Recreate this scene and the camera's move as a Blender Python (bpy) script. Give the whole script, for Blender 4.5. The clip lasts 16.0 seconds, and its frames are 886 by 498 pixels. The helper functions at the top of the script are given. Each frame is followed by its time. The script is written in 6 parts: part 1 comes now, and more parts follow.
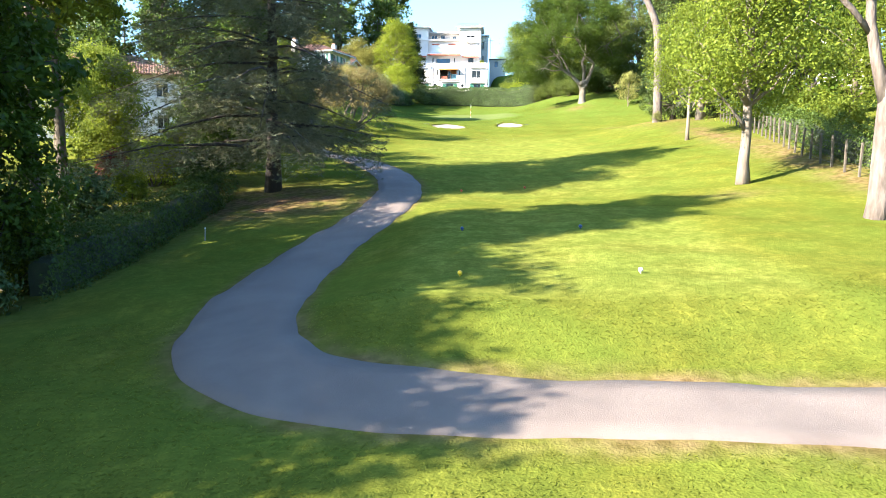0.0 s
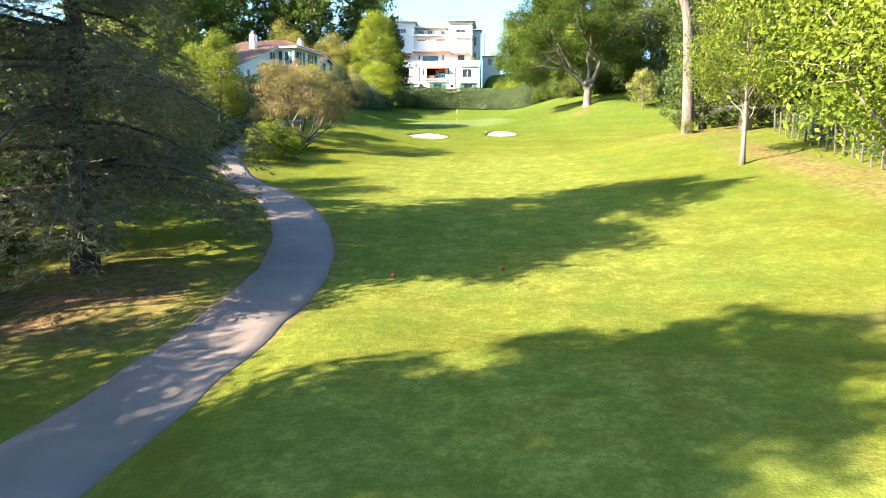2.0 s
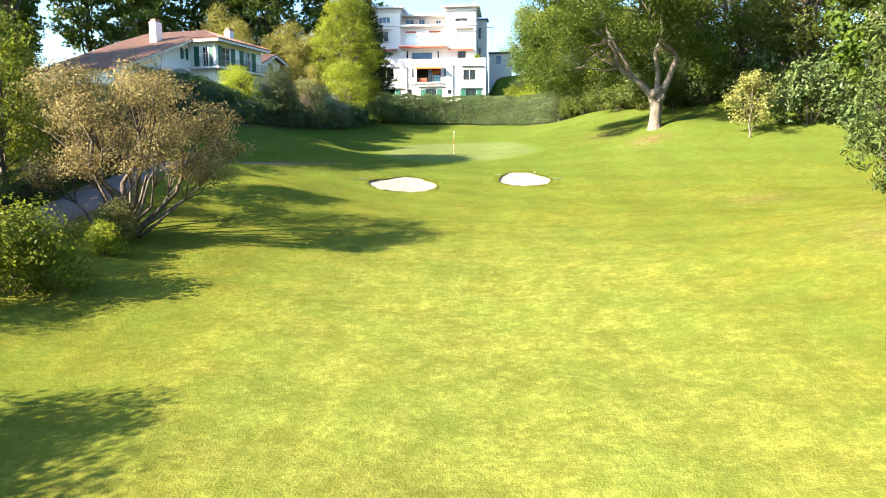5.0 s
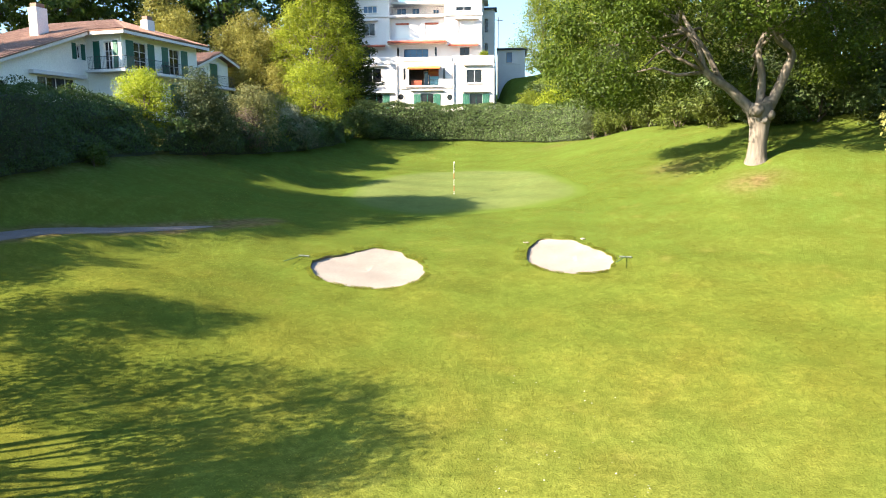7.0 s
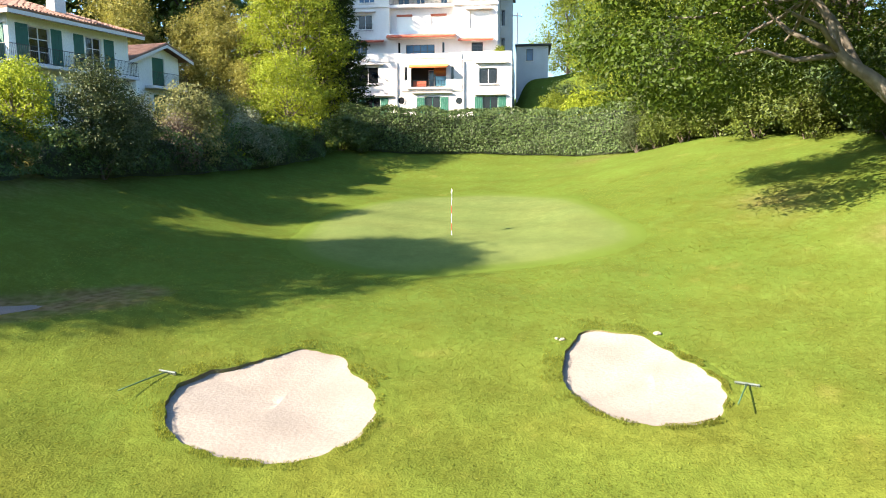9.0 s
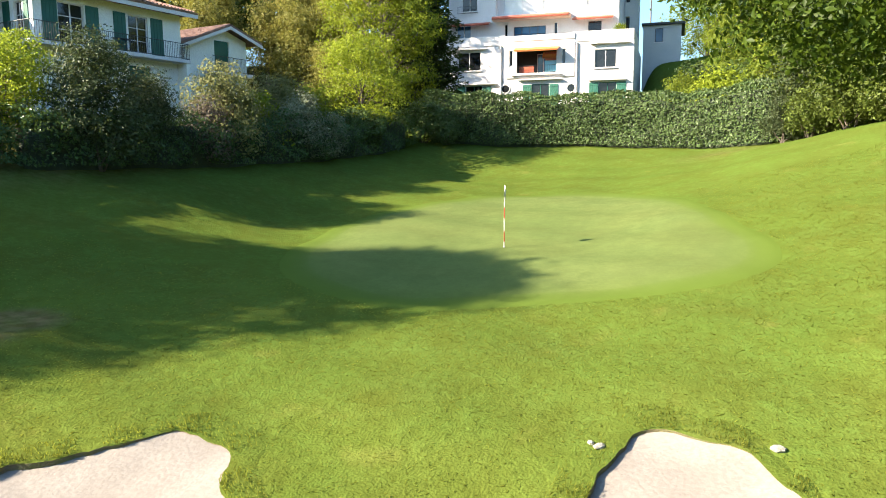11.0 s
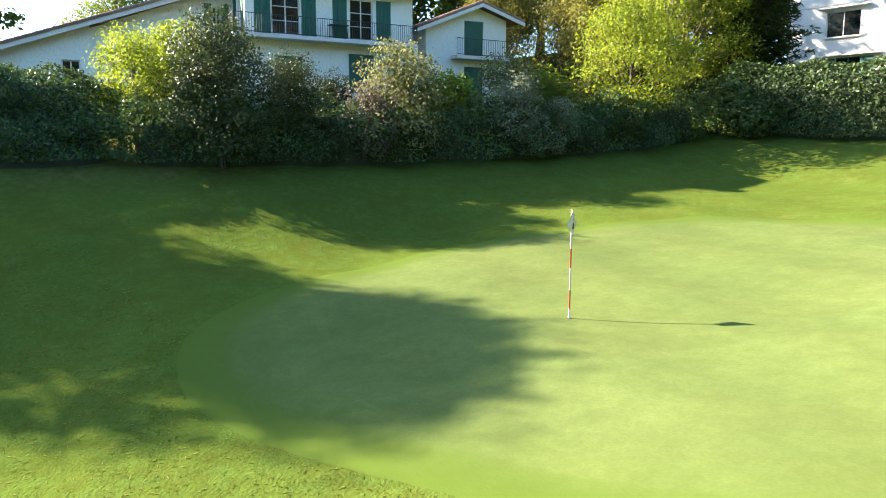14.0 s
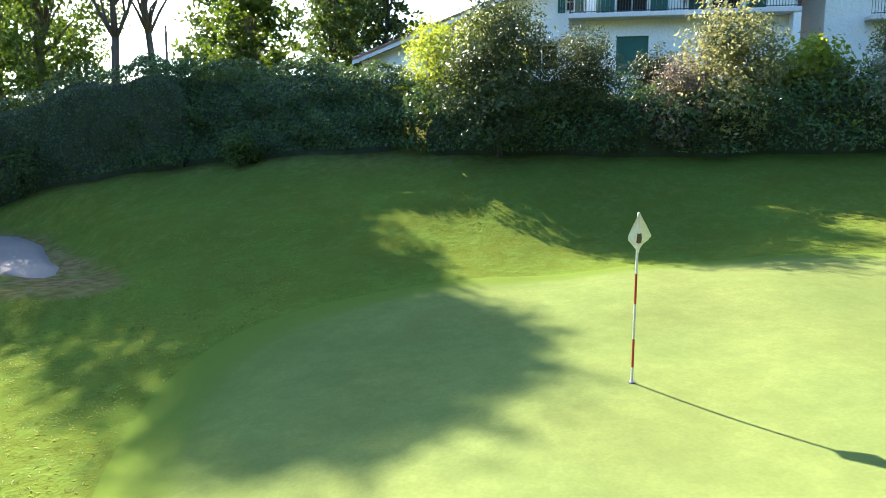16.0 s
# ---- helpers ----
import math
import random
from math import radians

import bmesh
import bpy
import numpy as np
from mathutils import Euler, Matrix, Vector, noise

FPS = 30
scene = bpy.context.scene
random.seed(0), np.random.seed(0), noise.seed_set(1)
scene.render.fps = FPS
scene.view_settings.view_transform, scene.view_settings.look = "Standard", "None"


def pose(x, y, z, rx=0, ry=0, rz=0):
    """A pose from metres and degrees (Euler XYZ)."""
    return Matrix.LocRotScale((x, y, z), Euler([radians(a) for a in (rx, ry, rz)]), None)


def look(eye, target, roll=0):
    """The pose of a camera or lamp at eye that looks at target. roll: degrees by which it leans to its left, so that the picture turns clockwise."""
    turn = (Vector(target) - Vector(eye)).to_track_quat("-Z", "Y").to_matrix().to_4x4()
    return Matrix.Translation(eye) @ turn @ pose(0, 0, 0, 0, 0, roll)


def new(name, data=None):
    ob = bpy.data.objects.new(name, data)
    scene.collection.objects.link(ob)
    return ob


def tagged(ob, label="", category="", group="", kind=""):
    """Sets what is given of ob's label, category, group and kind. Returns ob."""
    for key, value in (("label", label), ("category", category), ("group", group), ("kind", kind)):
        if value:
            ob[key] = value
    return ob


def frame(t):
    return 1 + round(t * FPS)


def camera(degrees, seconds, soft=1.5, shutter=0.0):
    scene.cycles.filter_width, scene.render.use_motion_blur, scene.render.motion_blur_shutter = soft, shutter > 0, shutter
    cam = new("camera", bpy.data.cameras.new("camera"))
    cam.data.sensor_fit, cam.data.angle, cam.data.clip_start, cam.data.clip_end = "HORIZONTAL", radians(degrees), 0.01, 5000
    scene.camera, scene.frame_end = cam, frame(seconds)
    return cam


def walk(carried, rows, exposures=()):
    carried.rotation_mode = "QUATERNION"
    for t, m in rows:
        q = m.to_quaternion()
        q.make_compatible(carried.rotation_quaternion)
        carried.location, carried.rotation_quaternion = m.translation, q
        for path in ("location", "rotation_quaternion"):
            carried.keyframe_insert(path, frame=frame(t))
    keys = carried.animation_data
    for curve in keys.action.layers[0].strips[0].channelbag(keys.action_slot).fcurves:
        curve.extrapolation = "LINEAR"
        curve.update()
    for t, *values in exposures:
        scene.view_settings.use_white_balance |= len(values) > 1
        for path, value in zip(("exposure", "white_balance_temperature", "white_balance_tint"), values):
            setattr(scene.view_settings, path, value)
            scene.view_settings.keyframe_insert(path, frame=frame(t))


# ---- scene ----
cam = camera(64.15, 16.0, 1.0)
# seconds, place in metres, turn in degrees
PATH = [
    (0.0, 0.920, -0.339, 4.774, 82.323, -0.534, 0.752),
    (0.5, 1.672, 3.011, 5.023, 82.336, -0.317, 0.781),
    (1.0, 2.412, 7.033, 5.399, 82.289, -0.193, 0.815),
    (1.5, 2.963, 11.666, 5.996, 82.273, -0.132, 0.809),
    (2.0, 3.379, 16.718, 6.666, 82.249, -0.123, 0.834),
    (2.5, 3.695, 22.094, 7.377, 82.230, 0.017, 0.875),
    (3.0, 3.920, 27.718, 8.143, 82.191, 0.064, 0.924),
    (3.5, 4.101, 33.580, 8.788, 82.174, 0.093, 0.971),
    (4.0, 4.204, 39.459, 9.476, 82.177, 0.077, 1.050),
    (4.5, 4.234, 45.254, 10.248, 82.134, 0.070, 1.121),
    (5.0, 4.217, 50.876, 11.098, 82.012, 0.112, 1.157),
    (5.5, 4.183, 56.341, 11.949, 81.865, 0.177, 1.182),
    (6.0, 4.162, 61.662, 12.725, 81.747, 0.239, 1.217),
    (6.5, 4.184, 66.854, 13.351, 81.709, 0.274, 1.287),
    (7.0, 4.269, 71.730, 13.807, 81.769, 0.287, 1.356),
    (7.5, 4.417, 76.093, 14.126, 81.907, 0.302, 1.375),
    (8.0, 4.618, 79.900, 14.360, 82.032, 0.320, 1.416),
    (8.5, 4.857, 83.147, 14.472, 82.161, 0.316, 1.816),
    (9.0, 5.150, 85.903, 14.452, 82.293, 0.284, 2.914),
    (9.5, 5.542, 88.283, 14.344, 82.404, 0.246, 4.711),
    (10.0, 6.080, 90.400, 14.188, 82.466, 0.226, 7.208),
    (10.5, 6.811, 92.368, 14.028, 82.456, 0.247, 10.406),
    (11.0, 7.718, 94.354, 13.889, 82.394, 0.289, 14.057),
    (11.5, 8.750, 96.446, 13.770, 82.322, 0.318, 17.908),
    (12.0, 9.812, 98.684, 13.759, 82.195, 0.264, 22.180),
    (12.5, 10.724, 100.951, 13.788, 82.162, 0.233, 26.925),
    (13.0, 11.401, 103.152, 13.834, 82.127, 0.149, 32.701),
    (13.5, 11.859, 105.299, 13.883, 82.074, 0.039, 39.918),
    (14.0, 12.186, 107.363, 13.980, 81.989, -0.022, 47.575),
    (14.5, 12.372, 109.370, 13.985, 81.918, -0.092, 56.082),
    (15.0, 12.455, 111.374, 13.920, 81.895, -0.129, 65.947),
    (15.5, 12.388, 113.342, 13.832, 81.848, -0.145, 75.826),
    (16.0, 12.192, 115.327, 13.600, 81.890, -0.146, 85.857),
]
walk(cam, [(t, pose(x, y, z, rx, ry, rz)) for t, x, y, z, rx, ry, rz in PATH], [(0, 2.94, 6000, 10), (1.5, 2.93, 6350, 10), (4.2, 2.86, 6500, 12), (6.5, 2.57, 6550, 13), (9, 2.54, 6500, 13), (10.4, 2.42, 6450, 11), (12, 2.5, 6400, 9), (14, 2.78, 6350, 10), (15.2, 2.99, 6250, 12), (16, 3.08, 6050, 13)])

# ---- light: a late sun from the left, a clear sky ----
SUN_UP, SUN_AZ = 30.0, 246.2
to_sun = Vector((math.sin(radians(SUN_AZ)) * math.cos(radians(SUN_UP)), math.cos(radians(SUN_AZ)) * math.cos(radians(SUN_UP)), math.sin(radians(SUN_UP))))
sun = new("sun", bpy.data.lights.new("sun", "SUN"))
sun.data.energy, sun.data.angle, sun.data.color = 5.0, radians(0.55), (1.0, 0.86, 0.66)
sun.matrix_world = look((-60, -30, 60), Vector((-60, -30, 60)) - to_sun)
world = bpy.data.worlds.new("world")
scene.world = world
world.use_nodes = True
sky = world.node_tree.nodes.new("ShaderNodeTexSky")
sky.sky_type, sky.sun_disc = "NISHITA", False
sky.sun_elevation, sky.sun_rotation = radians(SUN_UP), radians(SUN_AZ)
sky.air_density, sky.dust_density, sky.ozone_density = 1.0, 2.0, 1.2
back = world.node_tree.nodes["Background"]
back.inputs["Strength"].default_value = 0.083
tint = world.node_tree.nodes.new("ShaderNodeMix")
tint.data_type, tint.blend_type = "RGBA", "MULTIPLY"
tint.inputs[0].default_value = 1.0
# clear blue overhead, paler in the haze low down
haze = world.node_tree.nodes.new("ShaderNodeMix")
haze.data_type = "RGBA"
haze.inputs[6].default_value, haze.inputs[7].default_value = (0.64, 0.82, 0.91, 1.0), (0.66, 0.92, 1.08, 1.0)
coord = world.node_tree.nodes.new("ShaderNodeTexCoord")
parted = world.node_tree.nodes.new("ShaderNodeSeparateXYZ")
rise = world.node_tree.nodes.new("ShaderNodeMapRange")
rise.inputs["From Min"].default_value, rise.inputs["From Max"].default_value = 0.08, 0.5
world.node_tree.links.new(coord.outputs["Generated"], parted.inputs[0])
world.node_tree.links.new(parted.outputs["Z"], rise.inputs["Value"])
world.node_tree.links.new(rise.outputs["Result"], haze.inputs[0])
world.node_tree.links.new(haze.outputs[2], tint.inputs[7])
world.node_tree.links.new(sky.outputs["Color"], tint.inputs[6])
world.node_tree.links.new(tint.outputs[2], back.inputs["Color"])


# ---- materials ----
def material(name, rough=0.7, metal=0.0):
    m = bpy.data.materials.new(name)
    m.use_nodes = True
    b = m.node_tree.nodes["Principled BSDF"]
    b.inputs["Roughness"].default_value, b.inputs["Metallic"].default_value = rough, metal
    return m, m.node_tree.nodes, m.node_tree.links, b


def node(nodes, kind, **values):
    n = nodes.new("ShaderNode" + kind)
    for key, value in values.items():
        n.inputs[key.replace("_", " ")].default_value = value
    return n


def noise_fac(nodes, links, scale, detail=4.0, low=0.35, high=0.65, stretch=None):
    """A noise in metres, spread over 0 to 1."""
    geo = nodes.new("ShaderNodeNewGeometry")
    tex = node(nodes, "TexNoise", Scale=scale, Detail=detail)
    if stretch:
        mp = nodes.new("ShaderNodeMapping")
        mp.inputs["Scale"].default_value = stretch
        links.new(geo.outputs["Position"], mp.inputs["Vector"])
        links.new(mp.outputs["Vector"], tex.inputs["Vector"])
    else:
        links.new(geo.outputs["Position"], tex.inputs["Vector"])
    rng = node(nodes, "MapRange", From_Min=low, From_Max=high)
    links.new(tex.outputs["Fac"], rng.inputs["Value"])
    return rng.outputs["Result"]


def mixed(nodes, links, fac, a, b, blend="MIX"):
    """a and b: colours or sockets."""
    mx = nodes.new("ShaderNodeMix")
    mx.data_type, mx.blend_type = "RGBA", blend
    for value, socket in ((a, mx.inputs[6]), (b, mx.inputs[7])):
        if isinstance(value, tuple):
            socket.default_value = (*value, 1.0)
        else:
            links.new(value, socket)
    if isinstance(fac, float):
        mx.inputs[0].default_value = fac
    else:
        links.new(fac, mx.inputs[0])
    return mx.outputs[2]


def bumped(nodes, links, bsdf, height, strength=0.4, distance=0.02):
    bp = node(nodes, "Bump", Strength=strength, Distance=distance)
    links.new(height, bp.inputs["Height"])
    links.new(bp.outputs["Normal"], bsdf.inputs["Normal"])


def plain(name, a, b, rough=0.7, scale=3.0, bump=0.2, distance=0.01, metal=0.0, fine=40.0):
    """Two tones in patches, with a fine relief."""
    m, nodes, links, bsdf = material(name, rough, metal)
    big = noise_fac(nodes, links, scale)
    small = noise_fac(nodes, links, fine, 3.0)
    col = mixed(nodes, links, big, a, b)
    dim = tuple(c * 0.82 for c in a)
    col = mixed(nodes, links, small, col, mixed(nodes, links, 0.6, col, dim))
    links.new(col, bsdf.inputs["Base Color"])
    bumped(nodes, links, bsdf, small, bump, distance)
    return m


def attribute(nodes, name):
    at = nodes.new("ShaderNodeAttribute")
    at.attribute_name = name
    return at.outputs["Fac"]


def toned(c, k=0.55):
    return tuple(v * k for v in c)


def lawn(name, fresh, pale, straw, coarse, relief, calm=1.0):
    """Mown grass: fresh and pale patches, straw spots, bare earth where the ground carries it."""
    fresh, pale, straw = toned(fresh, 0.585), toned(pale, 0.585), toned(straw, 0.585)
    m, nodes, links, bsdf = material(name, 0.75)
    bsdf.inputs["Specular IOR Level"].default_value = 0.0
    patch = noise_fac(nodes, links, 0.16, 4.0, 0.36, 0.66)
    clump = noise_fac(nodes, links, coarse, 6.0, 0.38, 0.62)
    blade = noise_fac(nodes, links, 22.0, 5.0, 0.3, 0.7)
    col = mixed(nodes, links, patch, fresh, pale)
    col = mixed(nodes, links, attribute(nodes, "fairway"), col, mixed(nodes, links, 0.8, col, (pale[0] * 1.34, pale[1] * 1.44, pale[2] * 2.1)))
    mown = noise_fac(nodes, links, 1.1, 3.0, 0.36, 0.64, (1.0, 0.09, 1.0))
    col = mixed(nodes, links, mown, mixed(nodes, links, 0.22 * calm, col, tuple(c * 0.6 for c in fresh)), col)
    col = mixed(nodes, links, attribute(nodes, "lush"), col, mixed(nodes, links, 0.78, col, (fresh[0] * 0.59, fresh[1] * 0.95, fresh[2] * 1.36)))
    col = mixed(nodes, links, clump, mixed(nodes, links, 0.36 * calm, col, tuple(c * 0.45 for c in fresh)), col)
    col = mixed(nodes, links, blade, mixed(nodes, links, 0.56 * calm, col, tuple(c * 0.4 for c in fresh)), col)
    tuft = noise_fac(nodes, links, 1.3, 6.0, 0.38, 0.62)
    col = mixed(nodes, links, tuft, mixed(nodes, links, 0.5 * calm, col, tuple(c * 0.5 for c in fresh)), col)
    sward = noise_fac(nodes, links, 0.45, 5.0, 0.36, 0.64)
    col = mixed(nodes, links, sward, mixed(nodes, links, 0.26 * calm, col, (fresh[0] * 0.55, fresh[1] * 0.95, fresh[2])), col)
    knot = noise_fac(nodes, links, 6.5, 6.0, 0.42, 0.58)
    col = mixed(nodes, links, knot, mixed(nodes, links, 0.36 * calm, col, (fresh[0] * 0.5, fresh[1] * 0.55, fresh[2] * 0.6)), col)
    col = mixed(nodes, links, attribute(nodes, "fringe"), col, mixed(nodes, links, 0.8, col, (0.062, 0.094, 0.013)))
    spots = noise_fac(nodes, links, 0.9, 6.0, 0.63, 0.8)
    col = mixed(nodes, links, spots, col, mixed(nodes, links, 0.16 * calm, col, straw))
    earth = mixed(nodes, links, clump, (0.085, 0.048, 0.027), (0.165, 0.105, 0.062))
    edge = nodes.new("ShaderNodeMath")
    edge.operation = "MULTIPLY"
    grown = noise_fac(nodes, links, 0.8, 5.0, 0.2, 0.62)
    links.new(attribute(nodes, "bare"), edge.inputs[0])
    links.new(grown, edge.inputs[1])
    col = mixed(nodes, links, edge.outputs[0], col, earth)
    links.new(col, bsdf.inputs["Base Color"])
    add = nodes.new("ShaderNodeMath")
    links.new(clump, add.inputs[0])
    links.new(blade, add.inputs[1])
    bumped(nodes, links, bsdf, add.outputs[0], relief, 0.03)
    return m


def leaf(name, dark, light, rough=0.45, through_light=0.35, glow=None):
    """Leaves: each its own tone, letting some light through."""
    dark, light, glow = toned(dark, 0.43), toned(light, 0.575), toned(glow or light)
    m, nodes, links, bsdf = material(name, rough)
    bsdf.inputs["Specular IOR Level"].default_value = 0.12
    geo = nodes.new("ShaderNodeNewGeometry")
    info = nodes.new("ShaderNodeObjectInfo")
    col = mixed(nodes, links, geo.outputs["Random Per Island"], dark, light)
    bough = noise_fac(nodes, links, 0.75, 3.0, 0.32, 0.68)
    col = mixed(nodes, links, bough, mixed(nodes, links, 0.45, col, dark), mixed(nodes, links, 0.25, col, light))
    tone = node(nodes, "MapRange", To_Min=0.8, To_Max=1.2)
    links.new(info.outputs["Random"], tone.inputs["Value"])
    hsv = nodes.new("ShaderNodeHueSaturation")
    links.new(tone.outputs["Result"], hsv.inputs["Value"])
    links.new(col, hsv.inputs["Color"])
    links.new(hsv.outputs["Color"], bsdf.inputs["Base Color"])
    tr = nodes.new("ShaderNodeBsdfTranslucent")
    links.new(mixed(nodes, links, 0.5, hsv.outputs["Color"], glow), tr.inputs["Color"])
    mx = node(nodes, "MixShader", Fac=through_light)
    links.new(bsdf.outputs[0], mx.inputs[1])
    links.new(tr.outputs[0], mx.inputs[2])
    links.new(mx.outputs[0], nodes["Material Output"].inputs["Surface"])
    return m


def bark(name, a, b, scale=6.0, moss=None):
    a, b, moss = toned(a), toned(b), toned(moss or a)
    m, nodes, links, bsdf = material(name, 0.9)
    rough = noise_fac(nodes, links, scale, 6.0, 0.3, 0.7, (1.0, 1.0, 0.25))
    big = noise_fac(nodes, links, 0.8, 3.0)
    col = mixed(nodes, links, rough, a, b)
    col = mixed(nodes, links, big, col, mixed(nodes, links, 0.4, col, moss))
    links.new(col, bsdf.inputs["Base Color"])
    bumped(nodes, links, bsdf, rough, 0.7, 0.04)
    return m


def glass_pane(name, tint):
    m, nodes, links, bsdf = material(name, 0.04)
    fac = noise_fac(nodes, links, 0.7, 2.0)
    links.new(mixed(nodes, links, fac, tint, tuple(c * 0.5 for c in tint)), bsdf.inputs["Base Color"])
    bsdf.inputs["Specular IOR Level"].default_value = 0.5
    return m


GRASS = lawn("grass", (0.196, 0.22, 0.033), (0.306, 0.294, 0.046), (0.43, 0.36, 0.11), 3.5, 0.4)
GREEN_TURF = lawn("green_turf", (0.172, 0.216, 0.067), (0.193, 0.234, 0.076), (0.203, 0.236, 0.079), 2.0, 0.08, 0.4)
ASPHALT = plain("asphalt", (0.112, 0.088, 0.079), (0.15, 0.121, 0.108), 0.9, 0.7, 0.5, 0.01, 0.0, 60.0)
SAND = plain("sand", (0.174, 0.15, 0.129), (0.214, 0.187, 0.162), 0.95, 0.9, 0.25, 0.015, 0.0, 14.0)
LIP = plain("bunker_earth", (0.17, 0.135, 0.07), (0.12, 0.14, 0.03), 0.95, 3.0, 0.8, 0.04)
LEAF_OAK = leaf("leaf_oak", (0.045, 0.09, 0.012), (0.14, 0.22, 0.024), 0.5, 0.34, (0.24, 0.36, 0.03))
LEAF_MID = leaf("leaf_mid", (0.06, 0.092, 0.018), (0.19, 0.24, 0.042), 0.45, 0.3, (0.26, 0.33, 0.04))
LEAF_PLANE = leaf("leaf_plane", (0.034, 0.066, 0.008), (0.112, 0.172, 0.016), 0.5, 0.32, (0.19, 0.29, 0.02))
LEAF_FRESH = leaf("leaf_fresh", (0.10, 0.16, 0.02), (0.33, 0.40, 0.05), 0.5, 0.45, (0.50, 0.58, 0.05))
LEAF_YELLOW = leaf("leaf_yellow", (0.16, 0.235, 0.015), (0.52, 0.605, 0.06), 0.5, 0.45, (0.64, 0.75, 0.06))
LEAF_DARK = leaf("leaf_dark", (0.06, 0.10, 0.024), (0.165, 0.24, 0.05), 0.4, 0.3, (0.2, 0.31, 0.03))
LEAF_LAUREL = leaf("leaf_laurel", (0.055, 0.095, 0.032), (0.175, 0.25, 0.085), 0.33, 0.2, (0.2, 0.3, 0.05))
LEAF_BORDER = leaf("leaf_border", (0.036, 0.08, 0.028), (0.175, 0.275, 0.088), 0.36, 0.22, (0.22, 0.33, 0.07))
LEAF_WOOD = leaf("leaf_wood", (0.05, 0.085, 0.016), (0.14, 0.20, 0.032), 0.5, 0.3, (0.2, 0.3, 0.03))
LEAF_BROWN = leaf("leaf_brown", (0.18, 0.145, 0.05), (0.44, 0.36, 0.14), 0.6, 0.34, (0.5, 0.4, 0.15))
LEAF_OLIVE = leaf("leaf_olive", (0.13, 0.15, 0.045), (0.40, 0.40, 0.14), 0.55, 0.3, (0.4, 0.4, 0.1))
LEAF_GREY = leaf("leaf_grey", (0.03, 0.05, 0.018), (0.155, 0.195, 0.08), 0.5, 0.22, (0.2, 0.25, 0.07))
LEAF_BAMBOO = leaf("leaf_bamboo", (0.18, 0.185, 0.034), (0.48, 0.45, 0.11), 0.5, 0.36, (0.56, 0.52, 0.1))
LEAF_RED = leaf("leaf_red", (0.10, 0.02, 0.015), (0.25, 0.06, 0.04), 0.5, 0.3)
NEEDLE = leaf("needle_cedar", (0.09, 0.10, 0.06), (0.43, 0.435, 0.27), 0.6, 0.3, (0.40, 0.40, 0.21))
NEEDLE_DARK = leaf("needle_dark", (0.042, 0.072, 0.018), (0.145, 0.2, 0.046), 0.6, 0.15, (0.16, 0.2, 0.05))
LEAF_FEATHER = leaf("leaf_feather", (0.21, 0.225, 0.08), (0.47, 0.47, 0.19), 0.6, 0.38, (0.48, 0.48, 0.17))
LEAF_SILVER = leaf("leaf_silver", (0.14, 0.17, 0.09), (0.56, 0.59, 0.36), 0.4, 0.28, (0.5, 0.52, 0.33))
LEAF_PALE = leaf("leaf_pale", (0.20, 0.23, 0.06), (0.50, 0.50, 0.16), 0.5, 0.4, (0.56, 0.55, 0.16))
LEAF_MAUVE = leaf("leaf_mauve", (0.13, 0.1, 0.07), (0.36, 0.29, 0.23), 0.6, 0.3, (0.34, 0.27, 0.19))
NEEDLE_BLUE = leaf("needle_blue", (0.11, 0.13, 0.09), (0.24, 0.26, 0.18), 0.6, 0.15, (0.25, 0.27, 0.15))
BARK = bark("bark", (0.10, 0.075, 0.055), (0.22, 0.175, 0.13))
BARK_DARK = bark("bark_dark", (0.045, 0.035, 0.03), (0.12, 0.09, 0.075))
BARK_PALE = bark("bark_pale", (0.20, 0.155, 0.12), (0.37, 0.305, 0.245), 5.0, (0.15, 0.12, 0.09))
BARK_PLANE = bark("bark_plane", (0.16, 0.132, 0.105), (0.325, 0.28, 0.228), 5.0, (0.1, 0.085, 0.065))
BARK_PINE = bark("bark_pine", (0.12, 0.088, 0.074), (0.30, 0.235, 0.205), 7.0, (0.1, 0.085, 0.075))
# near-black colour that stands in for the shade deep inside the hedges
SHADE = plain("shade_core", (0.02, 0.03, 0.012), (0.04, 0.052, 0.02), 0.9, 1.5, 0.5, 0.05)


# ---- tools for meshes ----
def part(name, bm, mat, parent=None, label="", smooth=False):
    """Links a bmesh or mesh as one mesh object under a thing or a part."""
    if isinstance(bm, bmesh.types.BMesh):
        me = bpy.data.meshes.new(name)
        bm.to_mesh(me)
        bm.free()
    else:
        me = bm
    if mat:
        me.materials.clear()
        me.materials.append(mat)
    if smooth:
        me.polygons.foreach_set("use_smooth", [True] * len(me.polygons))
    ob = new(name, me)
    if parent:
        ob.parent = parent
    if label:
        ob["label"] = label
    return ob


def thing(name, x, y, z, turn=0.0, label="", category="", group="", kind=""):
    ob = new(name)
    ob.matrix_world = pose(x, y, z, 0, 0, turn)
    ob.empty_display_size = 0.2
    return tagged(ob, label, category, group, kind)


def quads(name, verts, faces):
    me = bpy.data.meshes.new(name)
    me.from_pydata([tuple(v) for v in verts], [], [tuple(f) for f in faces])
    me.update()
    return me


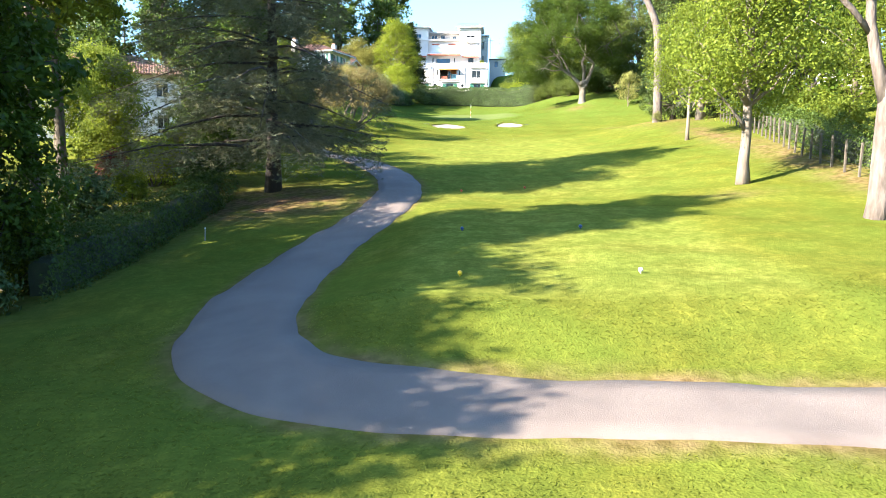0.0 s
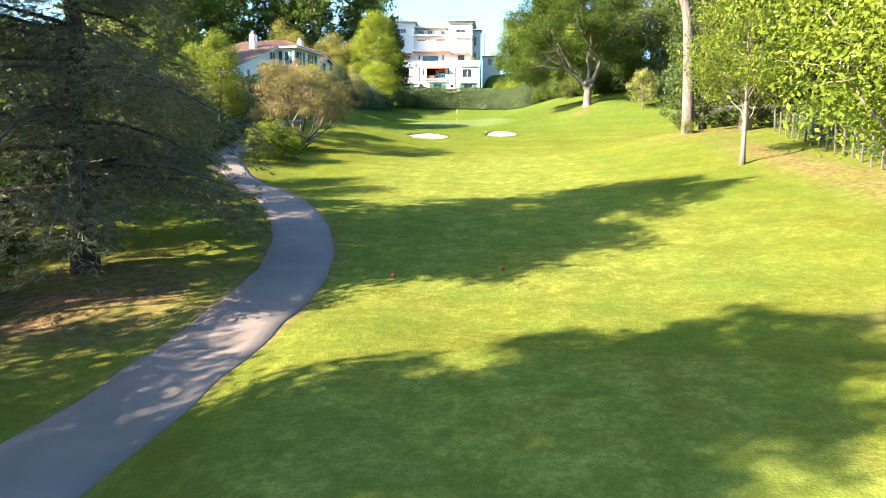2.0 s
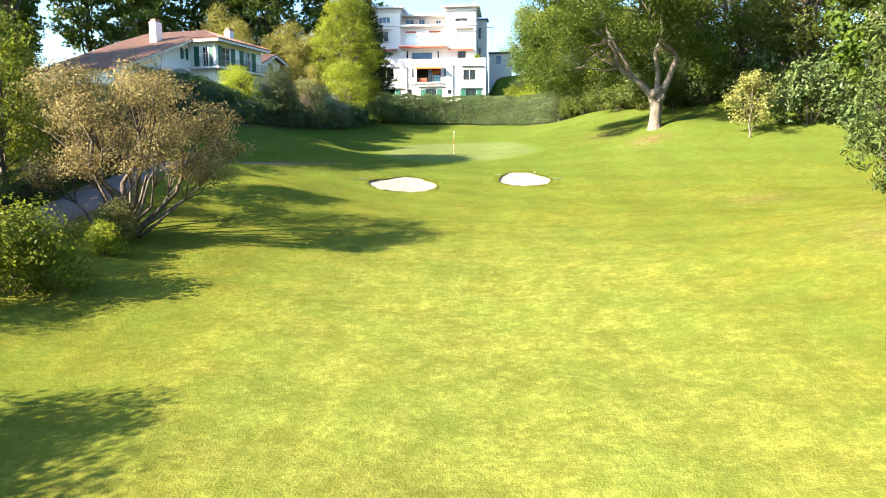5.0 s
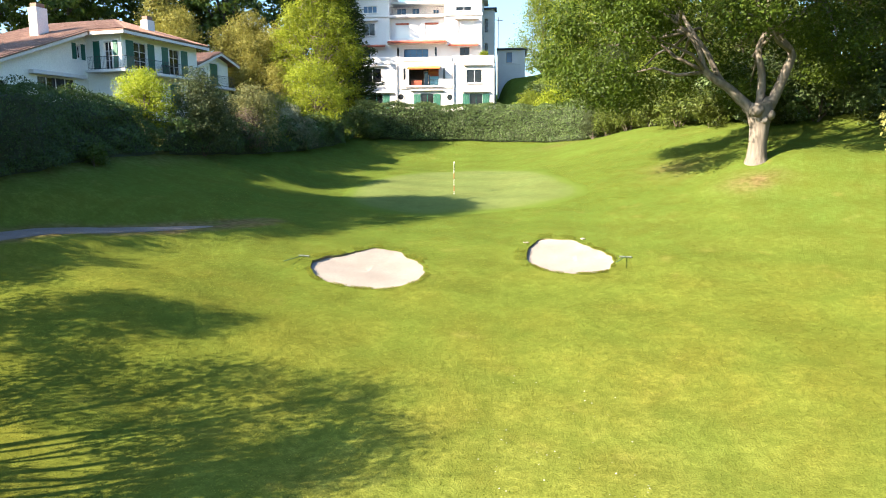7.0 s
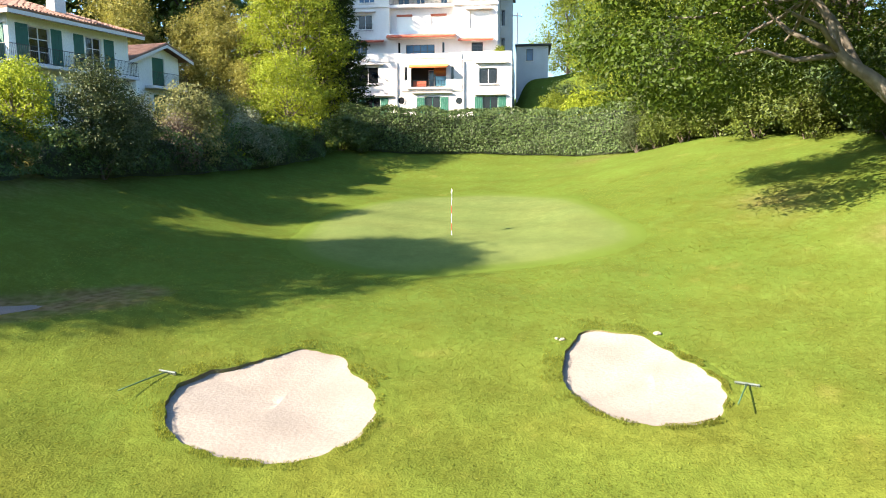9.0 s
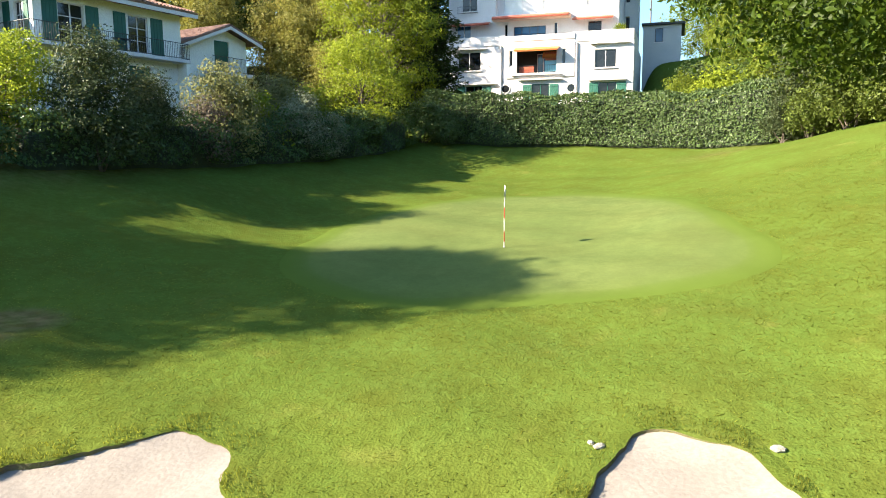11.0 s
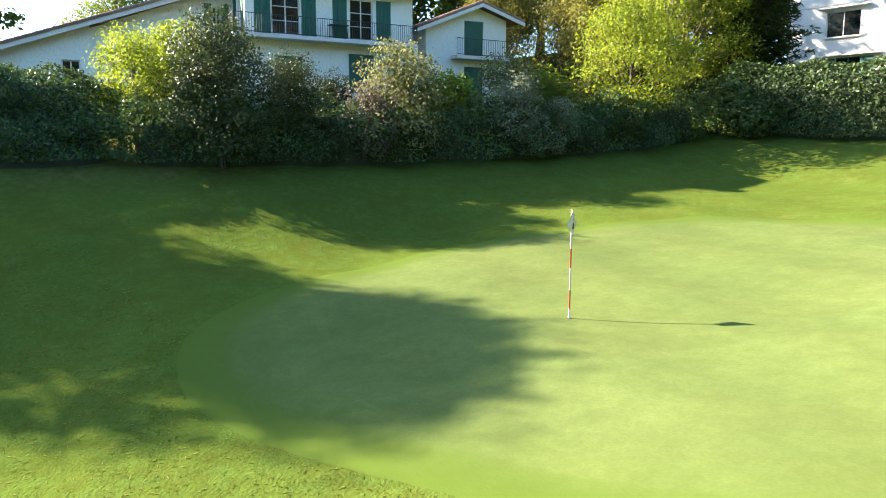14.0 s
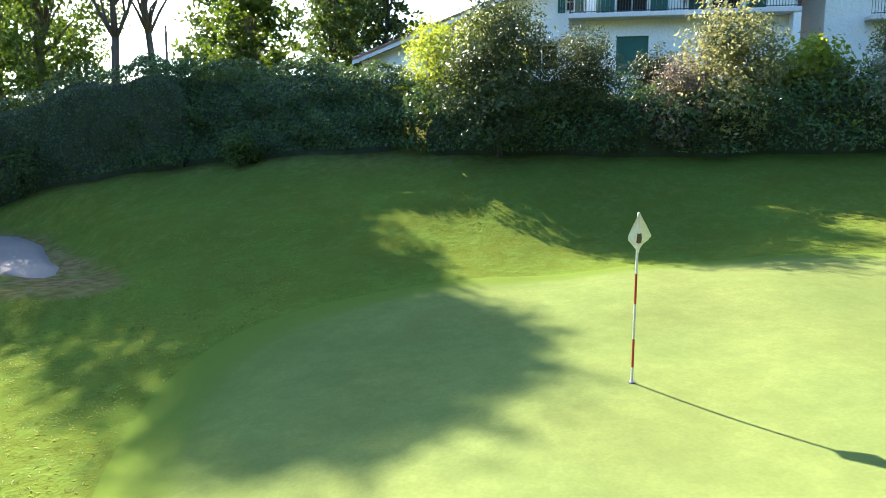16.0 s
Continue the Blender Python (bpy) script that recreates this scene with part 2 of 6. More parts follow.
def grid_mesh(name, X, Y, Z, wrap=False):
    """A sheet from arrays of rows and columns."""
    r, c = X.shape
    idx = np.arange(r * c).reshape(r, c)
    if wrap:
        nxt = np.roll(idx, -1, 1)
        f = np.stack([idx[:-1], nxt[:-1], nxt[1:], idx[1:]], -1).reshape(-1, 4)
    else:
        f = np.stack([idx[:-1, :-1], idx[:-1, 1:], idx[1:, 1:], idx[1:, :-1]], -1).reshape(-1, 4)
    return quads(name, np.stack([X, Y, Z], -1).reshape(-1, 3).tolist(), f.tolist())


def add_box(bm, x0, x1, y0, y1, z0, z1, bevel=0.0):
    made = bmesh.ops.create_cube(bm, size=1.0)["verts"]
    for v in made:
        v.co = Vector(((x0 + x1) / 2 + v.co.x * (x1 - x0), (y0 + y1) / 2 + v.co.y * (y1 - y0), (z0 + z1) / 2 + v.co.z * (z1 - z0)))
    if bevel:
        edges = list({e for v in made for e in v.link_edges})
        bmesh.ops.bevel(bm, geom=edges, offset=bevel, segments=1, affect="EDGES")
    return bm


def box(x0, x1, y0, y1, z0, z1, bevel=0.0):
    return add_box(bmesh.new(), x0, x1, y0, y1, z0, z1, bevel)


def add_tube(bm, pts, radii, seg=8, cap=True):
    """A tapered round limb along points."""
    rings = []
    pts = [Vector(p) for p in pts]
    for i, (p, r) in enumerate(zip(pts, radii)):
        way = (pts[min(i + 1, len(pts) - 1)] - pts[max(i - 1, 0)]).normalized()
        side = way.cross(Vector((0.31, 0.95, 0.05))).normalized()
        over = way.cross(side)
        rings.append([bm.verts.new(p + r * (math.cos(a) * side + math.sin(a) * over)) for a in [2 * math.pi * k / seg for k in range(seg)]])
    for a, b in zip(rings, rings[1:]):
        for k in range(seg):
            bm.faces.new((a[k], a[(k + 1) % seg], b[(k + 1) % seg], b[k]))
    if cap:
        bm.faces.new(rings[-1])
        bm.faces.new(rings[0][::-1])
    return bm


def bowed(a, b, n, sag, rng, wob=0.06):
    """Points from a to b with a bow and some wander."""
    a, b = Vector(a), Vector(b)
    far = (b - a).length
    out = []
    for i in range(n + 1):
        u = i / n
        p = a.lerp(b, u) + Vector((0, 0, sag * far * math.sin(math.pi * u)))
        if 0 < i < n:
            p += Vector(rng.normal(0, wob * far * 0.5, 3))
        out.append(p)
    return out


def leaf_mesh(name, pos, normal, size, rng, slim=0.55, spread=0.65, along=None):
    """One folded leaf of two triangles at every point."""
    n = len(pos)
    nrm = normal + rng.normal(0, spread, (n, 3))
    nrm /= np.linalg.norm(nrm, axis=1, keepdims=True) + 1e-9
    way = rng.normal(0, 1, (n, 3)) if along is None else along + rng.normal(0, 0.35, (n, 3))
    way -= (way * nrm).sum(1, keepdims=True) * nrm
    way /= np.linalg.norm(way, axis=1, keepdims=True) + 1e-9
    side = np.cross(nrm, way)
    s = (size * rng.uniform(0.65, 1.35, n))[:, None]
    v = np.stack([pos - way * s, pos + side * s * slim + nrm * s * 0.18, pos + way * s, pos - side * s * slim + nrm * s * 0.18], 1).reshape(-1, 3)
    me = bpy.data.meshes.new(name)
    me.vertices.add(4 * n)
    me.vertices.foreach_set("co", v.astype(np.float32).ravel())
    base = 4 * np.arange(n)[:, None]
    tri = np.concatenate([base + [0, 1, 2], base + [0, 2, 3]], 1).reshape(-1).astype(np.int32)
    me.loops.add(6 * n)
    me.loops.foreach_set("vertex_index", tri)
    me.polygons.add(2 * n)
    me.polygons.foreach_set("loop_start", np.arange(0, 6 * n, 3, dtype=np.int32))
    me.update(calc_edges=True)
    return me


def blob_points(blobs, n, rng, per=14, cluster=0.35, shell=0.55):
    """Leaves in small bunches in the outer part of each blob: places and outward ways. blobs: x, y, z, rx, ry, rz."""
    B = np.array(blobs, float)
    area = (B[:, 3] * B[:, 4] + B[:, 4] * B[:, 5] + B[:, 3] * B[:, 5]) ** 1.0
    m = max(n // per, 1)
    k = rng.choice(len(B), m, p=area / area.sum())
    d = rng.normal(0, 1, (m, 3))
    d /= np.linalg.norm(d, axis=1, keepdims=True)
    r = shell + (1.06 - shell) * rng.random(m) ** 0.6
    r *= 1 + 0.16 * np.sin(5 * d[:, 0] + k) * np.sin(4 * d[:, 1] + 2 * k) + 0.10 * np.sin(9 * d[:, 2] + 3 * k)
    c = B[k, :3] + d * r[:, None] * B[k, 3:]
    p = np.repeat(c, per, 0) + rng.normal(0, cluster, (m * per, 3)) * (1, 1, 0.6)
    return p, np.repeat(d, per, 0) + (0, 0, 0.35)


# ---- the lie of the land ----
PROFILE = [(-30, -0.62), (0, 0.06), (12, 0.68), (30, 1.54), (45, 3.31), (60, 4.38), (75, 5.36), (90, 6.58), (102, 8.5), (113, 9.97), (122, 10.78), (137, 12.27), (146, 14.0), (160, 17.93)]
LEFT_BANK = [(0, -0.092), (30, -0.11), (60, 0.041), (80, 0.098), (95, 0.213), (110, 0.315), (125, 0.305), (145, 0.243)]
RIGHT_BANK = [(0, 0.031), (30, 0.175), (60, 0.172), (80, 0.177), (95, 0.072), (110, 0.174), (125, 0.293), (145, 0.13)]


def eased(y, knots):
    ks, vs = zip(*knots)
    return sum(np.interp(np.clip(y + d, ks[0], ks[-1]), ks, vs) for d in (-6, -3, 0, 3, 6)) / 5


def soft_ramp(u):
    return 3 * np.log1p(np.exp(np.clip(u / 3, -30, 30)))


def step_up(u):
    return 1 / (1 + np.exp(-np.clip(u, -30, 30)))


def open_land(x, y):
    """Height of the ground in metres, without the path's bench and the bunkers."""
    x, y = np.asarray(x, float), np.asarray(y, float)
    far = soft_ramp(np.minimum(-x - 4, 22)) * eased(y, LEFT_BANK) + soft_ramp(np.minimum(x - 9, 26)) * eased(y, RIGHT_BANK)
    tee = 0.75 * step_up((y - 13.6) / 0.5) * step_up((33 - y) / 2.2) * step_up((x + 1.6) / 0.8) * step_up((14 - x) / 2)
    mound = 0.8 * np.exp(-(((x - 22.5) / 5) ** 2 + ((y - 113) / 5) ** 2)) + 0.5 * np.exp(-(((x + 7.5) / 4) ** 2 + ((y - 95) / 3.5) ** 2)) + 0.9 * np.exp(-(((x - 19.5) / 7) ** 2 + ((y - 133) / 6) ** 2)) + 0.6 * np.exp(-(((x - 22) / 5) ** 2 + ((y - 75) / 9) ** 2))
    dip = -0.5 * np.exp(-(((x + 10.5) / 4) ** 2 + ((y - 102) / 3) ** 2)) - 0.55 * np.exp(-(((x + 5.5) / 3) ** 2 + ((y - 122) / 6) ** 2)) - 0.4 * np.exp(-(((x + 8) / 4) ** 2 + ((y - 67) / 7) ** 2)) - 0.6 * np.exp(-(((x + 1) / 5) ** 2 + ((y - 139) / 4) ** 2))
    ripple = 0.05 * np.sin(0.9 * x + 0.3 * y) * np.sin(0.35 * y - 0.4 * x) + 0.03 * np.sin(1.7 * y + 0.8 * x)
    house_bank = 5.2 * step_up((y - 166) / 2.5) * step_up((x - 9.8) / 0.5)
    return eased(y, PROFILE) + far + tee + mound + dip + ripple + house_bank


BENCH = [(-15.7, 92), (-15.4, 95.5), (-14.7, 98.6), (-13.4, 101.0), (-11.5, 102.9), (-9.4, 104.4), (-7.6, 105.7), (-6.2, 107.0)]


def land(x, y):
    """Height of the ground in metres, without the bunkers: the cart path lies level across where it climbs to the green."""
    x, y = np.asarray(x, float), np.asarray(y, float)
    z = open_land(x, y)
    near, level = np.full(z.shape, 1e9), np.zeros(z.shape)
    for (ax, ay), (bx, by) in zip(BENCH, BENCH[1:]):
        u = np.clip(((x - ax) * (bx - ax) + (y - ay) * (by - ay)) / ((bx - ax) ** 2 + (by - ay) ** 2), 0, 1)
        gap = np.hypot(x - ax - u * (bx - ax), y - ay - u * (by - ay))
        h = open_land(ax, ay) * (1 - u) + open_land(bx, by) * u - 0.1
        level, near = np.where(gap < near, h, level), np.minimum(gap, near)
    w = np.exp(-((near / 2.3) ** 4)) * step_up((y - 92) / 1.0)
    return z + (level - z) * w


def at(x, y):
    return float(land(x, y))


# bunkers: middle and eight radii, counter-clockwise from +x
BUNKERS = [((0.35, 102.1), (2.31, 2.17, 2.06, 2.65, 2.72, 2.14, 2.04, 2.38, 2.57, 2.57, 2.65, 2.61, 2.65, 2.85, 2.8, 2.55)),
           ((9.5, 103.1), (1.26, 1.25, 1.21, 1.65, 2.62, 3.28, 2.65, 2.32, 2.22, 2.13, 2.22, 2.29, 2.23, 2.17, 1.84, 1.55))]


def rim(radii, a):
    """Radius of a bunker at the angle a, eased between the radii given."""
    u = (np.asarray(a) / (2 * np.pi) * len(radii)) % len(radii)
    i = np.floor(u).astype(int)
    w = u - i
    w = w * w * (3 - 2 * w)
    r = np.asarray(radii)
    return r[i % len(r)] * (1 - w) + r[(i + 1) % len(r)] * w


def ground_height(x, y):
    z = land(x, y)
    for (cx, cy), radii in BUNKERS:
        q = np.hypot(x - cx, y - cy) / rim(radii, np.arctan2(y - cy, x - cx))
        z = z - 0.8 * np.clip((1.12 - q) / 0.18, 0, 1)
    return z


def spans(*pieces):
    """Coordinates from pieces of (start, end, step)."""
    out = [np.arange(a, b, s) for a, b, s in pieces]
    return np.unique(np.round(np.concatenate(out), 4))


PATH_LINE = [(40, 7.5), (22, 9.4), (12, 10.2), (6.3, 10.6), (3.8, 10.9), (1.4, 11.1), (-0.5, 11.5), (-2.3, 12.4), (-3.6, 14.2), (-4.15, 16.8), (-4.25, 20), (-3.9, 25), (-3.05, 30.3), (-2.3, 35.5), (-2.1, 40.8), (-3.2, 47), (-5.7, 54.4), (-9.3, 61.6), (-12.8, 68.4), (-14.9, 74), (-15.7, 80), (-15.8, 88), (-15.4, 95.5), (-13.4, 101.0), (-9.4, 104.4), (-6.2, 107.0)]


def curve_through(pts, per=10):
    """A smooth line through points (Catmull-Rom)."""
    p = np.array([pts[0], *pts, pts[-1]], float)
    out = []
    for i in range(1, len(p) - 2):
        for u in np.arange(per) / per:
            a, b, c, d = p[i - 1], p[i], p[i + 1], p[i + 2]
            out.append(0.5 * (2 * b + (c - a) * u + (2 * a - 5 * b + 4 * c - d) * u * u + (3 * b - a - 3 * c + d) * u ** 3))
    return np.array(out + [p[-2]])


LINE = curve_through(PATH_LINE, 30)


def path_gap(x, y):
    """Distance from the middle of the cart path."""
    best = np.full(x.shape, 1e9)
    for px, py in LINE[::6]:
        best = np.minimum(best, np.hypot(x - px, y - py))
    return best


def green_rim(a):
    """Radius of the putting green at the angle a."""
    turn = np.array([-180, -161, -143, -132, -117, -105, -90, -72, -55, -44, -33, -14, 0, 25, 50, 76, 90, 108, 132, 160]) * np.pi / 180
    far = np.array([6.9, 7.1, 8.2, 8.9, 9.15, 8.8, 8.2, 7.9, 8.75, 9.2, 8.7, 6.9, 6.45, 6.5, 7.3, 8.9, 8.75, 8.3, 7.2, 6.75])
    a = np.asarray(a)
    return sum(np.interp(a + d, turn, far, period=2 * np.pi) for d in (-0.15, -0.075, 0, 0.075, 0.15)) / 5


gx = spans((-900, -100, 80), (-100, -30, 5), (-30, -4, 0.5), (-4, 13, 0.25), (13, 32, 0.5), (32, 100, 5), (100, 901, 80))
gy = spans((-300, -20, 40), (-20, 96, 0.5), (96, 110, 0.25), (110, 150, 0.5), (150, 200, 4), (200, 1301, 100))
GX, GY = np.meshgrid(gx, gy)
ground_me = grid_mesh("ground", GX, GY, ground_height(GX, GY))
fair = np.exp(-(((GX - 5 - 0.02 * (GY - 70)) / 8.5) ** 4)) * step_up((GY - 36) / 2) * step_up((88 - GY) / 3)
fair = np.maximum(fair, step_up((GX + 0.2) / 0.3) * step_up((9.5 - GX) / 0.3) * step_up((GY - 15.5) / 0.3) * step_up((31 - GY) / 0.3))
bare = 1.3 * np.exp(-(((GX + 8.5) / 4.6) ** 2 + ((GY - 37.8) / 4.0) ** 2)) + 0.75 * np.exp(-(((GX - 24) / 4) ** 2 + ((GY - 76) / 5) ** 2))
bare += 0.6 * np.exp(-(((GX - 14) / 1.5) ** 2 + ((GY - 32.5) / 1.2) ** 2)) + 0.7 * np.exp(-(((GX - 20) / 1.4) ** 2 + ((GY - 110) / 1.2) ** 2))
bare += 0.8 * np.exp(-(((GX - 20.5 - 0.08 * (GY - 40)) / 1.4) ** 2)) * step_up((GY - 26) / 2) * step_up((66 - GY) / 2)
bare += 0.55 * step_up((-11.5 - GX) / 0.8) * step_up((GY - 16) / 3) * step_up((46 - GY) / 3) + 0.45 * step_up((-12.5 - GX - 0.33 * (118 - GY) * (GY < 118)) / 0.6) * (GY > 100)
bare += 0.42 * np.exp(-(((GX - 17.6) / 1.6) ** 2 + ((GY - 116.5) / 2.4) ** 2)) + 0.3 * np.exp(-(((GX - 13.6) / 2.2) ** 2 + ((GY - 139.5) / 1.6) ** 2)) + 0.35 * np.exp(-(((GX - 21.5) / 1.8) ** 2 + ((GY - 92) / 1.6) ** 2))
bare += 0.75 * np.clip(1.75 - path_gap(GX, GY), 0, 0.45) / 0.45
apron = step_up((1.28 - np.hypot(GX - 4.2, GY - 121.2) / green_rim(np.arctan2(GY - 121.2, GX - 4.2))) / 0.2)
lush = step_up((GY - 101) / 3.5) * (1 + 0.3 * apron)
for key, values in (("fairway", fair), ("lush", lush), ("bare", np.clip(bare, 0, 1))):
    ground_me.attributes.new(key, "FLOAT", "POINT").data.foreach_set("value", values.astype(np.float32).ravel())
ground = part("ground", ground_me, GRASS, smooth=True)
tagged(ground, "mown golf course lawn with worn bare patches under the trees", "lawn", kind="structure")

# cart path: a ribbon of worn asphalt with uneven edges
tang = np.gradient(LINE, axis=0)
tang /= np.linalg.norm(tang, axis=1, keepdims=True)
norm = np.stack([-tang[:, 1], tang[:, 0]], 1)
along = np.cumsum(np.r_[0, np.hypot(*np.diff(LINE, axis=0).T)])
half = np.interp(along, [0, 38, 48, 60, 75, along[-1] - 7, along[-1]], [1.15, 1.15, 1.35, 1.45, 1.2, 1.1, 0.35])
offs = np.array([-1.02, -1.0, -0.6, 0.0, 0.6, 1.0, 1.02])
wob = 0.03 * np.sin(along * 1.3) + 0.02 * np.sin(along * 3.3 + 1)
PX = LINE[:, 0][:, None] + norm[:, 0][:, None] * (half[:, None] * offs + wob[:, None] * np.sign(offs))
PY = LINE[:, 1][:, None] + norm[:, 1][:, None] * (half[:, None] * offs + wob[:, None] * np.sign(offs))
PZ = land(PX, PY) + np.array([-0.06, 0.025, 0.05, 0.06, 0.05, 0.025, -0.06]) - 0.1 * np.clip((along - along[-1] + 4.5) / 4.5, 0, 1)[:, None]
cart_path = part("path", grid_mesh("path", PX, PY, PZ), ASPHALT, smooth=True)
tagged(cart_path, "worn grey-violet asphalt cart path winding through the lawn", "path", kind="structure")

# putting green: a sheet of close-cut turf
ga = np.linspace(0, 2 * np.pi, 96, endpoint=False)
gr = np.r_[np.linspace(0.0, 1.0, 24) ** 0.8, 1.01, 1.04, 1.07, 1.1, 1.13][:, None]
EX = 4.2 + gr * green_rim(ga) * np.cos(ga)
EY = 121.2 + gr * green_rim(ga) * np.sin(ga)
EZ = land(EX, EY) + np.interp(gr, [0, 0.96, 1.0, 1.1, 1.13], [0.04, 0.04, 0.03, 0.02, -0.02])
green_me = grid_mesh("putting_green", EX, EY, EZ, wrap=True)
green_me.attributes.new("fringe", "FLOAT", "POINT").data.foreach_set("value", ((0.3 * np.clip((gr - 0.88) / 0.12, 0, 1) + 0.5 * np.clip((gr - 1.0) / 0.02, 0, 1) + 0.2 * np.clip((gr - 1.04) / 0.06, 0, 1)) * np.ones_like(EX)).astype(np.float32).ravel())
putting = part("putting_green", green_me, GREEN_TURF, smooth=True)
tagged(putting, "pale close-cut putting green on a raised plateau", "green", kind="structure")

# bunkers: sand in a hollow, with a rolled grassy lip
for (cx, cy), radii in BUNKERS:
    ba = np.linspace(0, 2 * np.pi, 120, endpoint=False)
    rb = rim(radii, ba) * (1 + 0.009 * np.sin(17 * ba) + 0.007 * np.sin(31 * ba + 1) + 0.006 * np.sin(47 * ba + 2) * np.sin(5 * ba))
    r = np.linspace(0, 1.03, 16)[:, None]
    SX, SY = cx + r * rb * np.cos(ba), cy + r * rb * np.sin(ba)
    back_side = np.clip(np.cos(ba - np.pi * 0.95), 0, 1) ** 1.3
    deep = 0.012 + 0.10 * back_side
    SZ = land(SX, SY) - deep * (0.55 + 0.45 * r) - 0.14 * (1 - r ** 2) + 0.005 * np.sin(SX * 3.1 + 1) * np.sin(SY * 2.3)
    bunker = thing("bunker", cx, cy, 0, 0, "kidney-shaped bunker of pale sand with a grassy lip", "bunker", "bunkers before the green", "structure")
    inv = bunker.matrix_world.inverted()
    sand = part("sand", grid_mesh("sand", SX, SY, SZ, wrap=True), SAND, smooth=True)
    lr = np.array([1.42, 1.26, 1.08, 1.0, 1.0, 1.01])[:, None]
    lz = np.array([-0.04, 0.006, 0.014, 0.0, -0.2, -0.6])[:, None]
    LX, LY = cx + lr * rb * np.cos(ba), cy + lr * rb * np.sin(ba)
    lip = part("lip", grid_mesh("lip", LX[:4], LY[:4], land(LX[:4], LY[:4]) + lz[:4], wrap=True), GRASS, smooth=True)
    lip.data.attributes.new("lush", "FLOAT", "POINT").data.foreach_set("value", step_up((LY[:4] - 101) / 3.5).astype(np.float32).ravel())
    wall = part("earth_edge", grid_mesh("earth_edge", LX[3:], LY[3:], land(LX[3:], LY[3:]) + lz[3:], wrap=True), LIP, smooth=True)
    for ob in (sand, lip, wall):
        ob.parent, ob.matrix_parent_inverse = bunker, inv


# ---- trees, shrubs and hedges ----
def broadleaf(name, h, spread, mat, bark_mat, seed, leaves=9000, size=0.16, trunk=0.25, clear=0.3, blobs=12, lean=(0, 0), cluster=0.4, squat=0.75, shell=0.55, sway=0.02, slim=0.5, lump=1.0, bunch=14):
    """A tree round (0, 0, 0): h high, crown radius spread, clear: bare part of the trunk. Returns trunk and crown meshes."""
    rng = np.random.default_rng(seed)
    z0 = h * clear
    bm = bmesh.new()
    top = Vector((lean[0], lean[1], h * 0.8))
    line = bowed((0, 0, -0.3), top, 7, 0.0, rng, sway)
    add_tube(bm, line, [trunk * (1.35 if i == 0 else 1.0 - 0.11 * i) for i in range(8)], 10)
    shapes = []
    for i in range(blobs):
        u = (i + 0.5) / blobs
        a = i * 2.4 + rng.uniform(-0.4, 0.4)
        z = z0 + (h - z0) * (0.12 + 0.8 * u)
        wide = spread * math.sin(math.pi * min(0.22 + 0.75 * u, 0.97)) ** 0.7
        d = wide * rng.uniform(0.45, 0.72)
        r = spread * rng.uniform(0.32, 0.46) * lump
        f = min(z / (h * 0.8), 1)
        x, y = lean[0] * f + d * math.cos(a), lean[1] * f + d * math.sin(a)
        shapes.append((x, y, z, r, r, r * squat))
        k = min(int(z * 0.72 / (h * 0.8) * 7), 6)
        start = line[max(k, 1)]
        add_tube(bm, bowed(start, (x, y, z), 4, 0.06, rng), [trunk * s * (1.1 - 0.09 * k) for s in (0.42, 0.34, 0.25, 0.16, 0.07)], 6)
        for _ in range(3):
            e = Vector((x, y, z)) + Vector(rng.normal(0, r * 0.55, 3))
            add_tube(bm, bowed((x, y, z), e, 2, 0.05, rng), [trunk * 0.09, trunk * 0.06, trunk * 0.03], 4)
    shapes.append((lean[0], lean[1], h - spread * 0.3, spread * 0.42, spread * 0.42, spread * 0.34))
    tm = bpy.data.meshes.new("trunk")
    bm.to_mesh(tm)
    bm.free()
    tm.polygons.foreach_set("use_smooth", [True] * len(tm.polygons))
    tm.materials.append(bark_mat)
    p, n = blob_points(shapes, int(leaves * 1.35), rng, bunch, cluster, shell)
    cm = leaf_mesh("crown", p, n, size * 0.84, rng, slim)
    cm.materials.append(mat)
    return tm, cm


def plant(name, meshes, x, y, turn=0.0, scale=1.0, label="", category="tree", group="", sink=0.0):
    """Sets a tree or shrub of (part name, mesh) on the ground."""
    ob = thing(name, x, y, at(x, y) - sink, turn, label, category, group)
    ob.scale = (scale, scale, scale)
    for pn, me in meshes:
        part(pn, me, None, ob)
    return ob


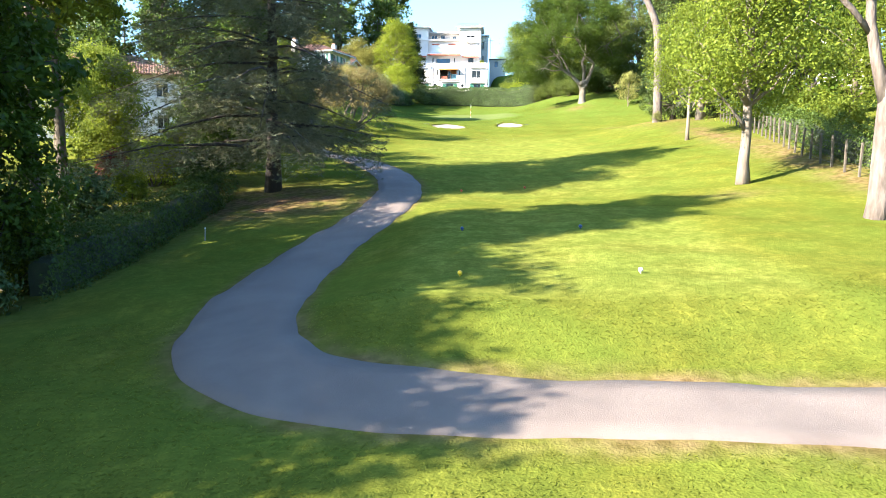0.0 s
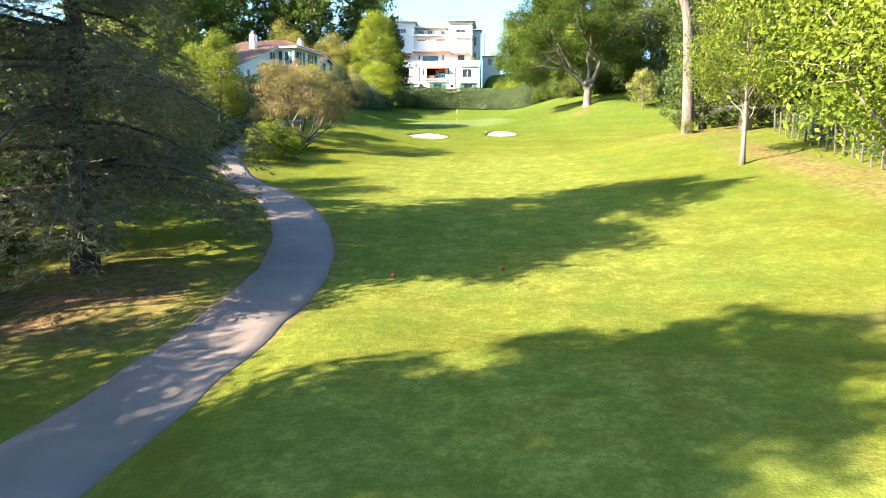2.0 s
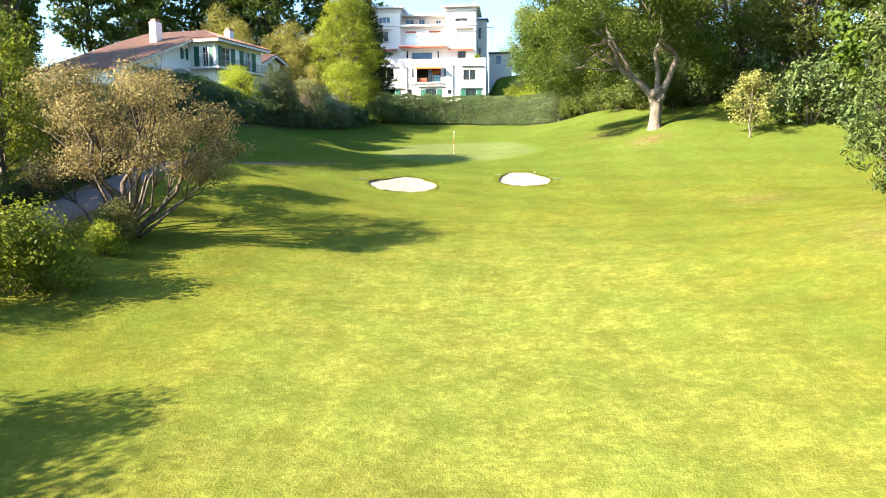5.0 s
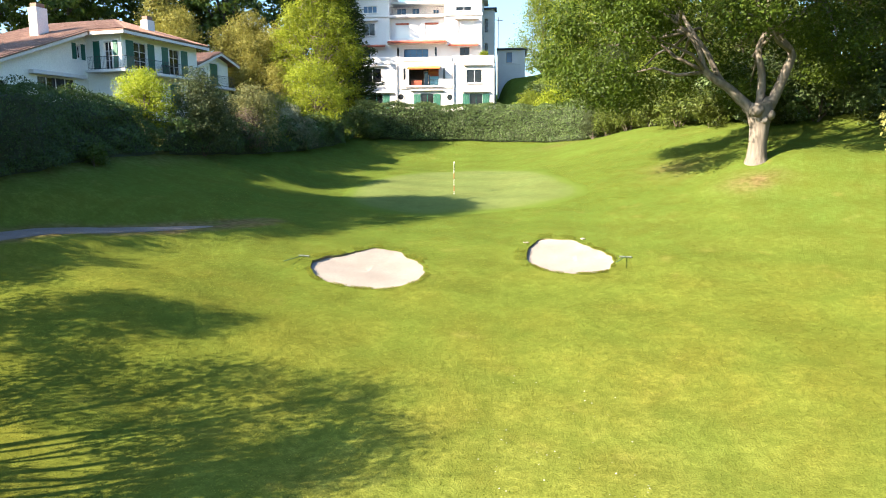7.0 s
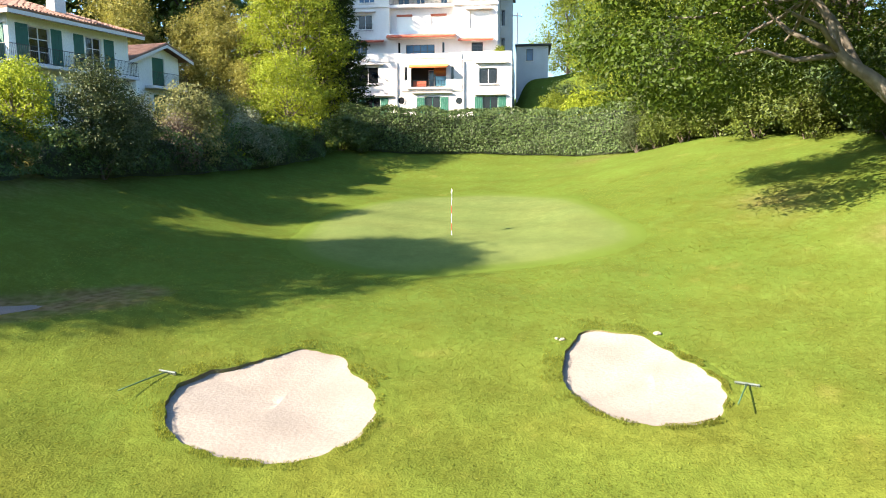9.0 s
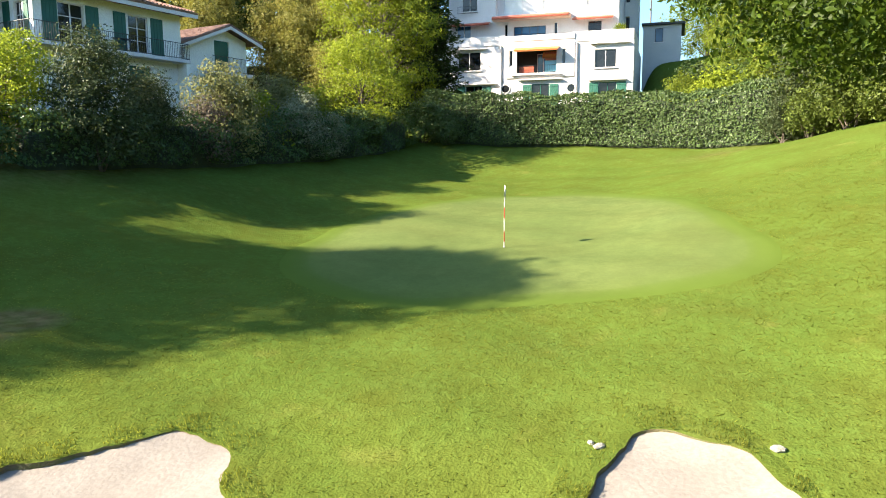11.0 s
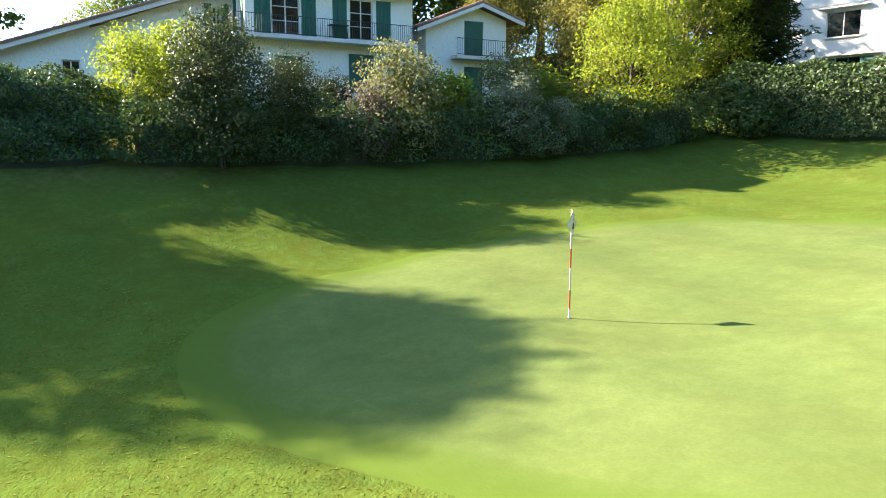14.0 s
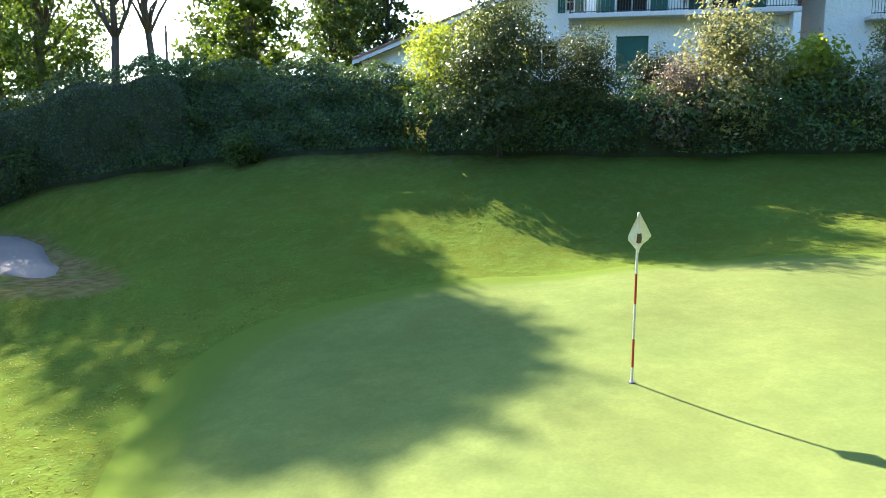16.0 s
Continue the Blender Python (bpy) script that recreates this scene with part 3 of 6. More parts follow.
def shrub(name, h, r, mat, seed, leaves=4000, size=0.1, blobs=7, cluster=0.16, stems=5, flat=0.9, bark_mat=None):
    """A bush that reaches the ground, on several stems."""
    rng = np.random.default_rng(seed)
    bm = bmesh.new()
    shapes = []
    for i in range(blobs):
        a = i * 2.4 + rng.uniform(-0.5, 0.5)
        u = (i + 0.5) / blobs
        d = r * (0.62 - 0.45 * u) * rng.uniform(0.7, 1.2)
        rr = r * rng.uniform(0.42, 0.58)
        z = max(h * (0.22 + 0.62 * u), rr * 0.55)
        shapes.append((d * math.cos(a), d * math.sin(a), min(z, h - rr * flat * 0.8), rr, rr, rr * flat))
    canes = []
    for i in range(stems):
        s = shapes[i * len(shapes) // stems]
        add_tube(bm, bowed((rng.normal(0, 0.1), rng.normal(0, 0.1), -0.2), s[:3], 4, 0.05, rng), [0.05, 0.04, 0.03, 0.02, 0.01], 5)
        if name == "bamboo" or i == stems - 1:
            canes.append(bpy.data.meshes.new("stem"))
            bm.to_mesh(canes[-1])
            bm.clear()
            canes[-1].materials.append(bark_mat or BARK)
    bm.free()
    p, n = blob_points(shapes, int(leaves * 1.1), rng, 12, cluster, 0.5)
    p[:, 2] = np.maximum(p[:, 2], 0.02 + 0.1 * rng.random(len(p)))
    cm = leaf_mesh("foliage", p, n, size * 0.92, rng, 0.5)
    cm.materials.append(mat)
    return tuple(("stem", me) for me in canes) + (("foliage", cm),)


def hedge(name, pts, h, w, mat, seed, label, dens=130.0, size=0.085, rough=0.1, group="", h_end=None, lean=0.0):
    """A clipped hedge along points on the ground: a core coloured dark as inner shade, leaves all over."""
    rng = np.random.default_rng(seed)
    line = curve_through(pts, 8)
    t = np.gradient(line, axis=0)
    t /= np.linalg.norm(t, axis=1, keepdims=True)
    nn = np.stack([-t[:, 1], t[:, 0]], 1)
    s = np.cumsum(np.r_[0, np.hypot(*np.diff(line, axis=0).T)])
    high = np.interp(s, [0, s[-1]], [h, h_end or h]) * (1 + 0.04 * np.sin(s * 0.7 + seed) + 0.03 * np.sin(s * 1.9))
    z0 = land(line[:, 0], line[:, 1])
    ob = thing(name, float(line[0, 0]), float(line[0, 1]), float(z0[0]), 0, label, "hedge", group)
    o = np.array([line[0, 0], line[0, 1], z0[0]])
    prof = [(-0.5, -0.1), (-0.52, 0.5), (-0.46, 0.92), (-0.3, 1.0), (0.3, 1.0), (0.46, 0.92), (0.52, 0.5), (0.5, -0.1)]
    uu, vv = np.array([p[0] for p in prof]), np.array([p[1] for p in prof])
    lump = 1 + 0.08 * np.sin(s[:, None] * 1.3 + uu * 9 + seed) * np.sin(s[:, None] * 0.47)
    X = line[:, 0][:, None] + nn[:, 0][:, None] * (uu * (w - 0.7) * lump + lean * vv) - o[0]
    Y = line[:, 1][:, None] + nn[:, 1][:, None] * (uu * (w - 0.7) * lump + lean * vv) - o[1]
    Z = z0[:, None] + vv * (high[:, None] - 0.45) * lump ** 0.5 - o[2]
    ends = np.clip(np.minimum(s, s[-1] - s) / 1.2, 0.25, 1)[:, None]
    X, Y = line[:, :1] - o[0] + (X - line[:, :1] + o[0]) * ends * 0.85, line[:, 1:] - o[1] + (Y - line[:, 1:] + o[1]) * ends * 0.85
    Z = z0[:, None] - o[2] + (Z - z0[:, None] + o[2]) * ends
    # dark sheet under the leaves, painted as the shade between them
    core = grid_mesh("shade_core", X[2:-2], Y[2:-2], Z[2:-2])
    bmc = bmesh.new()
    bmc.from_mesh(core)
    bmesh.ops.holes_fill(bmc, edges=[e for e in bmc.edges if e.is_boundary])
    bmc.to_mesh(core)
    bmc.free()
    part("shade_core", core, SHADE, ob)
    n = int(s[-1] * (2 * h + w) * dens * 1.3)
    q = rng.random(n) * s[-1]
    f = rng.random(n) * (2 * h + w)
    lx, ly = np.interp(q, s, line[:, 0]), np.interp(q, s, line[:, 1])
    nx, ny = np.interp(q, s, nn[:, 0]), np.interp(q, s, nn[:, 1])
    hz = np.interp(q, s, high)
    bulge = rough * (np.sin(q * 1.7 + f * 2.2 + seed) + np.sin(q * 0.6 - f * 3.1) + 0.6 * np.sin(q * 4.1 + f * 5.0)) * 0.7
    left, right = f < h, f > h + w
    off = np.where(left, -w / 2 - bulge, np.where(right, w / 2 + bulge, f - h - w / 2))
    up = np.where(left, f / h, np.where(right, (2 * h + w - f) / h, 1.0)) * hz + np.where(left | right, 0, bulge)
    off *= 1 - 0.18 * np.clip((up / hz - 0.85) / 0.15, 0, 1)
    jit = rng.normal(0, 0.09, n)
    off = off + lean * up / hz
    px, py = lx + nx * (off + jit), ly + ny * (off + jit)
    pos = np.stack([px - o[0], py - o[1], np.interp(q, s, z0) + np.maximum(up + rng.normal(0, 0.06, n), 0.03) - o[2]], 1)
    out = np.stack([np.where(left, -nx, np.where(right, nx, 0)), np.where(left, -ny, np.where(right, ny, 0)), np.where(left | right, 0.45, 1.0)], 1)
    part("foliage", leaf_mesh("foliage", pos, out, size * 0.88, rng, 0.5, 0.65), mat, ob)
    return ob


def conifer(h, spread, mat, bark_mat, seed, tiers, per, sprays, spray_len, droop=0.15, trunk=0.4, low=0.1, lift=0.0, power=0.8, flat=0.25, gaps=0.0, taper=0.35, waist=1.0, hang=0.0, short=0.0, fine=0.2):
    """A conifer of tiers of boughs that carry flat sprays of needles."""
    rng = np.random.default_rng(seed)
    bm = bmesh.new()
    line = bowed((0, 0, -0.3), (rng.normal(0, 0.3), rng.normal(0, 0.3), h), 8, 0, rng, 0.015)
    add_tube(bm, line, [trunk * (1.3 if i == 0 else 1 - 0.115 * i) for i in range(9)], 12)
    P, N, A = [], [], []
    for i in range(tiers):
        u = i / (tiers - 1)
        z = h * (low + (0.97 - low) * u)
        reach = spread * ((1 - u) ** power * (1 - taper) + taper * (1 - u)) * rng.uniform(0.8, 1.1) + 0.25
        reach *= waist + (1 - waist) * min(1.0, u / 0.4)
        for k in range(per):
            if rng.random() < gaps:
                continue
            a = i * 1.9 + 2 * math.pi * k / per + rng.uniform(-0.3, 0.3)
            L = reach * rng.uniform(0.72, 1.12) * (1 - short * max(0.0, math.cos(a)) - 0.6 * short * max(0.0, math.sin(a)))
            w = Vector((math.cos(a), math.sin(a), 0))
            kk = min(int(z / h * 8), 8)
            start = Vector((line[kk].x, line[kk].y, z))
            pts = [start + w * L * q + Vector((0, 0, lift * L * q - droop * L * q * q + 0.05 * L * math.sin(3 * q + k))) for q in (0, 0.3, 0.6, 1.0)]
            rr = trunk * 0.26 * (1 - 0.7 * u)
            add_tube(bm, pts, [rr, rr * 0.75, rr * 0.45, rr * 0.12], 5)
            n = int(sprays * L / spread) + 4
            q = rng.uniform(0.04, 1.02, n) ** 0.8
            base = np.array([[np.interp(v, (0, 0.3, 0.6, 1.0), [p[c] for p in pts]) for c in range(3)] for v in q])
            side = np.array((-math.sin(a), math.cos(a), 0))
            sw = rng.uniform(-1, 1, n) * L * flat * np.sqrt(np.clip(1.15 - q, 0.05, 1))
            base += side * sw[:, None] + np.array((0, 0, 1)) * (rng.normal(0, 0.06 * L ** 0.5, n) - np.abs(sw) * droop * 0.8 - hang * rng.random(n) ** 1.5 * (0.4 + q))[:, None]
            P.append(base)
            N.append(np.tile((0, 0, 1.0), (n, 1)))
            A.append(np.array(w) * 0.6 + side * np.sign(sw)[:, None] * 0.8 + np.array((0, 0, -droop - hang)))
    P, N, A = np.concatenate(P), np.concatenate(N), np.concatenate(A)
    m = 5
    P = np.repeat(P, m, 0) + rng.normal(0, spray_len * 0.55, (len(P) * m, 3)) * (1, 1, 0.45)
    tm = bpy.data.meshes.new("trunk")
    bm.to_mesh(tm)
    bm.free()
    tm.polygons.foreach_set("use_smooth", [True] * len(tm.polygons))
    tm.materials.append(bark_mat)
    cm = leaf_mesh("crown", P, np.repeat(N, m, 0), spray_len, rng, fine, 0.55, np.repeat(A, m, 0))
    cm.materials.append(mat)
    return (("trunk", tm), ("crown", cm))


def tree(h, spread, mat, bark_mat, seed, **more):
    tm, cm = broadleaf("tree", h, spread, mat, bark_mat, seed, **more)
    return (("trunk", tm), ("crown", cm))


# left of the path: the great cedar, hedge and garden trees
cedar_meshes = conifer(21, 12.6, NEEDLE, BARK_DARK, 3, 19, 6, 800, 0.11, 0.33, 0.42, 0.14, 0.18, 0.35, 0.30, 0.2, 0.7, 0.95, 0.8, 0.36, 0.1)
plant("cedar_tree", cedar_meshes, -9.6, 41.2, 0, 1, "tall grey-green cedar with drooping tiers of boughs")
dark_meshes = tree(15, 5.2, LEAF_DARK, BARK_DARK, 11, leaves=9000, size=0.24, trunk=0.34, clear=0.16, blobs=20, cluster=0.45, bunch=38)
edge_meshes = tree(21.3, 5.3, LEAF_OAK, BARK_DARK, 12, leaves=25000, size=0.18, trunk=0.36, clear=0.05, blobs=34, cluster=0.3, bunch=48, lump=0.74)
plant("tree", edge_meshes, -15.2, 20.2, 0, 0.97, "tall leafy green tree at the edge of the lawn")
near_tree = tree(10.5, 2.8, LEAF_OAK, BARK_DARK, 13, leaves=9000, size=0.12, trunk=0.2, clear=0.06, blobs=26, cluster=0.28, lump=0.8, bunch=30)
plant("tree", near_tree, -13.9, 21.6, 40, 1.0, "leafy green tree at the near end of the hedge")
plant("tree", edge_meshes, -19.6, 16.4, 250, 1.04, "tall leafy green tree at the edge of the lawn")
thin_meshes = tree(15, 5.2, LEAF_DARK, BARK_DARK, 14, leaves=5200, size=0.22, trunk=0.3, clear=0.2, blobs=22, cluster=0.4, lump=0.8, bunch=24)
for x, y, k in [(-23.5, 25.5, 1.05), (-20.8, 23.0, 0.95)]:
    plant("tree", thin_meshes, x, y, 30 * y, k, "open-crowned dark green tree behind the hedge")
for i, (x, y, s) in enumerate([(-19.3, 10, 1.05), (-22.4, 7.6, 1.14), (-21.8, 11.6, 1.17), (-18.2, 7.0, 0.93), (-18, 3.6, 0.95), (-20.5, 5.2, 0.98), (-18.3, -2, 0.9), (-18, -9, 0.85), (-15.5, 48.5, 0.62)]):
    plant("tree", dark_meshes, x, y, 70 * i + 30, s, "dense dark-leaved tree at the edge of the lawn", group="trees along the lawn's edge")
hedge("hedge", [(-11.8, 20), (-12.0, 26), (-12.2, 32), (-12.1, 39.5)], 1.6, 1.6, LEAF_DARK, 5, "low loosely clipped green hedge beside the lawn", 150, 0.07, 0.14)
fresh_bush = shrub("shrub", 3.0, 1.9, LEAF_FRESH, 21, 5000, 0.10)
dark_bush = shrub("shrub", 3.2, 2.0, LEAF_LAUREL, 22, 4800, 0.11)
yellow_bush = shrub("shrub", 2.6, 1.6, LEAF_YELLOW, 23, 4500, 0.09)
grey_bush = shrub("shrub", 3.6, 1.7, LEAF_GREY, 24, 7000, 0.075, 9)
olive_bush = shrub("shrub", 3.2, 1.7, LEAF_OLIVE, 25, 6500, 0.07, 9)
feather_bush = shrub("shrub", 3.4, 1.6, LEAF_FEATHER, 34, 8000, 0.06, 11)
silver_bush = shrub("shrub", 3.0, 1.5, LEAF_SILVER, 35, 7000, 0.065, 9)
mauve_bush = shrub("shrub", 2.9, 1.3, LEAF_MAUVE, 36, 4500, 0.06, 9)
red_bush = shrub("shrub", 1.8, 1.1, LEAF_RED, 26, 2500, 0.08)
for ms, x, y, a, s, lab in [
    (dark_bush, -12.9, 18.6, 40, 0.85, "dark green garden shrub at the end of the hedge"), (fresh_bush, -14.0, 22.4, 0, 1.0, "light green garden shrub behind the hedge"),
    (dark_bush, -17.6, 15.2, 200, 1.2, "dark green garden shrub among the trees"), (dark_bush, -21.5, 19.5, 20, 1.3, "dark green garden shrub among the trees"), (dark_bush, -15.8, 26.2, 110, 1.0, "dark green garden shrub behind the hedge"),
    (dark_bush, -15.5, 31, 0, 1.0, "dark green garden shrub behind the hedge"), (fresh_bush, -16.5, 37.5, 50, 0.8, "light green garden shrub behind the hedge"),
    (dark_bush, -14.3, 43, 90, 0.9, "dark green garden shrub behind the hedge"), (yellow_bush, -17.8, 44, 10, 1.1, "yellow-green garden shrub behind the hedge"),
    (red_bush, -20.5, 44.5, 0, 1.2, "dark red-leaved garden shrub behind the cedar"), (dark_bush, -15.2, 50, 200, 1.0, "dark green shrub under the cedar"),
    (yellow_bush, -19, 52, 80, 1.3, "yellow-green garden shrub behind the hedge"), (fresh_bush, -23, 48, 10, 1.3, "light green garden shrub behind the hedge"),
    (dark_bush, -15.2, 56, 140, 0.95, "dark green shrub beside the path"), (olive_bush, -18.2, 59, 0, 1.2, "olive-green garden shrub behind the hedge")]:
    plant("shrub", ms, x, y, a, s, lab, "shrub")
small_meshes = tree(5.6, 2.5, LEAF_OLIVE, BARK, 31, leaves=6500, size=0.085, trunk=0.13, clear=0.22, blobs=11, cluster=0.22)
plant("small_tree", small_meshes, -14.3, 62.2, 0, 1.2, "small garden tree with olive-yellow leaves beside the path")
plant("small_tree", small_meshes, -18.6, 70, 130, 1.05, "small garden tree with olive-yellow leaves")
plant("small_tree", small_meshes, -15.6, 54.6, 200, 1.65, "spreading garden tree with olive-yellow leaves beside the path")
plant("small_tree", small_meshes, -17.0, 58.8, 70, 1.5, "spreading garden tree with olive-yellow leaves behind the hedge")
hedge("hedge", [(-16.9, 62), (-17.4, 70), (-17.9, 78), (-17.9, 87), (-17.3, 96), (-18.0, 101)], 1.7, 1.5, LEAF_DARK, 6, "dark hedge along the cart path", 120, 0.08, 0.13)
round_meshes = shrub("shrub", 3.1, 2.5, LEAF_FRESH, 41, 9500, 0.085, 11, 0.16)
plant("shrub", round_meshes, -11.7, 75.3, 0, 1.0, "round light green bush beside the cart path", "shrub")
plant("shrub", yellow_bush, -10.9, 80.5, 0, 0.55, "small yellow-green bush by the path", "shrub")

# the brown-leaved tree that leans on several stems
rngb = np.random.default_rng(51)
bmb = bmesh.new()
brown_blobs = []
for i, (dx, dy, dz, r) in enumerate([(-2.6, 0.5, 5.6, 1.5), (-1.2, -0.8, 6.8, 1.6), (0.6, 0.6, 7.2, 1.6), (2.2, -0.5, 6.4, 1.6), (3.9, 0.3, 5.2, 1.4), (-2.6, 0.9, 4.1, 1.2), (3.1, -1.0, 4.2, 1.1), (5.0, 0.1, 4.0, 1.0), (0.4, -1.2, 5.6, 1.4), (1.6, 0.8, 4.6, 1.1), (0.6, 1.5, 5.2, 1.5), (-1.6, 1.6, 4.6, 1.3), (-2.8, -0.5, 3.0, 1.2), (4.4, -0.3, 3.0, 1.1), (1.4, -0.7, 3.5, 1.1), (-1.0, -0.6, 3.4, 1.2), (2.8, 0.5, 3.2, 1.2)]):
    dy *= 2.4
    brown_blobs.append((dx, dy, dz, r, r, r * 0.62))
    line_b = bowed((dx * 0.06, dy * 0.1, -0.2), (dx, dy, dz), 6, -0.08 if abs(dx) > 2 else 0.02, rngb, 0.05)
    add_tube(bmb, line_b, [w * (1.0 if i < 5 else 0.62) for w in (0.17, 0.15, 0.12, 0.09, 0.07, 0.045, 0.02)], 7)
    for _ in range(6):
        tip = Vector((dx, dy, dz)) + Vector(rngb.normal(0, r * 0.6, 3))
        add_tube(bmb, bowed(line_b[4], tip, 3, 0.04, rngb), [0.04, 0.03, 0.02, 0.008], 4)
brown_tree = thing("small_tree", -11.6, 84.0, at(-11.6, 84.0), 0, "spreading small tree with sparse brown leaves and pale stems", "tree")
part("trunk", bmb, BARK, brown_tree, smooth=True)
pb, nb = blob_points(brown_blobs, 34000, rngb, 16, 0.2, 0.35)
part("crown", leaf_mesh("crown", pb, nb, 0.058, rngb), LEAF_BROWN, brown_tree)
plant("shrub", olive_bush, -11.2, 82.4, 30, 0.62, "low grey-green bush at the foot of a small tree", "shrub")

cone_meshes = tree(10, 2.7, LEAF_FRESH, BARK, 61, leaves=11000, size=0.11, trunk=0.18, clear=0.05, blobs=16, cluster=0.25)
plant("tree", cone_meshes, -19.9, 88.3, 0, 0.93, "upright light green garden tree behind the hedge")
plant("tree", cone_meshes, -24.5, 83, 100, 0.85, "upright light green garden tree behind the hedge")
plant("tree", cone_meshes, -20.8, 79.8, 190, 0.72, "upright light green garden tree behind the hedge")
leafy = tree(6.2, 2.4, LEAF_FRESH, BARK, 62, leaves=8000, size=0.1, trunk=0.14, clear=0.12, blobs=18, cluster=0.26, lump=0.85)
plant("small_tree", leafy, -19.4, 78.6, 0, 1.0, "leafy garden tree with bright yellow-green leaves")
plant("small_tree", leafy, -21.8, 74.2, 120, 1.25, "leafy garden tree with bright yellow-green leaves")
plant("small_tree", leafy, -23.4, 92.6, 250, 1.15, "leafy garden tree with bright yellow-green leaves")
for x, y, k in [(-24.6, 53.5, 1.2), (-28.0, 58.6, 1.35), (-22.0, 47.2, 0.8), (-31.0, 57.0, 1.3)]:
    plant("small_tree", leafy, x, y, 50 * y, k, "leafy garden tree with bright yellow-green leaves before the house")
for x, y, k in [(-20.0, 82.6, 0.9), (-21.4, 85.6, 1.0), (-18.9, 91.4, 0.8), (-22.5, 79.5, 1.1)]:
    plant("shrub", dark_bush, x, y, 40 * y, k, "dark green garden shrub behind the path hedge", "shrub")
plant("shrub", olive_bush, -20.2, 92, 0, 1.5, "olive-green garden shrub behind the hedge", "shrub")

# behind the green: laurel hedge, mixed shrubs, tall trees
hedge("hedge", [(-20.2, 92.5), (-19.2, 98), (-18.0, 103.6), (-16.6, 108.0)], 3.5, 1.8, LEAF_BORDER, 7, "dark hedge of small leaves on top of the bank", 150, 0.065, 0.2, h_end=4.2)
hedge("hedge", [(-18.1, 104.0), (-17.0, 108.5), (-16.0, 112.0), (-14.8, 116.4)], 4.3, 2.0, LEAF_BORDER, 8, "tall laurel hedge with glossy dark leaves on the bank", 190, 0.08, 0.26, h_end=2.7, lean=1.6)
fern_meshes = shrub("shrub", 1.1, 0.8, LEAF_DARK, 27, 1600, 0.07)
plant("shrub", fern_meshes, -15.4, 109.6, 0, 1.0, "low dark green shrub at the foot of the hedge", "shrub")
holly = shrub("shrub", 6.3, 2.3, LEAF_GREY, 71, 14000, 0.075, 16, 0.2)
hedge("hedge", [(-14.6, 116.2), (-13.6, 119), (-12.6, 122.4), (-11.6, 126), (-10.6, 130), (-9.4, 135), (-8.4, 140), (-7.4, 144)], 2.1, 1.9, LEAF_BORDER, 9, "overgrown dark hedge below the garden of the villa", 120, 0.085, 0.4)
for ms, x, y, a, s, lab in [
    (holly, -12.9, 119.2, 0, 0.95, "tall grey-green holly bush with glossy leaves"), (holly, -12.7, 122.0, 120, 0.7, "tall grey-green holly bush with glossy leaves"),
    (feather_bush, -12.0, 127.2, 0, 1.45, "feathery olive-brown shrub in the border"), (feather_bush, -12.0, 134.0, 250, 1.35, "feathery light green shrub behind the border"), (mauve_bush, -11.8, 125.2, 0, 1.15, "low shrub with dull mauve flower heads"), (silver_bush, -10.2, 132.2, 40, 1.2, "silvery grey-green shrub in the border"),
    (yellow_bush, -12.2, 130.0, 0, 1.3, "small yellow-green shrub in the border"), (feather_bush, -11.3, 130.0, 200, 0.85, "feathery olive-green shrub in the border"),
    (silver_bush, -9.3, 134.4, 300, 0.85, "silvery grey-green shrub in the border"), (dark_bush, -9.0, 138.4, 60, 0.9, "dark green shrub in the border"),
    (fresh_bush, -11.8, 136, 10, 1.2, "light green shrub in the border"), (dark_bush, -6.3, 144.7, 10, 1.0, "dark green shrub between the hedges"), (dark_bush, -4.8, 145.4, 140, 0.8, "dark green shrub before the laurel hedge"), (grey_bush, -15.3, 125.6, 0, 0.8, "silvery grey-green shrub by the villa")]:
    plant("shrub", ms, x, y, a, s, lab, "shrub")
pollard = tree(4.6, 2.3, LEAF_YELLOW, BARK_PALE, 72, leaves=4200, size=0.09, trunk=0.17, clear=0.3, blobs=11, cluster=0.2)
plant("small_tree", pollard, -15.8, 117.2, 0, 0.92, "small gnarled tree with bright yellow-green leaves")
plant("small_tree", pollard, -16.9, 119.2, 150, 0.95, "small gnarled tree with bright yellow-green leaves")
yellow_tree = tree(15.5, 5.6, LEAF_YELLOW, BARK_PALE, 73, leaves=34000, size=0.12, trunk=0.26, clear=0.02, blobs=70, cluster=0.26, squat=0.75, shell=0.7, lump=0.62)
plant("tree", yellow_tree, -10.6, 148.0, 0, 1.0, "full tree with luminous yellow-green leaves")
front_yellow = tree(7.0, 3.3, LEAF_YELLOW, BARK, 74, leaves=9000, size=0.1, trunk=0.13, clear=0.12, blobs=24, cluster=0.32, squat=0.22)
plant("small_tree", front_yellow, -9.7, 141.0, 40, 1.05, "young tree with yellow-green leaves in flat layers")
cypress = conifer(16, 3.4, NEEDLE_DARK, BARK_DARK, 75, 34, 9, 26, 0.2, 0.1, 0.25, 0.03, 0.5, 0.45, 0.5, 0.0, 0.45)
plant("conifer", cypress, -7.6, 150.5, 0, 0.97, "dark dense columnar conifer beside the hedge")
plant("conifer", cypress, -9.6, 153.6, 120, 0.66, "dark dense columnar conifer beside the hedge")
bamboo = shrub("bamboo", 8.5, 2.6, LEAF_BAMBOO, 76, 10000, 0.11, 18, 0.3, 9)
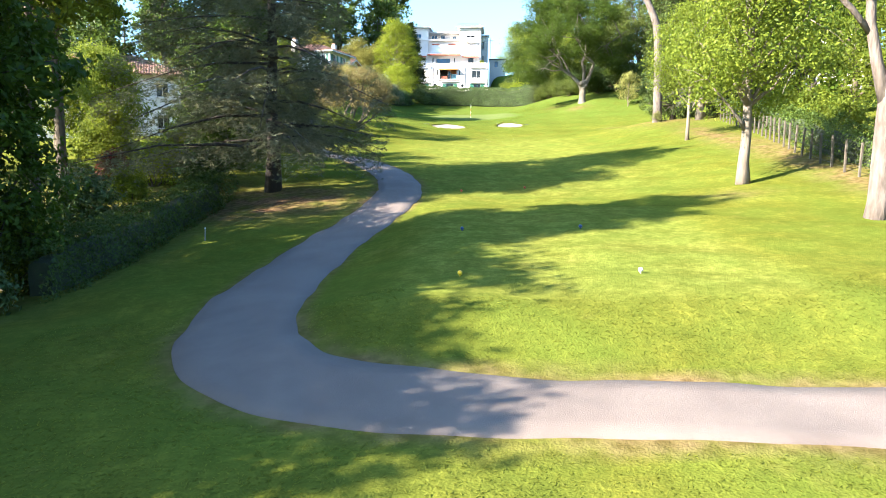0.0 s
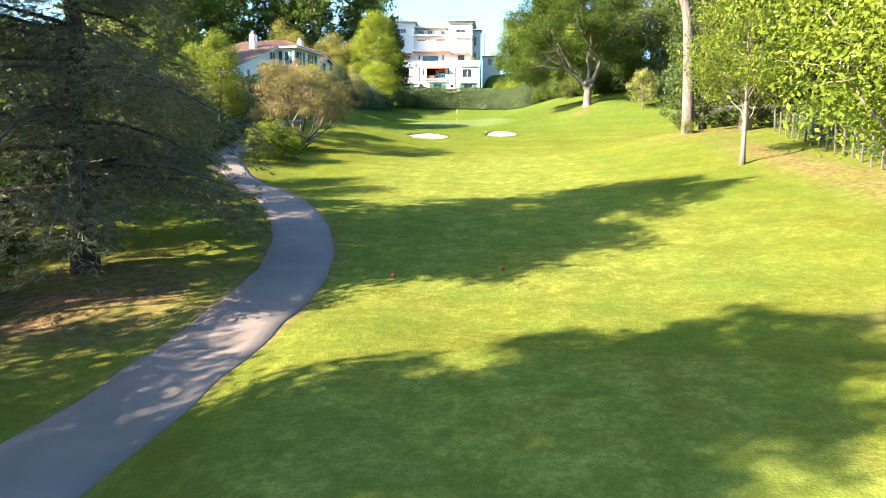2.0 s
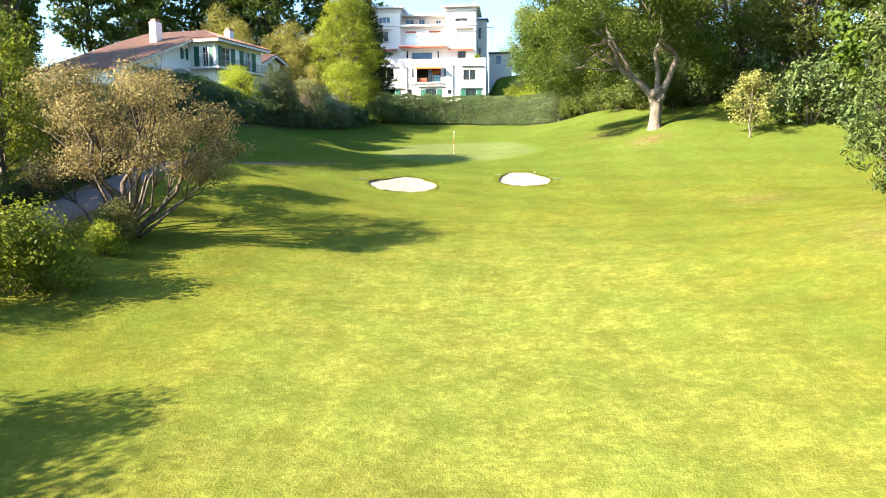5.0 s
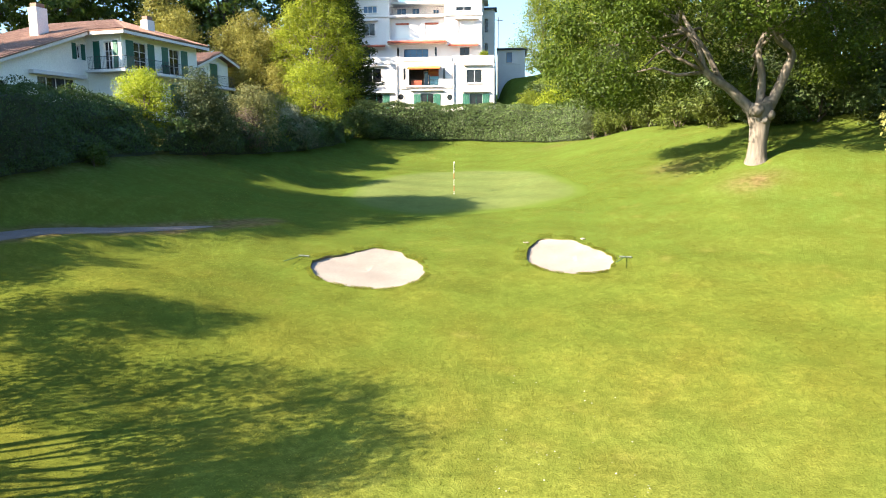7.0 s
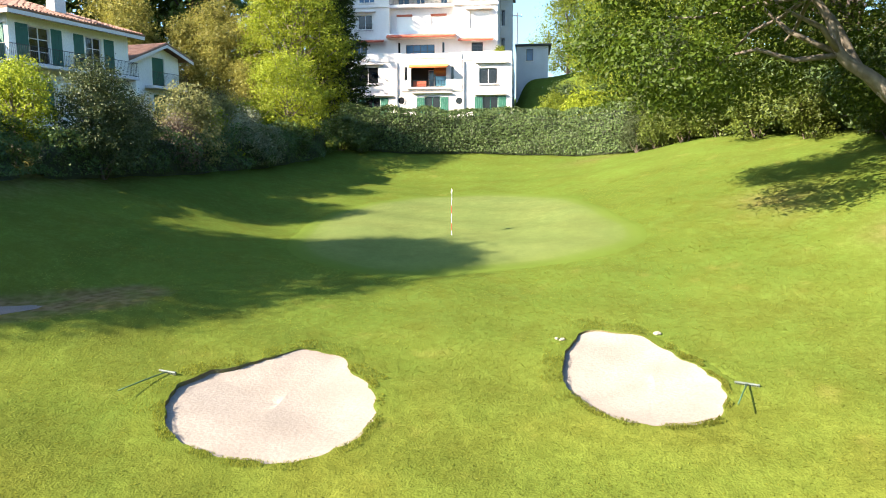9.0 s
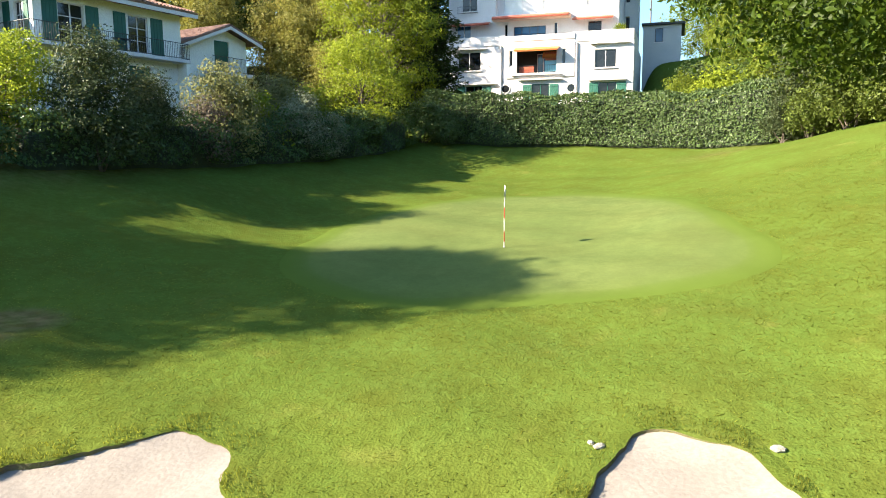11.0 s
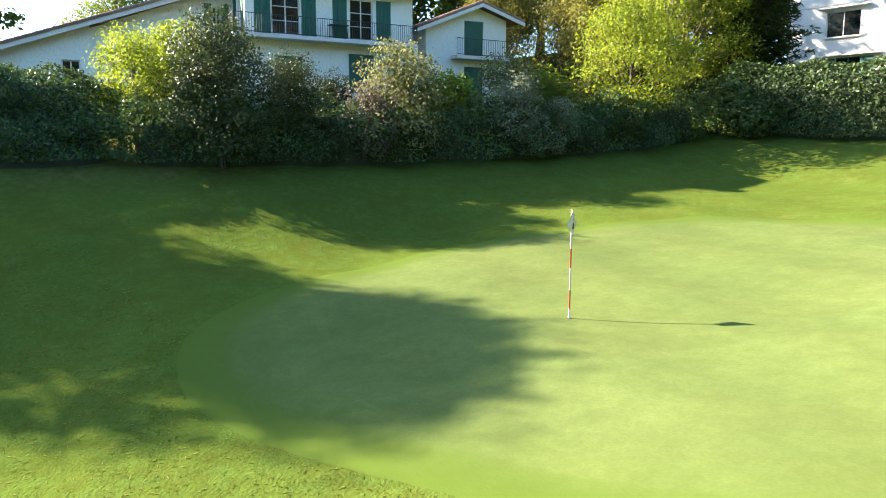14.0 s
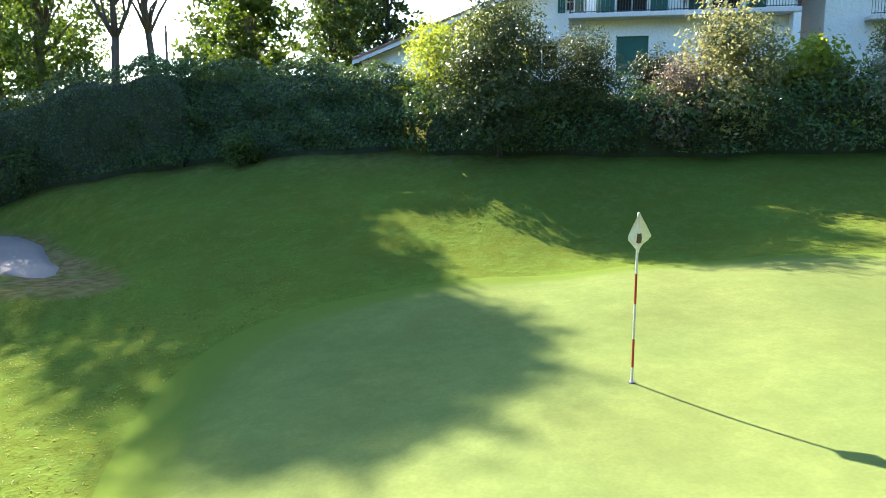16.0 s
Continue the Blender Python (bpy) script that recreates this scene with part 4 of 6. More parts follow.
for x, y, s in [(-17.8, 148.5, 1.0), (-15.6, 151.5, 1.1), (-21.0, 149.5, 0.95), (-14.8, 146.8, 0.7), (-19.4, 153.0, 1.15), (-25.6, 148.6, 1.05), (-24.0, 144.8, 0.9), (-28.5, 151.5, 1.2)]:
    plant("bamboo", bamboo, x, y, 60 * x, s, "clump of tall yellowing bamboo", "bamboo", "bamboo behind the villa")
hedge("hedge", [(-6.6, 146.4), (-2, 146.9), (3, 147.2), (8, 146.2), (13, 143.6), (17.5, 140.2)], 3.5, 2.2, LEAF_LAUREL, 10, "long clipped laurel hedge before the apartment house", 130, 0.1, 0.1)

# right side: the old plane tree, dark conifers, pines, young trees, woods
rngo = np.random.default_rng(81)
bmo = bmesh.new()
trunk_line = [(0, 0, -0.4), (0.0, 0, 0.15), (0.02, 0, 0.9), (0.06, 0, 1.9), (0.02, 0, 2.6), (-0.02, 0, 3.2)]
add_tube(bmo, [tuple(p) for p in curve_through(trunk_line, 3)], np.interp(np.arange(16), [0, 3, 6, 9, 12, 15], [0.78, 0.56, 0.48, 0.53, 0.7, 0.62]).tolist(), 16)
for x, y, z, r in [(-0.34, -0.5, 2.75, 0.4), (0.4, -0.42, 2.5, 0.3), (-0.55, 0.1, 2.9, 0.34), (0.1, -0.55, 2.2, 0.2), (0.5, 0.0, 3.2, 0.36)]:
    made = bmesh.ops.create_icosphere(bmo, subdivisions=2, radius=r)["verts"]
    for v in made:
        v.co = v.co * (1 + 0.3 * noise.noise(v.co * 3 / r)) + Vector((x, y, z))
oak_blobs = []
main_limbs = [[(-0.4, 0, 2.7), (-0.75, 0, 3.1), (-1.75, 0, 4.0), (-3.1, -0.1, 4.9), (-3.55, 0, 6.2), (-4.6, 0.2, 7.5), (-6.0, 0.3, 8.4)],
              [(0.05, 0.2, 2.8), (0.15, 0.3, 3.3), (0.2, 0.4, 4.7), (-0.1, 0.3, 6.2), (0.35, 0.2, 7.6), (0.2, 0.2, 10.0), (0.3, 0, 12.5)],
              [(0.4, 0, 2.8), (0.75, 0, 3.4), (1.3, -0.1, 4.9), (1.5, -0.2, 5.9), (0.5, -0.5, 6.9), (-0.9, -0.8, 8.8), (-1.9, -1.0, 11.0)],
              [(-1.0, 0.1, 3.2), (-2.0, 0.8, 4.6), (-2.6, 1.2, 6.0), (-3.4, 1.8, 7.4), (-4.0, 2.6, 9.0), (-4.4, 3.4, 11.0), (-4.6, 4.0, 13.0)],
              [(0.9, -0.3, 6.6), (1.6, 0.2, 7.6), (2.6, 0.8, 8.4), (3.6, 1.0, 8.9), (4.8, 1.0, 9.6), (5.8, 0.9, 10.3), (6.6, 0.8, 11.0)]]
for k, ln in enumerate(main_limbs):
    add_tube(bmo, [tuple(p) for p in curve_through(ln, 4)], np.linspace((0.34, 0.29, 0.35, 0.2, 0.15)[k], 0.05, 25).tolist(), 9)
for i in range(46):
    u = i / 45
    a = i * 2.4
    d = 9.0 * math.sin(math.pi * min(0.3 + 0.68 * u, 0.96)) ** 0.6 * rngo.uniform(0.45, 1.0)
    z = 4.2 + 13 * u ** 1.2 + rngo.uniform(-0.6, 0.6)
    r = rngo.uniform(1.7, 2.6)
    x, y = -1.9 + d * math.cos(a), 1.2 + 0.95 * d * math.sin(a)
    if z < 5.9 and y < 1.5 and x > -6.5:
        continue
    oak_blobs.append((x, y, z, r, r, r * 0.62))
    ln = main_limbs[int(np.argmin([math.hypot(l[-1][0] - x, l[-1][1] - y) for l in main_limbs]))]
    st = ln[3] if z < 9 else ln[5]
    add_tube(bmo, bowed(st, (x, y, z), 4, 0.05, rngo), [0.11, 0.09, 0.065, 0.045, 0.015], 6)
plane_tree = thing("plane_tree", 21.1, 112.6, at(21.1, 112.6), 0, "old spreading tree with a pale gnarled forked trunk", "tree")
part("trunk", bmo, BARK_PLANE, plane_tree, smooth=True)
po, no = blob_points(oak_blobs, 120000, rngo, 30, 0.36, 0.5)
part("crown", leaf_mesh("crown", po, no, 0.095, rngo, 0.55), LEAF_PLANE, plane_tree)
wood_a = tree(20, 6.2, LEAF_WOOD, BARK, 91, leaves=4600, size=0.41, trunk=0.4, clear=0.08, blobs=22, cluster=0.55, bunch=28)
wood_b = tree(17, 5.4, LEAF_OAK, BARK, 92, leaves=4600, size=0.38, trunk=0.35, clear=0.06, blobs=20, cluster=0.5, bunch=28)
wood_c = tree(22, 6.0, LEAF_DARK, BARK_DARK, 93, leaves=4600, size=0.41, trunk=0.42, clear=0.12, blobs=22, cluster=0.55, bunch=28)
thuja = tree(17, 4.9, NEEDLE_DARK, BARK_DARK, 95, leaves=19000, size=0.22, trunk=0.3, clear=-0.1, blobs=90, cluster=0.22, squat=0.6, slim=0.25, shell=0.7, lump=0.6)
for x, y, a, s in [(26.8, 84.5, 0, 1.0), (30.5, 80.5, 80, 1.05), (31.5, 91, 200, 1.0), (29.5, 74.5, 140, 0.95)]:
    plant("conifer", thuja, x, y, a, s, "broad dark conifer with boughs down to the ground", group="dark conifers on the bank")
pine_bm = bmesh.new()
add_tube(pine_bm, [tuple(p) for p in curve_through([(0, 0, -0.3), (0.0, 0, 1.0), (-0.15, 0, 5.5), (-0.45, 0, 9.3), (-1.2, 0.1, 11.4), (-2.4, 0.2, 13.8), (-3.6, 0.2, 17), (-4.4, 0.2, 20)], 4)], np.linspace(0.5, 0.24, 25).tolist(), 12)
pine_blobs = []
rngp = np.random.default_rng(96)
for i in range(9):
    a = i * 2.4
    e = (-4.2 + 3.2 * math.cos(a), 3.2 * math.sin(a), 18.5 + rngp.uniform(-1.0, 3.0))
    add_tube(pine_bm, bowed((-3.7, 0.2, 17.2), e, 4, 0.05, rngp), [0.14, 0.11, 0.08, 0.06, 0.03], 6)
    pine_blobs.append((*e, 1.6, 1.6, 0.8))
pine = thing("pine_tree", 22.1, 74.4, at(22.1, 74.4), 0, "tall bare pale trunk of an old pine on the bank", "tree")
part("trunk", pine_bm, BARK_PINE, pine, smooth=True)
pp, pn_ = blob_points(pine_blobs, 9000, rngp, 12, 0.25, 0.4)
part("crown", leaf_mesh("crown", pp, pn_, 0.14, rngp, 0.2), NEEDLE_DARK, pine)
plant("shrub", olive_bush, 21.9, 73.8, 0, 0.34, "low sprouting scrub at the foot of a pine", "shrub")
blue_meshes = conifer(18, 3.7, NEEDLE_BLUE, BARK_PALE, 97, 17, 5, 46, 0.18, 0.12, 0.42, 0.1, 0.05, 0.5, 0.4, 0.1, 0.6)
plant("cedar_tree", blue_meshes, 25.8, 72.2, 0, 1.0, "grey-blue cedar with a thick pale trunk and open boughs")
slim = tree(10.5, 3.4, LEAF_FRESH, BARK_PALE, 101, leaves=15000, size=0.095, sway=0.005, trunk=0.15, clear=0.3, blobs=13, cluster=0.4)
plant("young_tree", slim, 19.7, 57.2, 0, 1.0, "slim young tree with pale bark and fresh light leaves")
slim2 = tree(11.5, 4.2, LEAF_FRESH, BARK_PALE, 102, leaves=17000, size=0.112, sway=0.005, trunk=0.3, clear=0.3, blobs=15, cluster=0.42)
plant("young_tree", slim2, 15.5, 35.4, 60, 1.0, "straight young tree with pale bark and fresh light leaves")
fork_bm = bmesh.new()
add_tube(fork_bm, [(0, 0, -0.3), (0.0, 0, 0.6), (0.0, 0, 3.5), (0.05, 0, 5.0)], [0.52, 0.4, 0.36, 0.34], 12)
add_tube(fork_bm, [(0.05, 0, 4.4), (0.4, 0, 6.6), (0.5, 0, 9.5), (0.6, 0, 17)], [0.33, 0.27, 0.23, 0.1], 10)
add_tube(fork_bm, [(-0.02, 0, 3.9), (-0.45, 0.1, 5.4), (-0.8, 0.1, 6.8), (-0.95, 0.1, 9), (-1.3, 0.1, 15)], [0.27, 0.2, 0.17, 0.14, 0.06], 9)
add_tube(fork_bm, [(-0.72, 0.1, 6.4), (-1.5, 0.1, 7.3), (-2.6, 0, 8.2), (-4.2, 0, 10.0)], [0.12, 0.1, 0.08, 0.03], 7)
fork_blobs = [(rngp.uniform(-3.5, 3.0), rngp.uniform(-2.5, 2.5), rngp.uniform(10.5, 17), 1.8, 1.8, 1.1) for _ in range(12)]
forked = thing("tree", 16.3, 25.3, at(16.3, 25.3), 0, "tall forked tree with rough pinkish bark", "tree")
part("trunk", fork_bm, BARK_PINE, forked, smooth=True)
pf, nf = blob_points(fork_blobs, 8000, rngp, 12, 0.35, 0.4)
part("crown", leaf_mesh("crown", pf, nf, 0.15, rngp), LEAF_FRESH, forked)
young = tree(4.8, 1.9, LEAF_PALE, BARK_PALE, 103, leaves=2600, size=0.11, trunk=0.07, clear=0.15, blobs=9, cluster=0.22)
plant("young_tree", young, 26.9, 107.0, 0, 1.05, "small young tree with sparse pale yellow-green leaves")
# shrubs at the end of the laurel hedge and under the plane tree
tall_holly = shrub("shrub", 9.0, 3.0, LEAF_GREY, 77, 22000, 0.085, 22, 0.25)
plant("shrub", tall_holly, 18.6, 139.4, 0, 1.0, "tall dense grey-green bush at the end of the hedge", "shrub")
plant("shrub", tall_holly, 29.5, 128.0, 140, 0.75, "tall dense grey-green bush under the old tree", "shrub")
for ms, x, y, a, s, lab in [
    (grey_bush, 16.6, 138.6, 0, 0.8, "grey-green bush at the end of the hedge"), (fresh_bush, 21.6, 137.0, 60, 1.7, "light green bush behind the lawn"),
    (dark_bush, 22.6, 132.6, 10, 1.5, "dark green bush behind the lawn"), (dark_bush, 24.0, 128.6, 200, 1.3, "dark green bush behind the lawn"),
    (dark_bush, 25.8, 124.5, 90, 1.5, "dark green bush under the old tree"), (dark_bush, 28.0, 119.8, 30, 1.4, "dark green bush under the old tree"),
    (dark_bush, 30.5, 115.5, 300, 1.5, "dark green bush under the old tree"), (yellow_bush, 14.4, 150.5, 0, 1.5, "yellow-green bush on the slope by the house"),
    (fresh_bush, 17.5, 147.5, 100, 1.5, "light green bush on the slope by the house"), (fresh_bush, 12.4, 153.5, 20, 1.1, "light green bush on the slope by the house"), (dark_bush, 13.6, 155.8, 70, 1.2, "dark green bush on the slope by the house"), (dark_bush, 16.2, 153.6, 190, 1.1, "dark green bush on the slope by the house"),
    (dark_bush, 32, 108, 0, 1.6, "dark green bush under the trees"), (dark_bush, 33, 100, 100, 1.5, "dark green bush under the trees")]:
    plant("shrub", ms, x, y, a, s, lab, "shrub")
mid_bush = shrub("shrub", 2.6, 1.7, LEAF_MID, 29, 6000, 0.085, 9)
for i, (x, y, k) in enumerate([(17.6, 137.2, 1.0), (19.0, 135.0, 1.25), (20.6, 132.4, 1.1), (21.9, 129.8, 1.3), (23.3, 126.6, 1.1), (25.2, 121.8, 1.2), (19.4, 138.6, 1.9), (22.6, 134.6, 2.1)]):
    plant("shrub", mid_bush, x, y, 77 * i, k, "dense mid-green bush along the top of the lawn", "shrub", "bushes along the top of the lawn")
wood_near = tree(18, 5.6, LEAF_MID, BARK_DARK, 107, leaves=21000, size=0.15, trunk=0.36, clear=0.06, blobs=40, cluster=0.34, lump=0.8, bunch=30)
fresh_big = tree(13, 4.6, LEAF_FRESH, BARK, 104, leaves=16000, size=0.14, trunk=0.25, clear=0.04, blobs=20, cluster=0.4)
high_crown = tree(20.5, 3.9, LEAF_FRESH, BARK, 105, leaves=9000, size=0.22, trunk=0.24, clear=0.46, blobs=20, cluster=0.42, bunch=44)
west_tree = tree(16.5, 4.5, LEAF_FRESH, BARK, 106, leaves=11500, size=0.19, trunk=0.26, clear=0.5, blobs=44, cluster=0.3, squat=0.34, lump=0.62, bunch=30)
leafy_west = tree(11.5, 3.6, LEAF_OAK, BARK, 108, leaves=9500, size=0.13, trunk=0.24, clear=0.25, blobs=30, cluster=0.3, lump=0.8, squat=0.55, bunch=24)
west_high = tree(16.7, 5.2, LEAF_OAK, BARK, 109, leaves=8600, size=0.18, trunk=0.28, clear=0.48, blobs=34, cluster=0.38, lump=0.72, squat=0.5, bunch=26)
WOODS = [
    (wood_b, -31, 107.3, 40, 0.56, "green"), (wood_c, -33.5, 111.8, 200, 0.42, "dark green"),
    (fresh_big, 18.2, 156, 0, 1.05, "light green"), (fresh_big, 20.6, 147.5, 0, 1.0, "light green"), (fresh_big, 24.0, 138.5, 90, 0.95, "light green"), (wood_near, 28.5, 133, 0, 1.0, "green"), (wood_near, 32.5, 125, 60, 1.08, "dark green"), (wood_near, 35, 116, 10, 1.1, "dark green"), (fresh_big, 17.4, 187, 40, 1.05, "light green"),
    (wood_b, 38, 108, 120, 1.0, "green"), (wood_c, 40, 98, 0, 1.0, "dark green"), (wood_a, 37, 88, 200, 1.0, "dark green"), (wood_c, 37, 76, 40, 1.0, "dark green"), (wood_c, 34, 67, 300, 0.85, "dark green"),
    (wood_b, 33, 58, 80, 0.8, "green"), (fresh_big, 31, 49, 10, 0.9, "light green"), (wood_b, 30, 40, 180, 0.8, "green"), (fresh_big, 28.5, 31, 0, 0.9, "light green"), (wood_b, 31, 20, 0, 0.9, "green"),
    (wood_a, 44, 60, 10, 1.1, "dark green"), (wood_a, 42, 42, 70, 1.0, "dark green"), (wood_a, 27, 162, 30, 0.9, "green"), (wood_b, 33, 146, 0, 1.0, "green"), (wood_a, 42, 136, 0, 1.1, "dark green"), (wood_b, 23, 176, 0, 1.0, "green"), (fresh_big, 22.5, 190, 0, 1.0, "light green"), (wood_b, 27, 196, 50, 1.0, "green"),
    (wood_a, -38.5, 76, 0, 0.8, "dark green"), (high_crown, -18.6, 32.6, 20, 1.04, "green"), (wood_c, -33, 70, 50, 0.6, "dark green"), (wood_b, -27, 77, 100, 0.5, "green"), (west_tree, -28.5, 102.3, 10, 1.0, "light green"), (west_high, -27.3, 100.9, 200, 1.0, "green"), (leafy_west, -28.0, 96.9, 320, 1.12, "green"), (wood_c, -38, 115, 30, 0.62, "dark green"), (high_crown, -21, 39.4, 200, 1.3, "green"),
    (wood_c, -44, 112, 0, 0.7, "dark green"), (fresh_big, -48, 127.5, 200, 0.9, "light green"), (wood_c, -40, 158, 50, 1.0, "dark green"), (wood_a, -32, 160, 0, 1.0, "dark green"), (wood_c, -46, 149, 0, 0.95, "dark green"), (wood_a, -39.5, 150.5, 90, 0.95, "dark green"),
    (wood_c, -24, 160, 100, 1.0, "dark green"), (wood_a, -16, 165, 10, 1.0, "dark green"), (wood_b, -33.5, 46.5, 0, 1.0, "green"), (high_crown, -30, 37, 80, 0.92, "green"), (high_crown, -30, 30, 0, 0.9, "green"),
    (wood_c, -14, 178, 30, 1.1, "dark green"), (wood_a, -50, 83, 30, 1.2, "dark green"), (wood_a, -58, 100, 30, 0.9, "dark green"), (wood_a, -30, 168, 0, 1.1, "dark green"), (wood_a, -54, 138, 0, 1.1, "dark green")]
for ms, x, y, a, s, tone in WOODS:
    plant("tree", ms, x, y, a, s, "tall " + tone + " leafy tree in the woods round the course", "tree", "woods round the course", 0.2)


# ---- buildings ----
WHITE = plain("white_render", (0.63, 0.59, 0.575), (0.70, 0.66, 0.645), 0.85, 0.6, 0.15, 0.01, 0.0, 12.0)
CREAM = plain("cream_render", (0.80, 0.78, 0.72), (0.86, 0.84, 0.78), 0.85, 0.7, 0.15, 0.01, 0.0, 12.0)
GREY_WALL = plain("grey_render", (0.46, 0.46, 0.45), (0.54, 0.54, 0.52), 0.85, 0.6)
DARK_ROOF = plain("dark_roofing", (0.03, 0.03, 0.032), (0.06, 0.06, 0.06), 0.7, 1.0)
GREEN_PAINT = plain("green_paint", (0.005, 0.085, 0.055), (0.008, 0.105, 0.068), 0.5, 2.0, 0.1)
PALE_GREEN = plain("faded_green_paint", (0.016, 0.11, 0.075), (0.026, 0.135, 0.09), 0.6, 2.0, 0.1)
TILE = plain("clay_tile", (0.185, 0.10, 0.072), (0.29, 0.165, 0.118), 0.88, 1.6, 0.5, 0.02, 0.0, 7.0)
RED_CLOTH = plain("red_awning_cloth", (0.36, 0.085, 0.05), (0.42, 0.115, 0.065), 0.85, 2.0)
ORANGE_CLOTH = plain("orange_awning_cloth", (0.5, 0.15, 0.035), (0.58, 0.24, 0.07), 0.85, 1.2)
BLUE_CLOTH = plain("light_blue_cloth", (0.16, 0.42, 0.55), (0.22, 0.5, 0.62), 0.85, 2.0)
PEACH = plain("peach_render", (0.56, 0.36, 0.26), (0.6, 0.41, 0.3), 0.85, 2.0)
BLIND = plain("white_blind", (0.70, 0.69, 0.66), (0.76, 0.75, 0.72), 0.7, 1.0)
# the dimness of the rooms is put into this near-black colour
ROOM_SHADE = plain("room_shade", (0.035, 0.03, 0.028), (0.06, 0.05, 0.045), 0.9, 1.0)
PANE = glass_pane("window_pane", (0.015, 0.017, 0.02))
BLUE_PANE = glass_pane("window_pane_blue", (0.03, 0.1, 0.2))
IRON = plain("black_iron", (0.02, 0.022, 0.025), (0.035, 0.036, 0.04), 0.5, 3.0, 0.1)
WOOD_POLE = plain("weathered_wood", (0.09, 0.07, 0.052), (0.14, 0.11, 0.088), 0.9, 2.0, 0.4)


def wall_with_openings(u0, u1, z0, z1, v0, v1, holes):
    """A wall slab of true thickness with openings through it. holes: u0, u1, z0, z1."""
    us = sorted({u0, u1, *[min(max(h[k], u0), u1) for h in holes for k in (0, 1)]})
    zs = sorted({z0, z1, *[min(max(h[k], z0), z1) for h in holes for k in (2, 3)]})
    bm = bmesh.new()

    def solid(i, j):
        if not (0 <= i < len(us) - 1 and 0 <= j < len(zs) - 1):
            return False
        cu, cz = (us[i] + us[i + 1]) / 2, (zs[j] + zs[j + 1]) / 2
        return not any(h[0] < cu < h[1] and h[2] < cz < h[3] for h in holes)

    for i in range(len(us) - 1):
        for j in range(len(zs) - 1):
            if not solid(i, j):
                continue
            a, b, c, d = us[i], us[i + 1], zs[j], zs[j + 1]
            faces = [[(a, v0, c), (b, v0, c), (b, v0, d), (a, v0, d)], [(b, v1, c), (a, v1, c), (a, v1, d), (b, v1, d)]]
            if not solid(i - 1, j):
                faces.append([(a, v1, c), (a, v0, c), (a, v0, d), (a, v1, d)])
            if not solid(i + 1, j):
                faces.append([(b, v0, c), (b, v1, c), (b, v1, d), (b, v0, d)])
            if not solid(i, j - 1):
                faces.append([(a, v1, c), (b, v1, c), (b, v0, c), (a, v0, c)])
            if not solid(i, j + 1):
                faces.append([(a, v0, d), (b, v0, d), (b, v1, d), (a, v1, d)])
            for f in faces:
                bm.faces.new([bm.verts.new(p) for p in f])
    bmesh.ops.remove_doubles(bm, verts=bm.verts, dist=1e-4)
    return bm


def window(parent, u0, u1, z0, z1, v, pane=None, bars=1, cross=0, frame_mat=None, sill=True, deep=0.14):
    """A window set back in its opening: frame, glazing bars, pane, sill; a dark-coloured backing behind for the dim
    room.
    """
    pane, frame_mat = pane or PANE, frame_mat or WHITE
    w = new("window")
    w.parent = parent
    bm = bmesh.new()
    f = 0.06
    for a, b, c, d in ((u0, u0 + f, z0, z1), (u1 - f, u1, z0, z1), (u0 + f, u1 - f, z0, z0 + f), (u0 + f, u1 - f, z1 - f, z1)):
        add_box(bm, a, b, v + deep - 0.04, v + deep + 0.03, c, d)
    for i in range(bars):
        m = u0 + (u1 - u0) * (i + 1) / (bars + 1)
        add_box(bm, m - 0.03, m + 0.03, v + deep - 0.035, v + deep + 0.025, z0 + f, z1 - f)
    for i in range(cross):
        m = z0 + (z1 - z0) * (i + 1) / (cross + 1)
        add_box(bm, u0 + f, u1 - f, v + deep - 0.03, v + deep + 0.02, m - 0.02, m + 0.02)
    part("frame", bm, frame_mat, w)
    part("pane", box(u0 + f, u1 - f, v + deep - 0.005, v + deep + 0.005, z0 + f, z1 - f), pane, w)
    if sill:
        part("sill", box(u0 - 0.12, u1 + 0.12, v - 0.12, v + 0.05, z0 - 0.1, z0 - 0.01, 0.015), WHITE, w)
    return w


def shutter(parent, u0, u1, z0, z1, v, mat, brace=True, turn=0.0):
    """A boarded shutter with ledges and a brace, on hinges at u0."""
    sh = new("shutter")
    sh.parent = parent
    sh.location, sh.rotation_euler = (u0, v, 0), (0, 0, radians(turn))
    w = u1 - u0
    n = max(3, int(w / 0.2))
    board = box(0.006, w / n - 0.006, -0.035, 0.0, z0, z1)
    first = part("board", board, mat, sh)
    for i in range(1, n):
        part("board", first.data, None, sh).location = (w * i / n, 0, 0)
    for zz in (z0 + 0.2, z1 - 0.2):
        part("ledge", box(0.03, w - 0.03, -0.06, -0.037, zz - 0.05, zz + 0.05), mat, sh)
    if brace:
        bl = bmesh.new()
        a, b = Vector((0.06, -0.05, z0 + 0.25)), Vector((w - 0.06, -0.05, z1 - 0.25))
        s = Vector((b - a).to_tuple()).cross(Vector((0, 1, 0))).normalized() * 0.05
        back_v = Vector((0, 0.012, 0))
        ring = [bl.verts.new(p) for p in (a - s, a + s, b + s, b - s, a - s + back_v, a + s + back_v, b + s + back_v, b - s + back_v)]
        for q in ((0, 1, 2, 3), (7, 6, 5, 4), (0, 4, 5, 1), (1, 5, 6, 2), (2, 6, 7, 3), (3, 7, 4, 0)):
            bl.faces.new([ring[k] for k in q])
        part("brace", bl, mat, sh)
    return sh


